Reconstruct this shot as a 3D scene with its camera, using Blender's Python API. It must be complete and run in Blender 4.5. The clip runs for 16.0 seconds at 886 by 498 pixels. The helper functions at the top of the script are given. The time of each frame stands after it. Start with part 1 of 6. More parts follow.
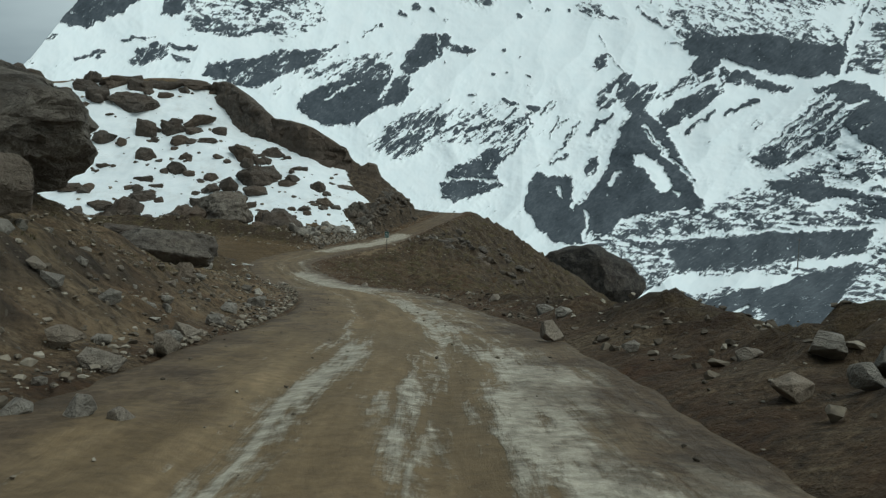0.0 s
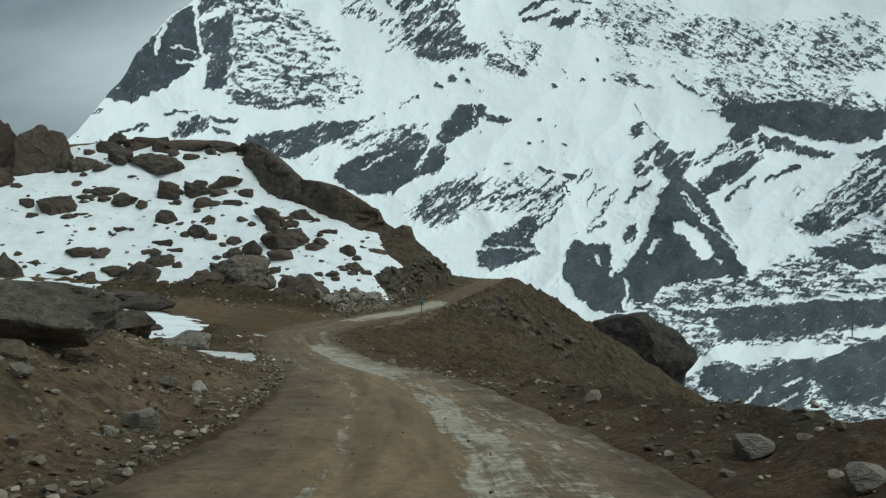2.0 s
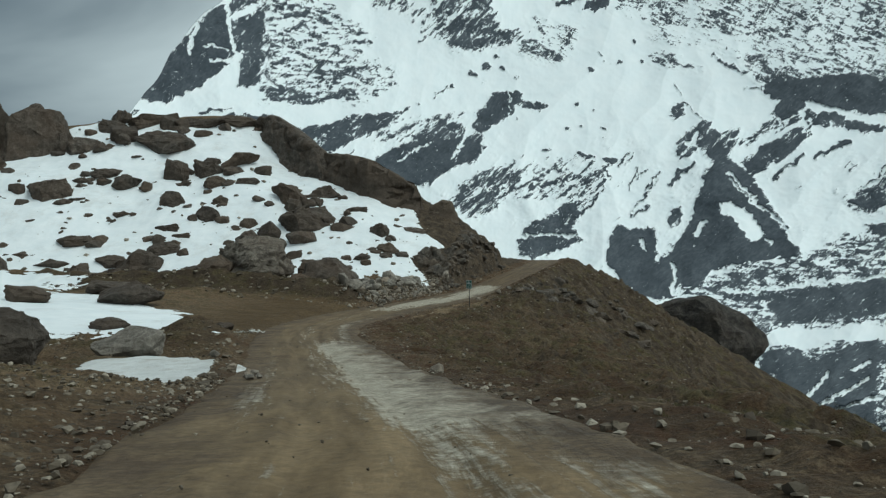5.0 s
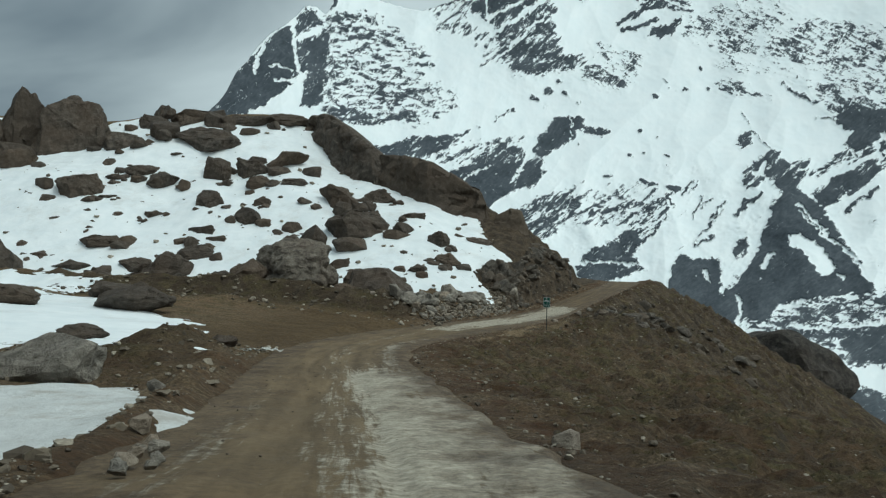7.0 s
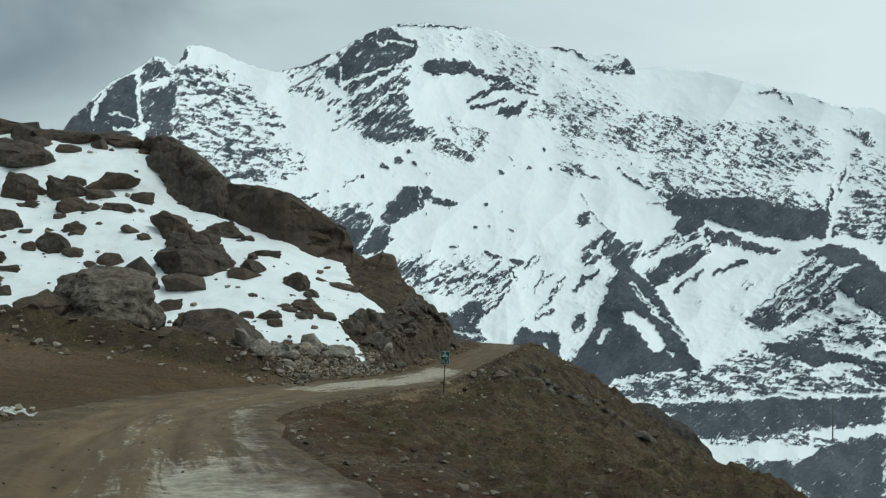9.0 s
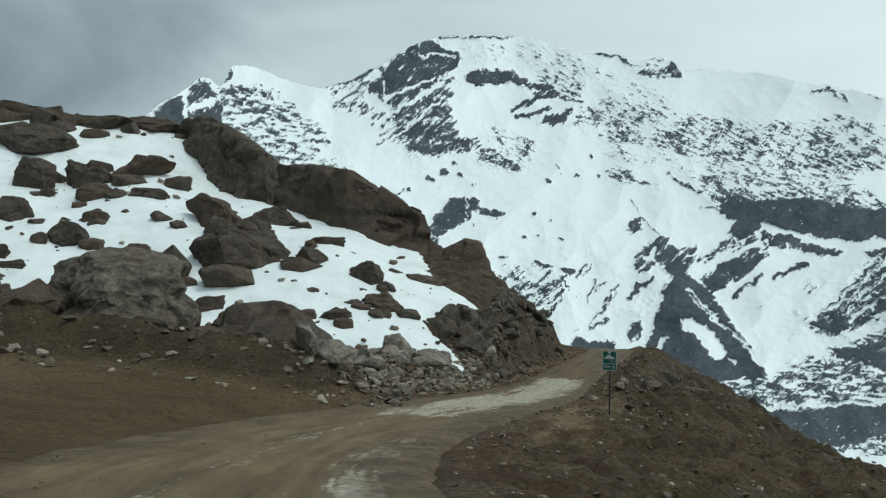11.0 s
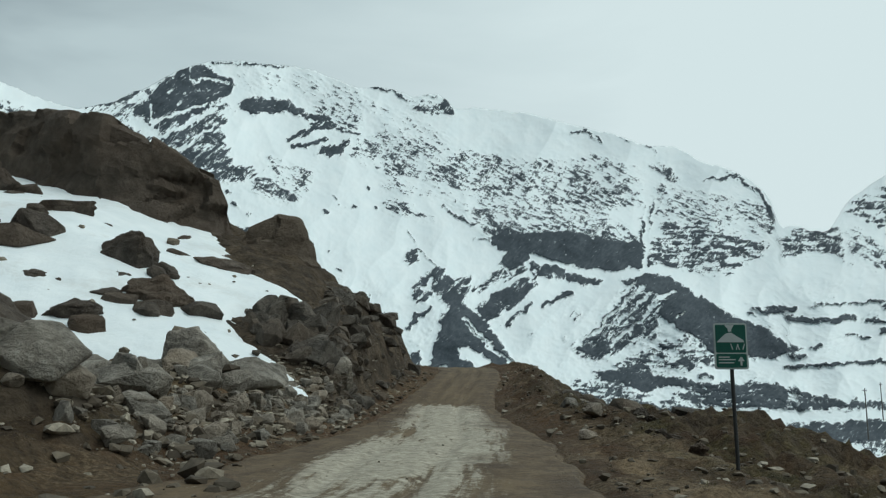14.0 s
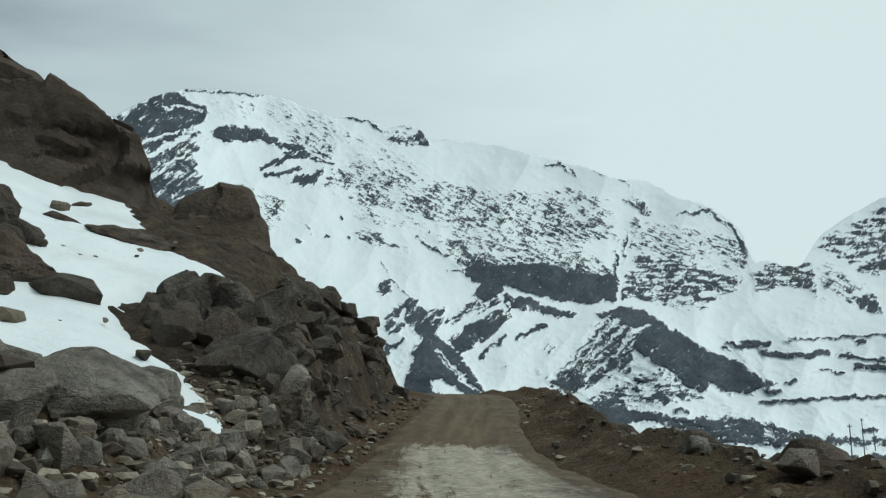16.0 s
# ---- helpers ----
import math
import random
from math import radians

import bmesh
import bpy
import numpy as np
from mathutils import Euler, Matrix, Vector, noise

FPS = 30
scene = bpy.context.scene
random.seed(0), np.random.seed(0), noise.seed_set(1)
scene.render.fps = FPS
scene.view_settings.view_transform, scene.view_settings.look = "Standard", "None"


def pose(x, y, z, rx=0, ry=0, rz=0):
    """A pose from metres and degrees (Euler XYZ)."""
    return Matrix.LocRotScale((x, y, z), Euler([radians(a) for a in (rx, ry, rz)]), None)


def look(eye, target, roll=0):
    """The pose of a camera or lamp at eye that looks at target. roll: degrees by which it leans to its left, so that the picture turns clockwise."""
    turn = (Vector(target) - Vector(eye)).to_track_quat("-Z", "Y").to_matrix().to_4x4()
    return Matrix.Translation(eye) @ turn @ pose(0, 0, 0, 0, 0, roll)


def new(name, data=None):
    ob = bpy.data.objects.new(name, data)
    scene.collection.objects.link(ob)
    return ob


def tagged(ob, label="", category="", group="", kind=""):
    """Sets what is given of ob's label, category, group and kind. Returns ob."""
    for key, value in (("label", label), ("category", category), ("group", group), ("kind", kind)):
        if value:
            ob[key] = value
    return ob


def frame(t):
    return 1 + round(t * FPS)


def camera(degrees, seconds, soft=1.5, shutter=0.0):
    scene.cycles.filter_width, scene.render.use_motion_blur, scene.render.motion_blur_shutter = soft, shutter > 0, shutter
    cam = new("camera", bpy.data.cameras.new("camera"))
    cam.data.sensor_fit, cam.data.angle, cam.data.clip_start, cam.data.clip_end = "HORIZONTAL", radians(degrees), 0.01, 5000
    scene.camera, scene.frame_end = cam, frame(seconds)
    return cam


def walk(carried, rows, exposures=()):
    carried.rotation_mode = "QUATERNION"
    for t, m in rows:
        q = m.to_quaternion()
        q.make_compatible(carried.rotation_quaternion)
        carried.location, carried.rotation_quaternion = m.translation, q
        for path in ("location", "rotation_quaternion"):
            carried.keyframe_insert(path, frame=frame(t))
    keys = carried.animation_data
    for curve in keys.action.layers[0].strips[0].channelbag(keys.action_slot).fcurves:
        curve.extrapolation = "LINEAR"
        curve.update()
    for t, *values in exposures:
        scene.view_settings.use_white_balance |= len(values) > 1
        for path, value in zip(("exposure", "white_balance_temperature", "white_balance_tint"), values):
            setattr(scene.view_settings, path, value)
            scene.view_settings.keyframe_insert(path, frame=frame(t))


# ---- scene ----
cam = camera(54.86, 16.0, soft=1.25)
METRES, EYE, TILT, LEAN, TURN = 140.0, 1.5, -4.0, -2.0, 0.0
ROWS = [
    (0.0, 0.00000, 0.00000, -0.00000, -0.000, -0.000, 0.000),
    (0.5, 0.00018, 0.02445, 0.00037, -0.196, 1.977, 2.508),
    (1.0, -0.00071, 0.04812, 0.00050, 1.043, 4.672, 2.862),
    (1.5, -0.00236, 0.07146, 0.00013, 2.003, 5.980, 1.529),
    (2.0, -0.00437, 0.09513, -0.00067, 2.445, 4.635, 0.088),
    (2.5, -0.00596, 0.12028, -0.00150, 3.380, 2.390, 0.261),
    (3.0, -0.00816, 0.14600, -0.00232, 4.310, 1.531, 1.018),
    (3.5, -0.01076, 0.17216, -0.00308, 5.599, 1.549, 1.832),
    (4.0, -0.01401, 0.19877, -0.00375, 5.703, 2.425, 2.283),
    (4.2, -0.01549, 0.20955, -0.00398, 5.414, 3.195, 2.453),
    (4.5, -0.01768, 0.22597, -0.00429, 5.187, 3.818, 2.335),
    (5.0, -0.02139, 0.25397, -0.00472, 5.179, 4.141, 1.675),
    (5.5, -0.02556, 0.28268, -0.00513, 5.594, 4.032, 0.821),
    (6.0, -0.03053, 0.31200, -0.00558, 6.480, 3.774, 0.043),
    (6.3, -0.03407, 0.32984, -0.00590, 7.325, 3.698, -0.218),
    (6.5, -0.03671, 0.34183, -0.00614, 8.110, 3.769, -0.189),
    (7.0, -0.04382, 0.37284, -0.00683, 8.741, 5.816, -0.462),
    (7.5, -0.05211, 0.40511, -0.00774, 6.621, 11.879, -1.665),
    (8.0, -0.06096, 0.43809, -0.00860, 2.779, 12.800, -2.844),
    (8.5, -0.06955, 0.47218, -0.00922, 0.050, 10.847, -2.084),
    (9.0, -0.07774, 0.50650, -0.00943, -1.999, 10.568, -1.542),
    (9.2, -0.08109, 0.52065, -0.00933, -2.382, 10.251, -1.568),
    (9.5, -0.08625, 0.54232, -0.00895, -2.087, 10.058, -1.498),
    (10.0, -0.09501, 0.57914, -0.00783, -0.679, 10.166, -1.244),
    (10.5, -0.10360, 0.61575, -0.00635, 0.755, 10.630, -0.925),
    (11.0, -0.11163, 0.65106, -0.00477, 1.325, 11.376, -0.614),
    (11.3, -0.11599, 0.67111, -0.00391, 0.615, 11.949, -0.477),
    (11.5, -0.11867, 0.68387, -0.00339, -0.773, 12.397, -0.435),
    (12.0, -0.12423, 0.71413, -0.00234, -4.380, 12.997, 0.352),
    (12.5, -0.12831, 0.74320, -0.00138, -6.574, 13.656, 1.709),
    (13.0, -0.13111, 0.77261, -0.00015, -9.380, 13.096, 2.401),
    (13.5, -0.13240, 0.80237, 0.00127, -11.766, 12.963, 2.834),
    (14.0, -0.13206, 0.83247, 0.00287, -13.322, 13.343, 2.672),
    (14.5, -0.12965, 0.86247, 0.00467, -14.784, 13.333, 2.379),
    (15.0, -0.12585, 0.89149, 0.00654, -15.490, 13.343, 2.474),
    (15.5, -0.12080, 0.92000, 0.00854, -15.434, 14.178, 2.193),
    (16.0, -0.11440, 0.94826, 0.01098, -15.254, 15.434, 2.483),
]
EXPOSURES = [(0.0, -0.06), (3.0, -0.03), (4.2, 0.0), (6.5, 0.03), (7.5, 0.15), (8.0, 0.06), (8.5, 0.07), (9.2, 0.07), (11.5, 0.13), (12.0, 0.10), (12.5, 0.0), (13.0, 0.03), (14.5, 0.02), (16.0, 0.03)]
walk(cam, [(t, pose(0, 0, EYE, TILT, LEAN, TURN) @ pose(METRES * x, METRES * y, METRES * z, 90 + pitch, roll, yaw)) for t, x, y, z, yaw, pitch, roll in ROWS], EXPOSURES)


# ---- world, sun, exposure ----
world = bpy.data.worlds.new("overcast_sky")
scene.world = world
world.use_nodes = True
wn, wl = world.node_tree.nodes, world.node_tree.links
wn.clear()
w_out = wn.new("ShaderNodeOutputWorld")
w_sky = wn.new("ShaderNodeTexSky")
w_sky.sky_type, w_sky.sun_disc = "NISHITA", False
w_sky.sun_elevation, w_sky.sun_rotation = radians(52), radians(60)
w_bg_sky = wn.new("ShaderNodeBackground")
w_bg_sky.inputs[1].default_value = 0.06
wl.new(w_sky.outputs[0], w_bg_sky.inputs[0])
w_co = wn.new("ShaderNodeTexCoord")
w_map = wn.new("ShaderNodeMapping")
w_map.inputs["Scale"].default_value = (1.0, 1.0, 2.6)
wl.new(w_co.outputs["Generated"], w_map.inputs[0])
w_noise = wn.new("ShaderNodeTexNoise")
w_noise.inputs["Scale"].default_value, w_noise.inputs["Detail"].default_value = 1.9, 5.0
w_noise.inputs["Roughness"].default_value, w_noise.inputs["Distortion"].default_value = 0.5, 0.4
wl.new(w_map.outputs[0], w_noise.inputs["Vector"])
# the cloud cover thins towards the east (x) and thickens towards the west
w_sep = wn.new("ShaderNodeSeparateXYZ")
wl.new(w_co.outputs["Generated"], w_sep.inputs[0])
w_lean = wn.new("ShaderNodeMath")
w_lean.operation = "MULTIPLY_ADD"
w_lean.inputs[1].default_value, w_lean.inputs[2].default_value = 0.62, 0.22
wl.new(w_sep.outputs["X"], w_lean.inputs[0])
w_sum = wn.new("ShaderNodeMath")
w_sum.operation = "MULTIPLY_ADD"
w_sum.inputs[1].default_value = 0.75
wl.new(w_noise.outputs[0], w_sum.inputs[0])
wl.new(w_lean.outputs[0], w_sum.inputs[2])
w_ramp = wn.new("ShaderNodeValToRGB")
w_el = w_ramp.color_ramp.elements
w_el[0].position, w_el[0].color = 0.20, (0.118, 0.165, 0.195, 1)
w_el[1].position, w_el[1].color = 0.85, (0.615, 0.73, 0.74, 1)
w_el.new(0.52).color = (0.44, 0.545, 0.565, 1)
wl.new(w_sum.outputs[0], w_ramp.inputs[0])
w_bg = wn.new("ShaderNodeBackground")
wl.new(w_ramp.outputs[0], w_bg.inputs[0])
w_bg.inputs[1].default_value = 1.08
w_mix = wn.new("ShaderNodeMixShader")
w_mix.inputs[0].default_value = 0.95
wl.new(w_bg_sky.outputs[0], w_mix.inputs[1])
wl.new(w_bg.outputs[0], w_mix.inputs[2])
wl.new(w_mix.outputs[0], w_out.inputs[0])

sun = new("sun", bpy.data.lights.new("sun", "SUN"))
sun.data.energy, sun.data.angle, sun.data.color = 1.1, radians(25), (0.92, 1.0, 0.97)
sun.matrix_world = look((60, 20, 120), (0, 60, 0))

# ---- numbers of the place ----
def curve(pairs):
    """A smooth function through (place, value) pairs."""
    px, py = np.array(pairs, float).T
    d = np.gradient(py, px)

    def at(v):
        v = np.clip(np.asarray(v, float), px[0], px[-1])
        i = np.clip(np.searchsorted(px, v) - 1, 0, len(px) - 2)
        h = px[i + 1] - px[i]
        s = (v - px[i]) / h
        return ((2 * s**3 - 3 * s**2 + 1) * py[i] + (s**3 - 2 * s**2 + s) * h * d[i]
                + (-2 * s**3 + 3 * s**2) * py[i + 1] + (s**3 - s**2) * h * d[i + 1])
    return at


PERM = np.random.RandomState(7).permutation(512)
GRAD = np.random.RandomState(8).uniform(-1, 1, (512, 2))


def perlin(x, y):
    x, y = np.broadcast_arrays(np.asarray(x, float), np.asarray(y, float))
    xi, yi = np.floor(x).astype(int), np.floor(y).astype(int)
    fx, fy = x - xi, y - yi
    u, v = fx**3 * (fx * (fx * 6 - 15) + 10), fy**3 * (fy * (fy * 6 - 15) + 10)

    def corner(a, b):
        g = GRAD[PERM[(PERM[(xi + a) % 512] + yi + b) % 512]]
        return g[..., 0] * (fx - a) + g[..., 1] * (fy - b)
    n0 = corner(0, 0) * (1 - u) + corner(1, 0) * u
    n1 = corner(0, 1) * (1 - u) + corner(1, 1) * u
    return (n0 * (1 - v) + n1 * v) * 1.6


def fbm(x, y, octaves=4, gain=0.5):
    total, amp, k = 0.0, 1.0, 1.0
    for o in range(octaves):
        total = total + amp * perlin(x * k + 17.3 * o, y * k - 9.1 * o)
        amp, k = amp * gain, k * 2.03
    return total


def ridged(x, y, octaves=4):
    total, amp, k = 0.0, 1.0, 1.0
    for o in range(octaves):
        total = total + amp * (1 - 2 * np.abs(perlin(x * k + 31.7 * o, y * k + 11.9 * o)))
        amp, k = amp * 0.5, k * 2.1
    return total


def smooth(a, b, v):
    s = np.clip((v - a) / (b - a), 0, 1)
    return s * s * (3 - 2 * s)


def softmin(a, b, k):
    h = np.clip(0.5 + 0.5 * (b - a) / k, 0, 1)
    return b * (1 - h) + a * h - k * h * (1 - h)


ROAD_X = curve([(-60, 1.5), (-20, 0.2), (0, -0.5), (20, -0.9), (40, -3.4), (60, -8.2), (76, -12.6), (95, -17.8), (108, -19.6), (120, -18.8),
                (132, -15.6), (146, -11.2), (159, -8.0), (168, -5.2), (174, -3.0), (182, -0.4), (190, 1.5), (198, 2.2), (208, 1.0), (230, -8.0)])
ROAD_Z = curve([(-60, 3.0), (-20, 1.3), (0, 0.0), (10, -0.75), (20, -1.75), (27.7, -2.53), (47.7, -4.37), (61, -5.77), (70.6, -6.64), (80.8, -7.2),
                (95, -7.73), (108, -8.2), (120, -8.4), (132, -8.3), (146, -8.05), (159, -7.55), (168, -6.55), (174, -5.75), (182, -4.85), (190, -4.25), (198, -3.95), (206, -4.1), (230, -7.0)])
ROAD_HALF = curve([(-60, 3.4), (60, 3.4), (80, 3.6), (100, 3.6), (120, 4.0), (140, 3.6), (160, 2.8), (176, 2.5), (200, 2.6), (230, 3.0)])
BERM = curve([(-60, 0.9), (0, 1.0), (20, 0.95), (32, 0.55), (48, 0.25), (70, 0.05), (100, 0.05), (128, 0.1), (137, 0.2), (143, 0.45), (150, 0.95), (160, 1.0), (172, 1.0), (184, 0.8), (230, 0.6)])
LIP = curve([(-60, 7), (0, 7), (30, 8), (60, 13), (90, 20), (110, 20), (130, 14), (148, 9), (162, 5.5), (178, 4.0), (200, 4.0), (230, 5)])
BANK = curve([(-60, 0.5), (12, 0.52), (20, 0.40), (30, 0.22), (45, 0.13), (54, 0.03), (62, -0.07), (74, -0.13), (86, -0.05), (96, 0.0), (230, 0.0)])
HILL_K = curve([(-260, 0.50), (-110, 0.56), (-60, 0.56), (-40, 0.46), (-30, 0.43), (-20, 0.42), (0, 0.42)])
HILL_FOOT = curve([(-260, 120), (-120, 140), (-90, 147), (-60, 149), (-36, 146.5), (-24, 148.5), (-16, 150.5), (0, 150)])
RIDGE_Y = curve([(-260, 190), (-130, 198), (-90, 203), (-54, 207), (-36, 198), (-20, 186), (-8, 180), (60, 180)])


def lateral(x, y):
    """Metres to the right of the road's centre line."""
    slope = (ROAD_X(y + 0.5) - ROAD_X(y - 0.5))
    return (x - ROAD_X(y)) / np.sqrt(1 + slope**2)


def ground_height(x, y):
    l, zr, hw = lateral(x, y), ROAD_Z(y), ROAD_HALF(y)
    out_r, out_l = np.maximum(l - hw, 0), np.maximum(-l - hw, 0)
    # downhill side: verge, low berm, then the drop into the valley
    lip = LIP(y)
    hump = BERM(y) * np.exp(-((out_r - 2.6) / 1.7) ** 2) * (1 + 0.55 * fbm(x * 0.33, y * 0.33, 4, 0.6))
    drop = 0.07 * out_r + 0.56 * (np.sqrt((out_r - lip) ** 2 + 9) + (out_r - lip)) / 2 - 0.56 * (np.sqrt(lip**2 + 9) - lip) / 2
    z_r = zr + hump - drop + smooth(2, 8, out_r) * (0.55 * fbm(x * 0.10 + 3, y * 0.10, 4) - 0.36 * ridged(x * 0.22, y * 0.22, 4) + 0.20 * fbm(x * 0.7, y * 0.7 + 9, 4, 0.6))
    # uphill side: cut bank, open gravel lot, then rough ground
    bank = BANK(y)
    z_l = zr + np.where(bank > 0, bank * np.minimum(out_l, 16), bank * np.minimum(out_l, 6)) * smooth(0, 3, out_l)
    rough_l = smooth(1, 8, out_l) * (1 - smooth(82, 96, y) * (1 - smooth(14, 22, out_l)) * (1 - smooth(126, 134, y)))
    z_l = z_l + rough_l * (0.35 + 0.55 * fbm(x * 0.16, y * 0.16, 4) + 0.16 * ridged(x * 0.55, y * 0.55, 3) * smooth(70, 50, y))
    # earth heap beside the snow patch and a low windrow along the road
    z_l = z_l + 1.5 * np.exp(-((x + 21.3) / 4.6) ** 2 - ((y - 86) / 6.0) ** 2) * (1 + 0.35 * fbm(x * 0.5, y * 0.5, 3)) * smooth(0.5, 3, out_l)
    z_l = z_l + 0.5 * np.exp(-((out_l - 0.9) / 0.75) ** 2) * smooth(60, 73, y) * smooth(92, 84, y) * (1 + 0.5 * fbm(x * 0.7, y * 0.7, 2))
    # loose earth ridge at the back of the lot
    z_l = z_l + 1.7 * np.exp(-((y - 136.0 + 0.12 * (x + 25)) / 2.6) ** 2) * smooth(0.5, 5, out_l) * (1 + 0.4 * fbm(x * 0.4, y * 0.4, 3))
    # rubble heaped at the foot of the cliff
    heap = np.exp(-((out_l - 4.2) / 2.2) ** 2) * smooth(135, 141, y) * smooth(158, 150, y)
    z_l = z_l + 1.1 * heap * (1 + 0.3 * fbm(x * 0.5, y * 0.5, 3))
    z_r = z_r + 0.8 * np.exp(-((out_r - 6.0) / 2.2) ** 2) * smooth(136, 141, y) * smooth(160, 152, y) * (1 + 0.6 * fbm(x * 0.45, y * 0.45, 3))
    z_r = z_r + smooth(3, 9, out_r) * smooth(126, 142, y) * (0.7 * ridged(x * 0.13 + 4, y * 0.13, 4) + 0.35 * ridged(x * 0.45, y * 0.45 + 2, 3) - 0.4)
    z = np.where(l > 0, z_r, z_l)
    # the snowy hill
    up = np.maximum(y - HILL_FOOT(x), 0)
    slope = zr * 0 - 8.0 + HILL_K(x) * up
    crest = RIDGE_Y(x)
    top = -8.0 + HILL_K(x) * np.maximum(crest - HILL_FOOT(x), 0)
    slope = softmin(slope, top - 0.55 * (y - crest), 4.0)
    slope = slope + smooth(0, 25, up) * (1.5 * fbm(x * 0.055, y * 0.055, 4) + 0.3 * ridged(x * 0.3, y * 0.3, 3))
    back = out_l - 0.55 * np.maximum(y - 180.5, 0)
    rise = np.interp(back, [0.9, 1.7, 2.5, 4.2, 6.5, 8.4, 11.7, 230.0], [0.0, 0.5, 2.7, 4.2, 5.7, 7.6, 10.0, 260.0]) + smooth(0, 3, back - 1.0) * (0.40 * (ridged(x * 0.22, y * 0.22 + 5, 4) - 0.7) + 0.28 * (ridged(x * 0.7, y * 0.7, 3) - 0.7))
    # level beds make the cliff step back
    rise = rise + 0.16 * np.sin(5.4 * rise + 1.2 * fbm(x * 0.2, y * 0.2, 2))
    cliff = zr + rise
    hill = softmin(slope, np.where(l < 0, cliff, zr - 5), 1.0)
    z = np.where(l < 0, np.maximum(z, hill), z)
    lumps = 0.17 * fbm(x * 0.6, y * 0.6, 4, 0.6) + 0.13 * (ridged(x * 0.9, y * 0.9, 3) - 0.6) + 0.07 * fbm(x * 1.9 + 5, y * 1.9, 2)
    z = z + lumps * (1 + 0.8 * smooth(1.5, 4, l - hw) * smooth(50, 66, y)) * smooth(0.1, 1.6, np.abs(l) - hw) * (1 - 0.65 * smooth(86, 94, y) * smooth(132, 126, y) * (l < 0))
    # shallow hollow in which the old snow lies
    u, v = (x + 17.4) * 0.866 + (y - 69.0) * 0.5, -(x + 17.4) * 0.5 + (y - 69.0) * 0.866
    hollow = 0.9 * np.exp(-((u / 4.2) ** 2 + (v / 8.0) ** 2) ** 2) * smooth(0.3, 1.6, out_l)
    z = z + hollow * (-6.92 - z)
    # far off, everything sinks below the valley floor
    away = np.maximum.reduce([np.abs(x + 40) - 120, y - 235, -y - 60, 0 * x])
    z = z - 0.35 * away * smooth(0, 60, away)
    floor = -95 + 10 * fbm(x * 0.004, y * 0.004, 3)
    return np.maximum(z, floor - 0.02 * np.abs(away))


# ---- mesh helpers ----
def grid_mesh(name, X, Y, Z, fields=None, material=None):
    """A sheet of quads over a table of points; fields become point attributes."""
    n, m = X.shape
    me = bpy.data.meshes.new(name)
    me.vertices.add(n * m)
    me.vertices.foreach_set("co", np.stack([X, Y, Z], -1).astype(np.float32).ravel())
    idx = np.arange(n * m).reshape(n, m)
    q = np.stack([idx[:-1, :-1], idx[:-1, 1:], idx[1:, 1:], idx[1:, :-1]], -1).reshape(-1, 4)
    me.loops.add(q.size)
    me.loops.foreach_set("vertex_index", q.astype(np.int32).ravel())
    me.polygons.add(len(q))
    me.polygons.foreach_set("loop_start", (np.arange(len(q)) * 4).astype(np.int32))
    me.polygons.foreach_set("use_smooth", np.ones(len(q), bool))
    for key, values in (fields or {}).items():
        att = me.attributes.new(key, "FLOAT", "POINT")
        att.data.foreach_set("value", np.broadcast_to(values, (n, m)).astype(np.float32).ravel())
    me.update(calc_edges=True)
    if material:
        me.materials.append(material)
    return me


def lines(parts):
    """Grid lines from (start, end, step) stretches."""
    out = []
    for a, b, s in parts:
        out.append(np.arange(a, b, s))
    return np.concatenate(out)


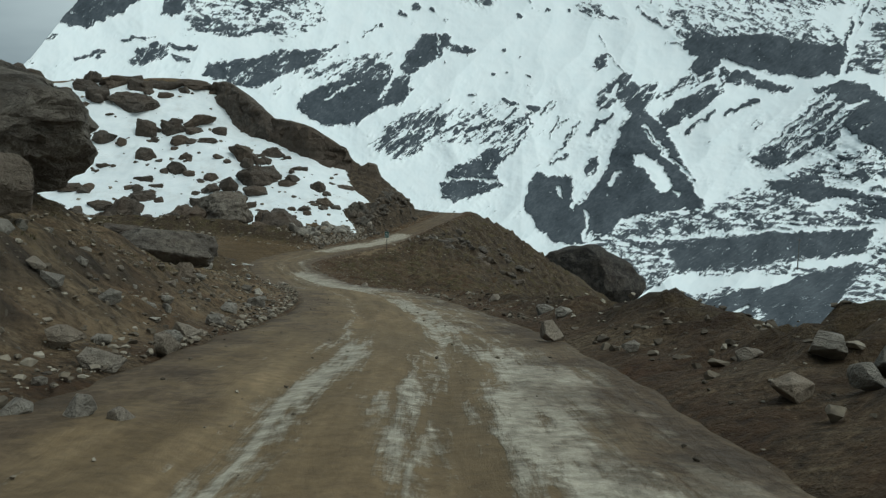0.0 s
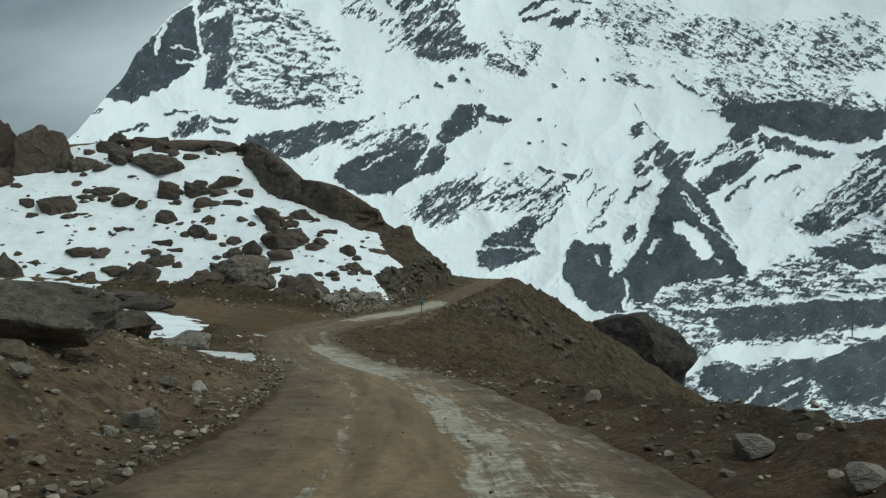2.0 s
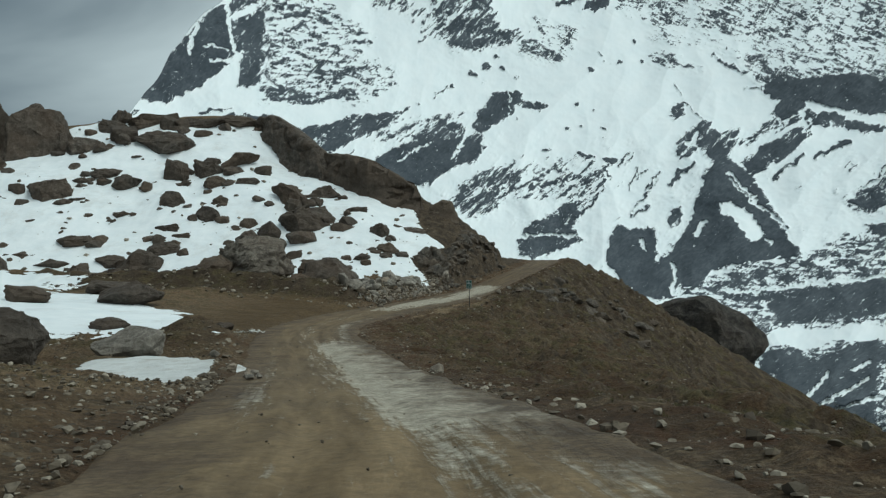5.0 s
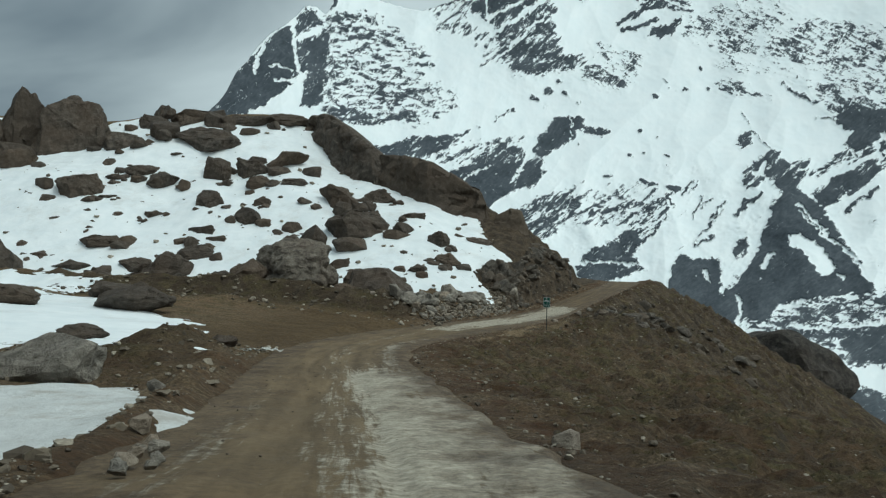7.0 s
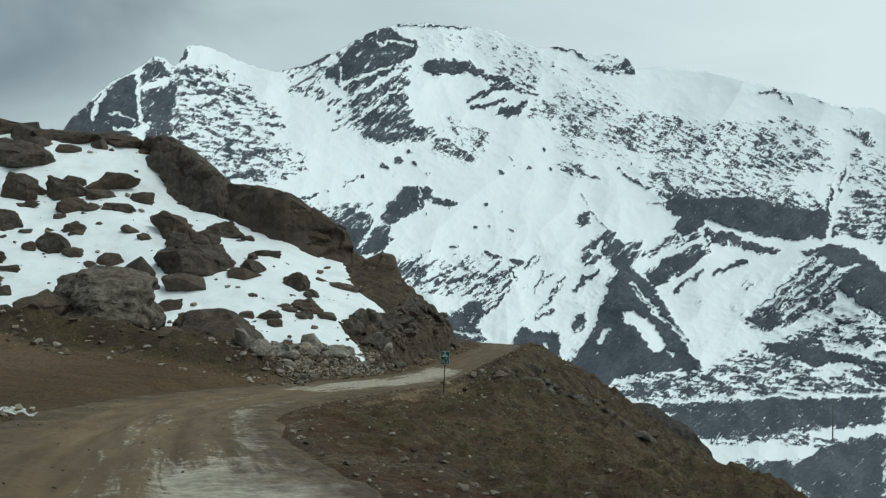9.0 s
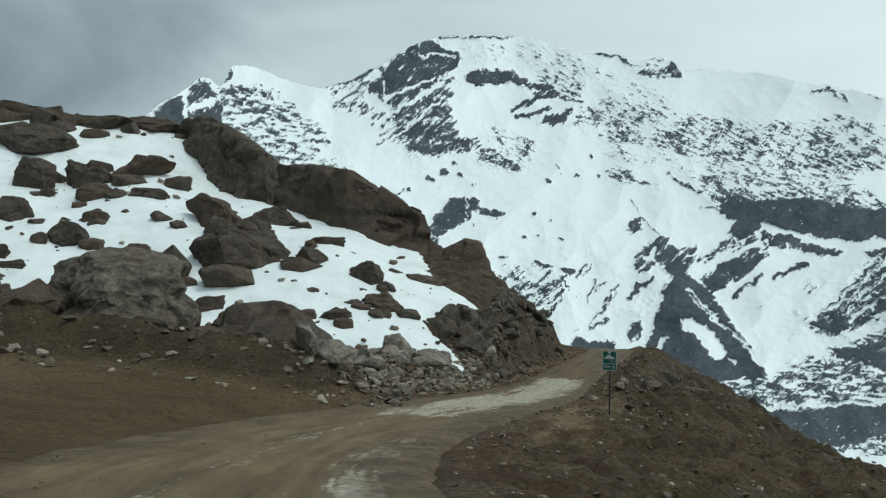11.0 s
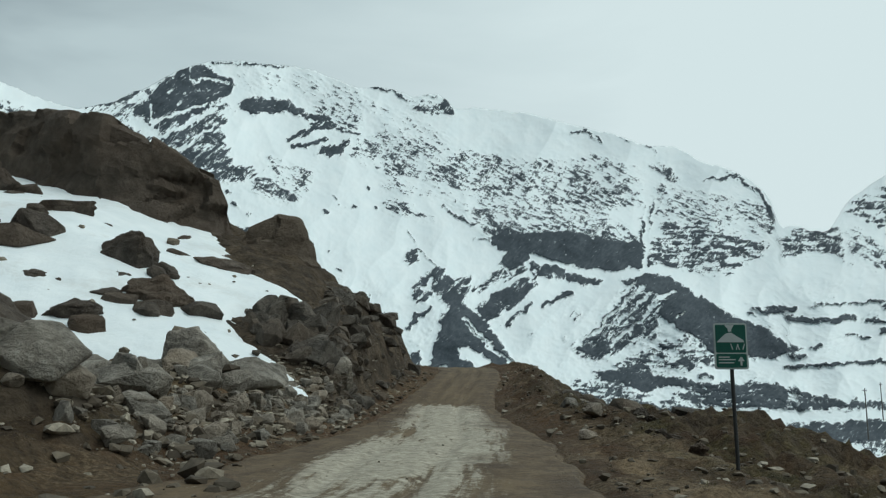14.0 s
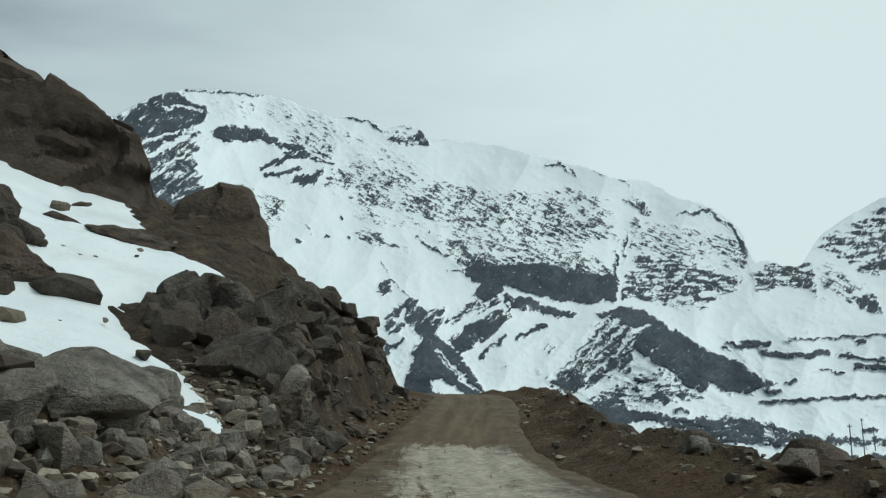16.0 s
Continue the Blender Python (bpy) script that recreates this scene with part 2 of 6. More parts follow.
# ---- materials ----
class Nodes:
    """A short way to write node materials."""

    def __init__(self, name):
        self.mat = bpy.data.materials.new(name)
        self.mat.use_nodes = True
        self.n, self.l = self.mat.node_tree.nodes, self.mat.node_tree.links
        self.bsdf = self.n["Principled BSDF"]
        self.co = self.n.new("ShaderNodeTexCoord").outputs["Object"]

    def put(self, socket, value):
        if hasattr(value, "default_value") or hasattr(value, "is_linked"):
            self.l.new(value, socket)
        else:
            socket.default_value = value

    def noise(self, scale, detail=5.0, rough=0.55, stretch=None, distortion=0.0, vector=None):
        v = vector or self.co
        if stretch:
            m = self.n.new("ShaderNodeMapping")
            m.inputs["Scale"].default_value = stretch
            self.l.new(v, m.inputs[0])
            v = m.outputs[0]
        t = self.n.new("ShaderNodeTexNoise")
        t.inputs["Scale"].default_value, t.inputs["Detail"].default_value = scale, detail
        t.inputs["Roughness"].default_value, t.inputs["Distortion"].default_value = rough, distortion
        self.l.new(v, t.inputs["Vector"])
        return t.outputs[0]

    def voronoi(self, scale, feature="F1", out="Distance"):
        t = self.n.new("ShaderNodeTexVoronoi")
        t.feature = feature
        t.inputs["Scale"].default_value = scale
        self.l.new(self.co, t.inputs["Vector"])
        return t.outputs[out]

    def field(self, key):
        a = self.n.new("ShaderNodeAttribute")
        a.attribute_name = key
        return a.outputs["Fac"]

    def math(self, op, a, b=0.0, c=0.0):
        m = self.n.new("ShaderNodeMath")
        m.operation = op
        for i, v in enumerate((a, b, c)):
            self.put(m.inputs[i], v)
        return m.outputs[0]

    def ramp(self, fac, *stops):
        r = self.n.new("ShaderNodeValToRGB")
        el = r.color_ramp.elements
        for i, (p, c) in enumerate(stops):
            e = el[i] if i < 2 else el.new(p)
            e.position = p
            e.color = (c, c, c, 1) if isinstance(c, (int, float)) else (*c, 1)
        self.l.new(fac, r.inputs[0])
        return r.outputs[0]

    def mix(self, fac, a, b, mode="MIX"):
        m = self.n.new("ShaderNodeMix")
        m.data_type, m.blend_type = "RGBA", mode
        self.put(m.inputs[0], fac)
        for s, v in ((m.inputs[6], a), (m.inputs[7], b)):
            self.put(s, (*v, 1) if isinstance(v, tuple) else v)
        return m.outputs[2]

    def bump(self, height, strength=0.5, distance=0.05, normal=None):
        b = self.n.new("ShaderNodeBump")
        b.inputs["Strength"].default_value, b.inputs["Distance"].default_value = strength, distance
        self.l.new(height, b.inputs["Height"])
        if normal:
            self.l.new(normal, b.inputs["Normal"])
        return b.outputs[0]

    def done(self, colour, rough=0.9, normal=None):
        self.put(self.bsdf.inputs["Base Color"], (*colour, 1) if isinstance(colour, tuple) else colour)
        self.put(self.bsdf.inputs["Roughness"], rough)
        self.bsdf.inputs["Specular IOR Level"].default_value = 0.25
        if normal:
            self.l.new(normal, self.bsdf.inputs["Normal"])
        return self.mat


def earth_material():
    k = Nodes("earth")
    big, mid, fine = k.noise(0.09), k.noise(0.8, 7, 0.62), k.noise(5.0, 7, 0.68)
    soil = k.ramp(big, (0.3, (0.054, 0.030, 0.016)), (0.7, (0.105, 0.063, 0.033)), (0.5, (0.078, 0.043, 0.022)))
    soil = k.mix(k.ramp(mid, (0.42, 0.0), (0.60, 0.7)), soil, (0.085, 0.059, 0.037))
    soil = k.mix(k.ramp(k.noise(0.23, 6, 0.68), (0.52, 0.0), (0.64, 0.55)), soil, (0.095, 0.043, 0.022))
    soil = k.mix(k.math("MULTIPLY", k.field("dry"), 0.85), soil, (0.265, 0.200, 0.132))
    # darker soil where its field is high
    soil = k.mix(k.math("MULTIPLY", k.field("dark_soil"), 0.8), soil, (0.023, 0.017, 0.011))
    tuft = k.math("MULTIPLY", k.ramp(k.noise(0.45, 6, 0.65), (0.47, 0.0), (0.58, 0.85)), k.field("scrub"))
    straw = k.ramp(k.noise(4.0, 5, 0.7), (0.35, (0.034, 0.032, 0.014)), (0.65, (0.108, 0.090, 0.043)))
    soil = k.mix(tuft, soil, straw)
    stone = k.ramp(k.voronoi(6.0), (0.10, 1.0), (0.2, 0.0))
    soil = k.mix(k.math("MULTIPLY", stone, k.ramp(mid, (0.45, 0.1), (0.6, 0.8))), soil, (0.185, 0.147, 0.104))
    stony = k.ramp(k.noise(0.35, 7, 0.7), (0.46, 0.0), (0.60, 0.75))
    gravel = k.ramp(k.noise(9.0, 8, 0.78), (0.38, (0.045, 0.033, 0.022)), (0.62, (0.26, 0.208, 0.142)), (0.5, (0.138, 0.104, 0.068)))
    stony = k.math("MULTIPLY", stony, k.math("SUBTRACT", 1.0, k.math("MULTIPLY", k.field("dark_soil"), 0.8)))
    soil = k.mix(stony, soil, gravel)
    small = k.ramp(k.voronoi(17.0), (0.12, 1.0), (0.24, 0.0))
    soil = k.mix(k.math("MULTIPLY", small, k.ramp(k.noise(1.7, 6, 0.7), (0.42, 0.0), (0.58, 0.75))), soil, (0.212, 0.167, 0.113))
    rock = k.ramp(k.noise(0.6, 9, 0.70), (0.35, (0.030, 0.024, 0.019)), (0.68, (0.133, 0.107, 0.080)), (0.5, (0.066, 0.052, 0.039)))
    soil = k.mix(k.field("rock"), soil, rock)
    packed = k.ramp(k.noise(0.4, 6, 0.6, stretch=(0.35, 1.0, 1.0)), (0.35, (0.083, 0.056, 0.029)), (0.7, (0.134, 0.095, 0.053)))
    soil = k.mix(k.field("packed"), soil, packed)
    soil = k.mix(k.ramp(fine, (0.36, 0.65), (0.56, 0.0)), soil, (0.023, 0.016, 0.010))
    soil = k.mix(1.0, soil, (1.18, 1.10, 0.98), "MULTIPLY")
    h = k.math("ADD", mid, k.math("MULTIPLY", fine, 0.6))
    return k.done(soil, 0.95, k.bump(h, 1.0, 0.42))


def road_material():
    k = Nodes("gravel_road")
    lat, along = k.field("lat"), k.field("along")
    vec = k.n.new("ShaderNodeCombineXYZ")
    k.l.new(lat, vec.inputs[0])
    k.l.new(k.math("MULTIPLY", along, 0.10), vec.inputs[1])
    streak = k.noise(1.7, 6, 0.6, vector=vec.outputs[0], distortion=0.3)
    broad = k.noise(0.12, 4)
    base = k.ramp(streak, (0.32, (0.135, 0.090, 0.044)), (0.68, (0.292, 0.206, 0.113)), (0.5, (0.207, 0.141, 0.074)))
    base = k.mix(k.ramp(broad, (0.4, 0.0), (0.65, 0.45)), base, (0.111, 0.086, 0.054))
    vec2 = k.n.new("ShaderNodeCombineXYZ")
    k.l.new(k.math("MULTIPLY", lat, 3.2), vec2.inputs[0])
    k.l.new(k.math("MULTIPLY", along, 0.22), vec2.inputs[1])
    tracks = k.noise(1.6, 7, 0.66, vector=vec2.outputs[0], distortion=0.5)
    breakup = k.noise(2.2, 9, 0.72, stretch=(1.0, 0.24, 1.0), distortion=0.8)
    grit = k.noise(3.6, 8, 0.75)
    pale = k.math("MULTIPLY_ADD", k.math("SUBTRACT", breakup, 0.5), 1.1, k.field("pale"))
    pale = k.math("MULTIPLY_ADD", k.math("SUBTRACT", tracks, 0.5), 2.0, pale)
    pale = k.math("MULTIPLY_ADD", k.math("SUBTRACT", grit, 0.5), 1.1, pale)
    pale = k.ramp(pale, (0.33, 0.0), (0.70, 0.95))
    mud = k.ramp(grit, (0.35, (0.244, 0.214, 0.163)), (0.66, (0.594, 0.532, 0.423)), (0.5, (0.424, 0.378, 0.293)))
    col = k.mix(pale, base, mud)
    fine = k.noise(6.0, 6, 0.7)
    col = k.mix(k.ramp(fine, (0.35, 0.45), (0.62, 0.0)), col, (0.048, 0.033, 0.018))
    pebble = k.ramp(k.voronoi(11.0), (0.08, 0.8), (0.16, 0.0))
    col = k.mix(k.math("MULTIPLY", pebble, k.ramp(k.noise(1.3), (0.5, 0.0), (0.65, 1.0))), col, (0.244, 0.204, 0.149))
    # the road turns darker brown in two steps towards the bend
    road_dark = k.math("MULTIPLY", k.ramp(k.math("DIVIDE", along, 200.0), (0.24, 0.0), (0.66, 0.75), (0.34, 0.40), (0.60, 0.40)), k.math("SUBTRACT", 1.0, pale))
    col = k.mix(road_dark, col, k.ramp(streak, (0.35, (0.066, 0.043, 0.025)), (0.65, (0.133, 0.092, 0.054))))
    # the shoulders wear away into loose soil
    worn = k.math("MULTIPLY_ADD", k.math("SUBTRACT", k.noise(0.7, 7, 0.7, stretch=(1.0, 0.5, 1.0)), 0.5), 1.9, k.field("edge"))
    soil = k.ramp(k.noise(0.8, 7, 0.62), (0.35, (0.075, 0.050, 0.030)), (0.68, (0.185, 0.132, 0.080)), (0.5, (0.122, 0.083, 0.050)))
    soil = k.mix(k.ramp(fine, (0.36, 0.6), (0.6, 0.0)), soil, (0.021, 0.014, 0.008))
    col = k.mix(k.ramp(worn, (0.40, 0.0), (0.84, 1.0)), col, soil)
    n = k.bump(k.math("ADD", k.math("MULTIPLY_ADD", pale, 0.35, k.math("MULTIPLY", grit, 0.8)), breakup), 1.0, 0.035)
    return k.done(col, k.ramp(pale, (0.0, 0.85), (1.0, 0.7)), n)


def old_snow_material():
    """Coarse melting snow with dust and grit on it."""
    k = Nodes("old_snow")
    a, b = k.noise(0.9, 7, 0.62), k.noise(4.0, 7, 0.7)
    col = k.ramp(a, (0.3, (0.56, 0.57, 0.55)), (0.7, (0.74, 0.76, 0.74)))
    col = k.mix(k.ramp(k.noise(0.7, 9, 0.75), (0.50, 0.0), (0.66, 0.55)), col, (0.36, 0.31, 0.25))
    col = k.mix(k.ramp(k.noise(14.0, 5, 0.7), (0.60, 0.0), (0.70, 0.6)), col, (0.20, 0.17, 0.13))
    return k.done(col, 0.8, k.bump(k.math("ADD", a, k.math("MULTIPLY", b, 0.6)), 0.9, 0.22))


def snow_material():
    k = Nodes("snow")
    a, b = k.noise(0.5, 6), k.noise(5.0, 6, 0.7)
    col = k.ramp(a, (0.3, (0.74, 0.79, 0.80)), (0.7, (0.84, 0.875, 0.875)))
    dirt = k.ramp(k.noise(0.16, 9, 0.78), (0.52, 0.0), (0.70, 0.36))
    col = k.mix(dirt, col, (0.42, 0.38, 0.32))
    n = k.bump(k.math("ADD", a, k.math("MULTIPLY", b, 0.3)), 0.5, 0.25)
    return k.done(col, 0.75, n)


def rock_material(name, dark, mid_tone, light, rust=0.3, scale=1.0):
    k = Nodes(name)
    k.co = k.n.new("ShaderNodeNewGeometry").outputs["Position"]
    info = k.n.new("ShaderNodeObjectInfo").outputs["Random"]
    a, b, c = k.noise(0.30 * scale, 5, 0.6), k.noise(1.3 * scale, 9, 0.70), k.noise(7.0 * scale, 6, 0.65)
    crack = k.ramp(k.noise(0.75 * scale, 6, 0.62, stretch=(1.0, 1.0, 2.2), distortion=1.2), (0.475, 1.0), (0.50, 0.0), (0.525, 1.0))
    col = k.ramp(b, (0.37, dark), (0.64, light), (0.5, mid_tone))
    col = k.mix(k.math("MULTIPLY", k.ramp(a, (0.42, 0.0), (0.66, 1.0)), rust), col, (0.105, 0.066, 0.042))
    col = k.mix(k.ramp(c, (0.58, 0.0), (0.72, 0.45)), col, light)
    col = k.mix(k.ramp(k.noise(2.1 * scale, 6, 0.75), (0.62, 0.0), (0.70, 0.45)), col, (0.15, 0.15, 0.115))
    col = k.mix(k.math("MULTIPLY", k.math("SUBTRACT", 1.0, crack), 0.14), col, (0.018, 0.015, 0.013))
    tan = k.ramp(k.math("FRACT", k.math("MULTIPLY", info, 7.3)), (0.45, 0.0), (1.0, 0.6))
    col = k.mix(tan, col, tuple(m * c for m, c in zip(mid_tone, (1.35, 1.12, 0.92))))
    col = k.mix(k.math("MULTIPLY", info, 0.5), col, tuple(0.55 * v for v in mid_tone))
    h = k.math("ADD", k.math("MULTIPLY", b, 1.2), k.math("MULTIPLY", c, 0.35))
    h = k.math("MULTIPLY_ADD", crack, 0.10, h)
    return k.done(col, 0.92, k.bump(h, 1.0, 0.30 / scale))


def mountain_material():
    """Snow and bare rock, with distance haze painted into the rock colour; the cover field says how much rock shows."""
    k = Nodes("snowy_mountain")
    vec = k.n.new("ShaderNodeCombineXYZ")
    k.l.new(k.field("az"), vec.inputs[0])
    k.l.new(k.field("el"), vec.inputs[1])

    def turned(angle, stretch):
        m = k.n.new("ShaderNodeMapping")
        m.inputs["Rotation"].default_value = (0, 0, radians(angle))
        k.l.new(vec.outputs[0], m.inputs[0])
        m2 = k.n.new("ShaderNodeMapping")
        m2.inputs["Scale"].default_value = (1, stretch, 1)
        k.l.new(m.outputs[0], m2.inputs[0])
        return m2.outputs[0]
    rising = k.noise(1.25, 9, 0.66, vector=turned(-33, 2.4), distortion=0.5)
    falling = k.noise(1.7, 9, 0.68, vector=turned(24, 2.1), distortion=0.5)
    grain = k.mix(k.field("upper"), rising, falling)
    fine_up = k.noise(5.0, 7, 0.62, vector=turned(-34, 2.6), distortion=0.4)
    fine_down = k.noise(5.0, 7, 0.64, vector=turned(22, 3.4), distortion=0.3)
    fine = k.mix(k.field("upper"), fine_up, fine_down)
    s = k.math("MULTIPLY_ADD", k.math("SUBTRACT", grain, 0.5), 0.55, k.field("cover"))
    s = k.math("MULTIPLY_ADD", k.math("SUBTRACT", fine, 0.5), 0.95, s)
    # snow lies in the joints of the rock
    for scale, angle, stretch, weight in ((0.55, -50, 4.0, 0.30), (1.0, -36, 3.6, 0.20), (0.9, 30, 3.0, 0.12)):
        joint = k.noise(scale, 4, 0.55, vector=turned(angle, stretch), distortion=0.8)
        joint = k.ramp(joint, (0.475, 0.0), (0.5, 1.0), (0.52, 0.0))
        s = k.math("MULTIPLY_ADD", joint, -weight, s)
    bare = k.ramp(s, (0.46, 0.0), (0.50, 1.0))
    tone = k.math("MULTIPLY_ADD", k.noise(0.8, 5, 0.6, vector=vec.outputs[0]), 0.5, k.math("MULTIPLY", k.noise(3.2, 8, 0.68, vector=turned(-38, 2.2), distortion=0.6), 0.5))
    # rock tones lifted and blued to stand in for the haze of distance
    rock = k.ramp(tone, (0.36, (0.030, 0.040, 0.049)), (0.66, (0.108, 0.125, 0.140)), (0.5, (0.058, 0.071, 0.083)))
    snow = k.ramp(k.noise(0.9, 6, vector=vec.outputs[0]), (0.3, (0.80, 0.86, 0.87)), (0.7, (0.86, 0.90, 0.90)))
    h = k.math("MULTIPLY_ADD", bare, 0.8, k.math("MULTIPLY", grain, 0.12))
    h = k.math("MULTIPLY_ADD", k.math("MULTIPLY", bare, fine), 1.2, h)
    n = k.bump(h, 0.22, 4.0)
    return k.done(k.mix(bare, snow, rock), 0.9, n)


EARTH, ROAD, SNOW, OLD_SNOW, MOUNTAIN = earth_material(), road_material(), snow_material(), old_snow_material(), mountain_material()
BROWN_ROCK = rock_material("brown_rock", (0.052, 0.043, 0.036), (0.104, 0.086, 0.070), (0.175, 0.148, 0.120), 0.45)
GREY_ROCK = rock_material("grey_rock", (0.068, 0.058, 0.048), (0.155, 0.134, 0.110), (0.28, 0.25, 0.205), 0.35)
DARK_ROCK = rock_material("dark_rock", (0.028, 0.026, 0.024), (0.060, 0.053, 0.046), (0.105, 0.093, 0.08), 0.2, 0.3)
CLIFF_ROCK = rock_material("cliff_rock", (0.050, 0.044, 0.037), (0.120, 0.104, 0.086), (0.215, 0.19, 0.158), 0.3)
RUBBLE_ROCK = rock_material("rubble_rock", (0.135, 0.122, 0.102), (0.29, 0.262, 0.22), (0.46, 0.42, 0.355), 0.22)

# ---- the large structure ----
gx = np.concatenate([-40 - np.geomspace(0.8, 4200, 90)[::-1], lines([(-40, 24, 0.30)]), 24 + np.geomspace(0.4, 4300, 80)])
gy = np.concatenate([4 - np.geomspace(0.6, 1500, 50)[::-1], lines([(4, 184, 0.30)]), 184 + np.geomspace(0.6, 4200, 90)])
GX, GY = np.meshgrid(gx, gy)
GZ = ground_height(GX, GY)
GL = lateral(GX, GY)
GHW = ROAD_HALF(GY)
on_road = smooth(0.3, -0.8, np.abs(GL) - GHW) * (GY > -60) * (GY < 228)
shoulder = smooth(-0.3, -1.3, np.abs(GL) - GHW)
lot = smooth(84, 94, GY) * smooth(134, 128, GY) * smooth(-36, -28, GX + 2.5 * fbm(GX * 0.2, GY * 0.2, 3)) * (GL < 0)
gz_dx = np.gradient(GZ, axis=1) / np.gradient(GX, axis=1)
gz_dy = np.gradient(GZ, axis=0) / np.gradient(GY, axis=0)
steep = smooth(0.62, 1.05, np.hypot(gz_dx, gz_dy) + 0.25 * fbm(GX * 0.5, GY * 0.5, 3))
cliff_zone = smooth(0.9, 2.2, -GL - GHW) * smooth(152, 157, GY) * smooth(210, 196, GY) * smooth(-27, -21, GX)
steep = np.maximum(steep, cliff_zone)
scrub = smooth(1.0, 4.0, np.abs(GL) - GHW) * np.where(GL > 0, 1.15, 0.8)
# soil tone by place: lighter uphill, darker downhill, at the heap and earth ridge
dry = smooth(0.0, 1.5, -GL - GHW) * smooth(100, 60, GY) * (0.6 + 0.8 * fbm(GX * 0.25, GY * 0.25, 3)) + 0.1 * smooth(2, 5, GL - GHW) * smooth(48, 60, GY)
dry = dry + 1.1 * smooth(0.3, 1.0, GL - GHW) * smooth(4.2, 2.6, GL - GHW) * smooth(112, 120, GY) * smooth(146, 138, GY) * smooth(-0.1, 0.25, fbm(GL * 0.7, GY * 0.16, 3))
dark_soil = smooth(0.3, 2.0, GL - GHW) * smooth(50, 36, GY) * (0.8 + 0.5 * fbm(GX * 0.3, GY * 0.3, 3)) + 1.0 * smooth(130, 132.5, GY) * smooth(142, 138, GY) * smooth(1, 3, -GL - GHW)
dark_soil = dark_soil + 0.75 * np.exp(-((GX + 22) / 7) ** 2 - ((GY - 84) / 9) ** 2) * smooth(0.4, 2.0, -GL - GHW)
dark_soil = dark_soil + 0.55 * smooth(1, 4, GL - GHW) * (0.7 + 0.8 * fbm(GX * 0.2, GY * 0.2, 3)) * smooth(44, 58, GY) + 0.45 * smooth(0.8, 2.5, GL - GHW) * smooth(134, 142, GY)
dry = dry + 0.45 * smooth(1.0, 4.0, -GL - GHW) * smooth(80, 100, GY)
ground = new("ground", grid_mesh("ground", GX, GY, GZ - 0.34 * on_road, {"packed": np.clip(lot + shoulder, 0, 1), "rock": steep, "scrub": scrub, "dry": dry, "dark_soil": dark_soil}, EARTH))
tagged(ground, "brown stony mountain ground of soil and scree", "ground", kind="structure")

ry = np.arange(-55, 226, 0.33)
rl = np.linspace(-1.06, 1.06, 60)
RY, RL = np.meshgrid(ry, rl, indexing="ij")
slope_y = (ROAD_X(RY + 0.5) - ROAD_X(RY - 0.5))
RHW = ROAD_HALF(RY)
wander = np.where(RL > 0, fbm(RY * 0.16, RY * 0 + 3.1, 4, 0.6), fbm(RY * 0.16, RY * 0 + 9.7, 4, 0.6))
LAT = RL * RHW * (1 + 0.15 * np.abs(wander) * np.abs(RL))
RXX = ROAD_X(RY) + LAT / np.sqrt(1 + slope_y**2)
RYY = RY - LAT * slope_y / np.sqrt(1 + slope_y**2)
rut = -0.065 * (np.exp(-((np.abs(LAT + 0.1) - 0.85) / 0.28) ** 2)) * (1 + 0.5 * fbm(LAT * 1.5, RY * 0.12, 3))
RZ = ROAD_Z(RY) + 0.02 + rut + 0.035 * fbm(RXX * 0.5, RYY * 0.5, 4) + 0.02 * fbm(LAT * 3.0, RY * 0.6, 4, 0.65) - 0.46 * smooth(0.90, 1.06, np.abs(RL))
def band(centre, half, y0, y1, power, fade=4.0):
    wobble = 0.22 * fbm(RY * 0.22 + 7 * centre, RY * 0 + 5 * centre, 3)
    return power * np.exp(-((LAT - centre + wobble) / half) ** 4) * smooth(y0 - fade, y0, RY) * smooth(y1 + fade, y1, RY)


pale = np.maximum.reduce([band(-0.75, 0.32, -10, 14, 0.56), band(0.40, 0.34, -10, 12, 0.58), band(2.15, 1.05, -20, 13, 0.85), band(0.95, 0.48, 14, 47, 0.64, 3), band(-1.15, 0.13, 15, 44, 0.38), band(2.7, 0.30, 16, 40, 0.44), band(3.3, 0.22, 10, 52, 0.50),
                          band(1.95, 1.65, 52, 82, 1.2, 9), band(2.0, 1.2, 10, 50, 0.34), band(2.5, 0.45, 80, 114, 0.68, 4), band(-2.2, 0.4, 50, 75, 0.42), band(0.1, 2.0, 127, 157, 0.92, 3), band(0.15, 2.1, 136, 161, 1.2, 3), band(2.4, 0.6, 96, 112, 0.45), band(3.9, 0.8, 118, 150, 0.36), band(0.0, 0.6, 60, 120, 0.3, 10)])
pale = pale * (1 + 0.6 * fbm(LAT * 0.6 + 5, RY * 0.12, 3))
pale = pale - 0.35 * (band(-0.95 + 0.25 * np.sin(RY * 0.11), 0.13, 100, 162, 1.0) + band(0.65 + 0.25 * np.sin(RY * 0.09 + 1), 0.15, 100, 162, 1.0) + band(-0.35 + 0.3 * np.sin(RY * 0.14 + 2), 0.08, 100, 162, 0.8))
road = new("road", grid_mesh("road", RXX, RYY, RZ, {"lat": LAT, "along": RY, "pale": pale, "edge": np.abs(RL)}, ROAD))
tagged(road, "rutted brown dirt road with pale dried mud tracks", "road", kind="structure")

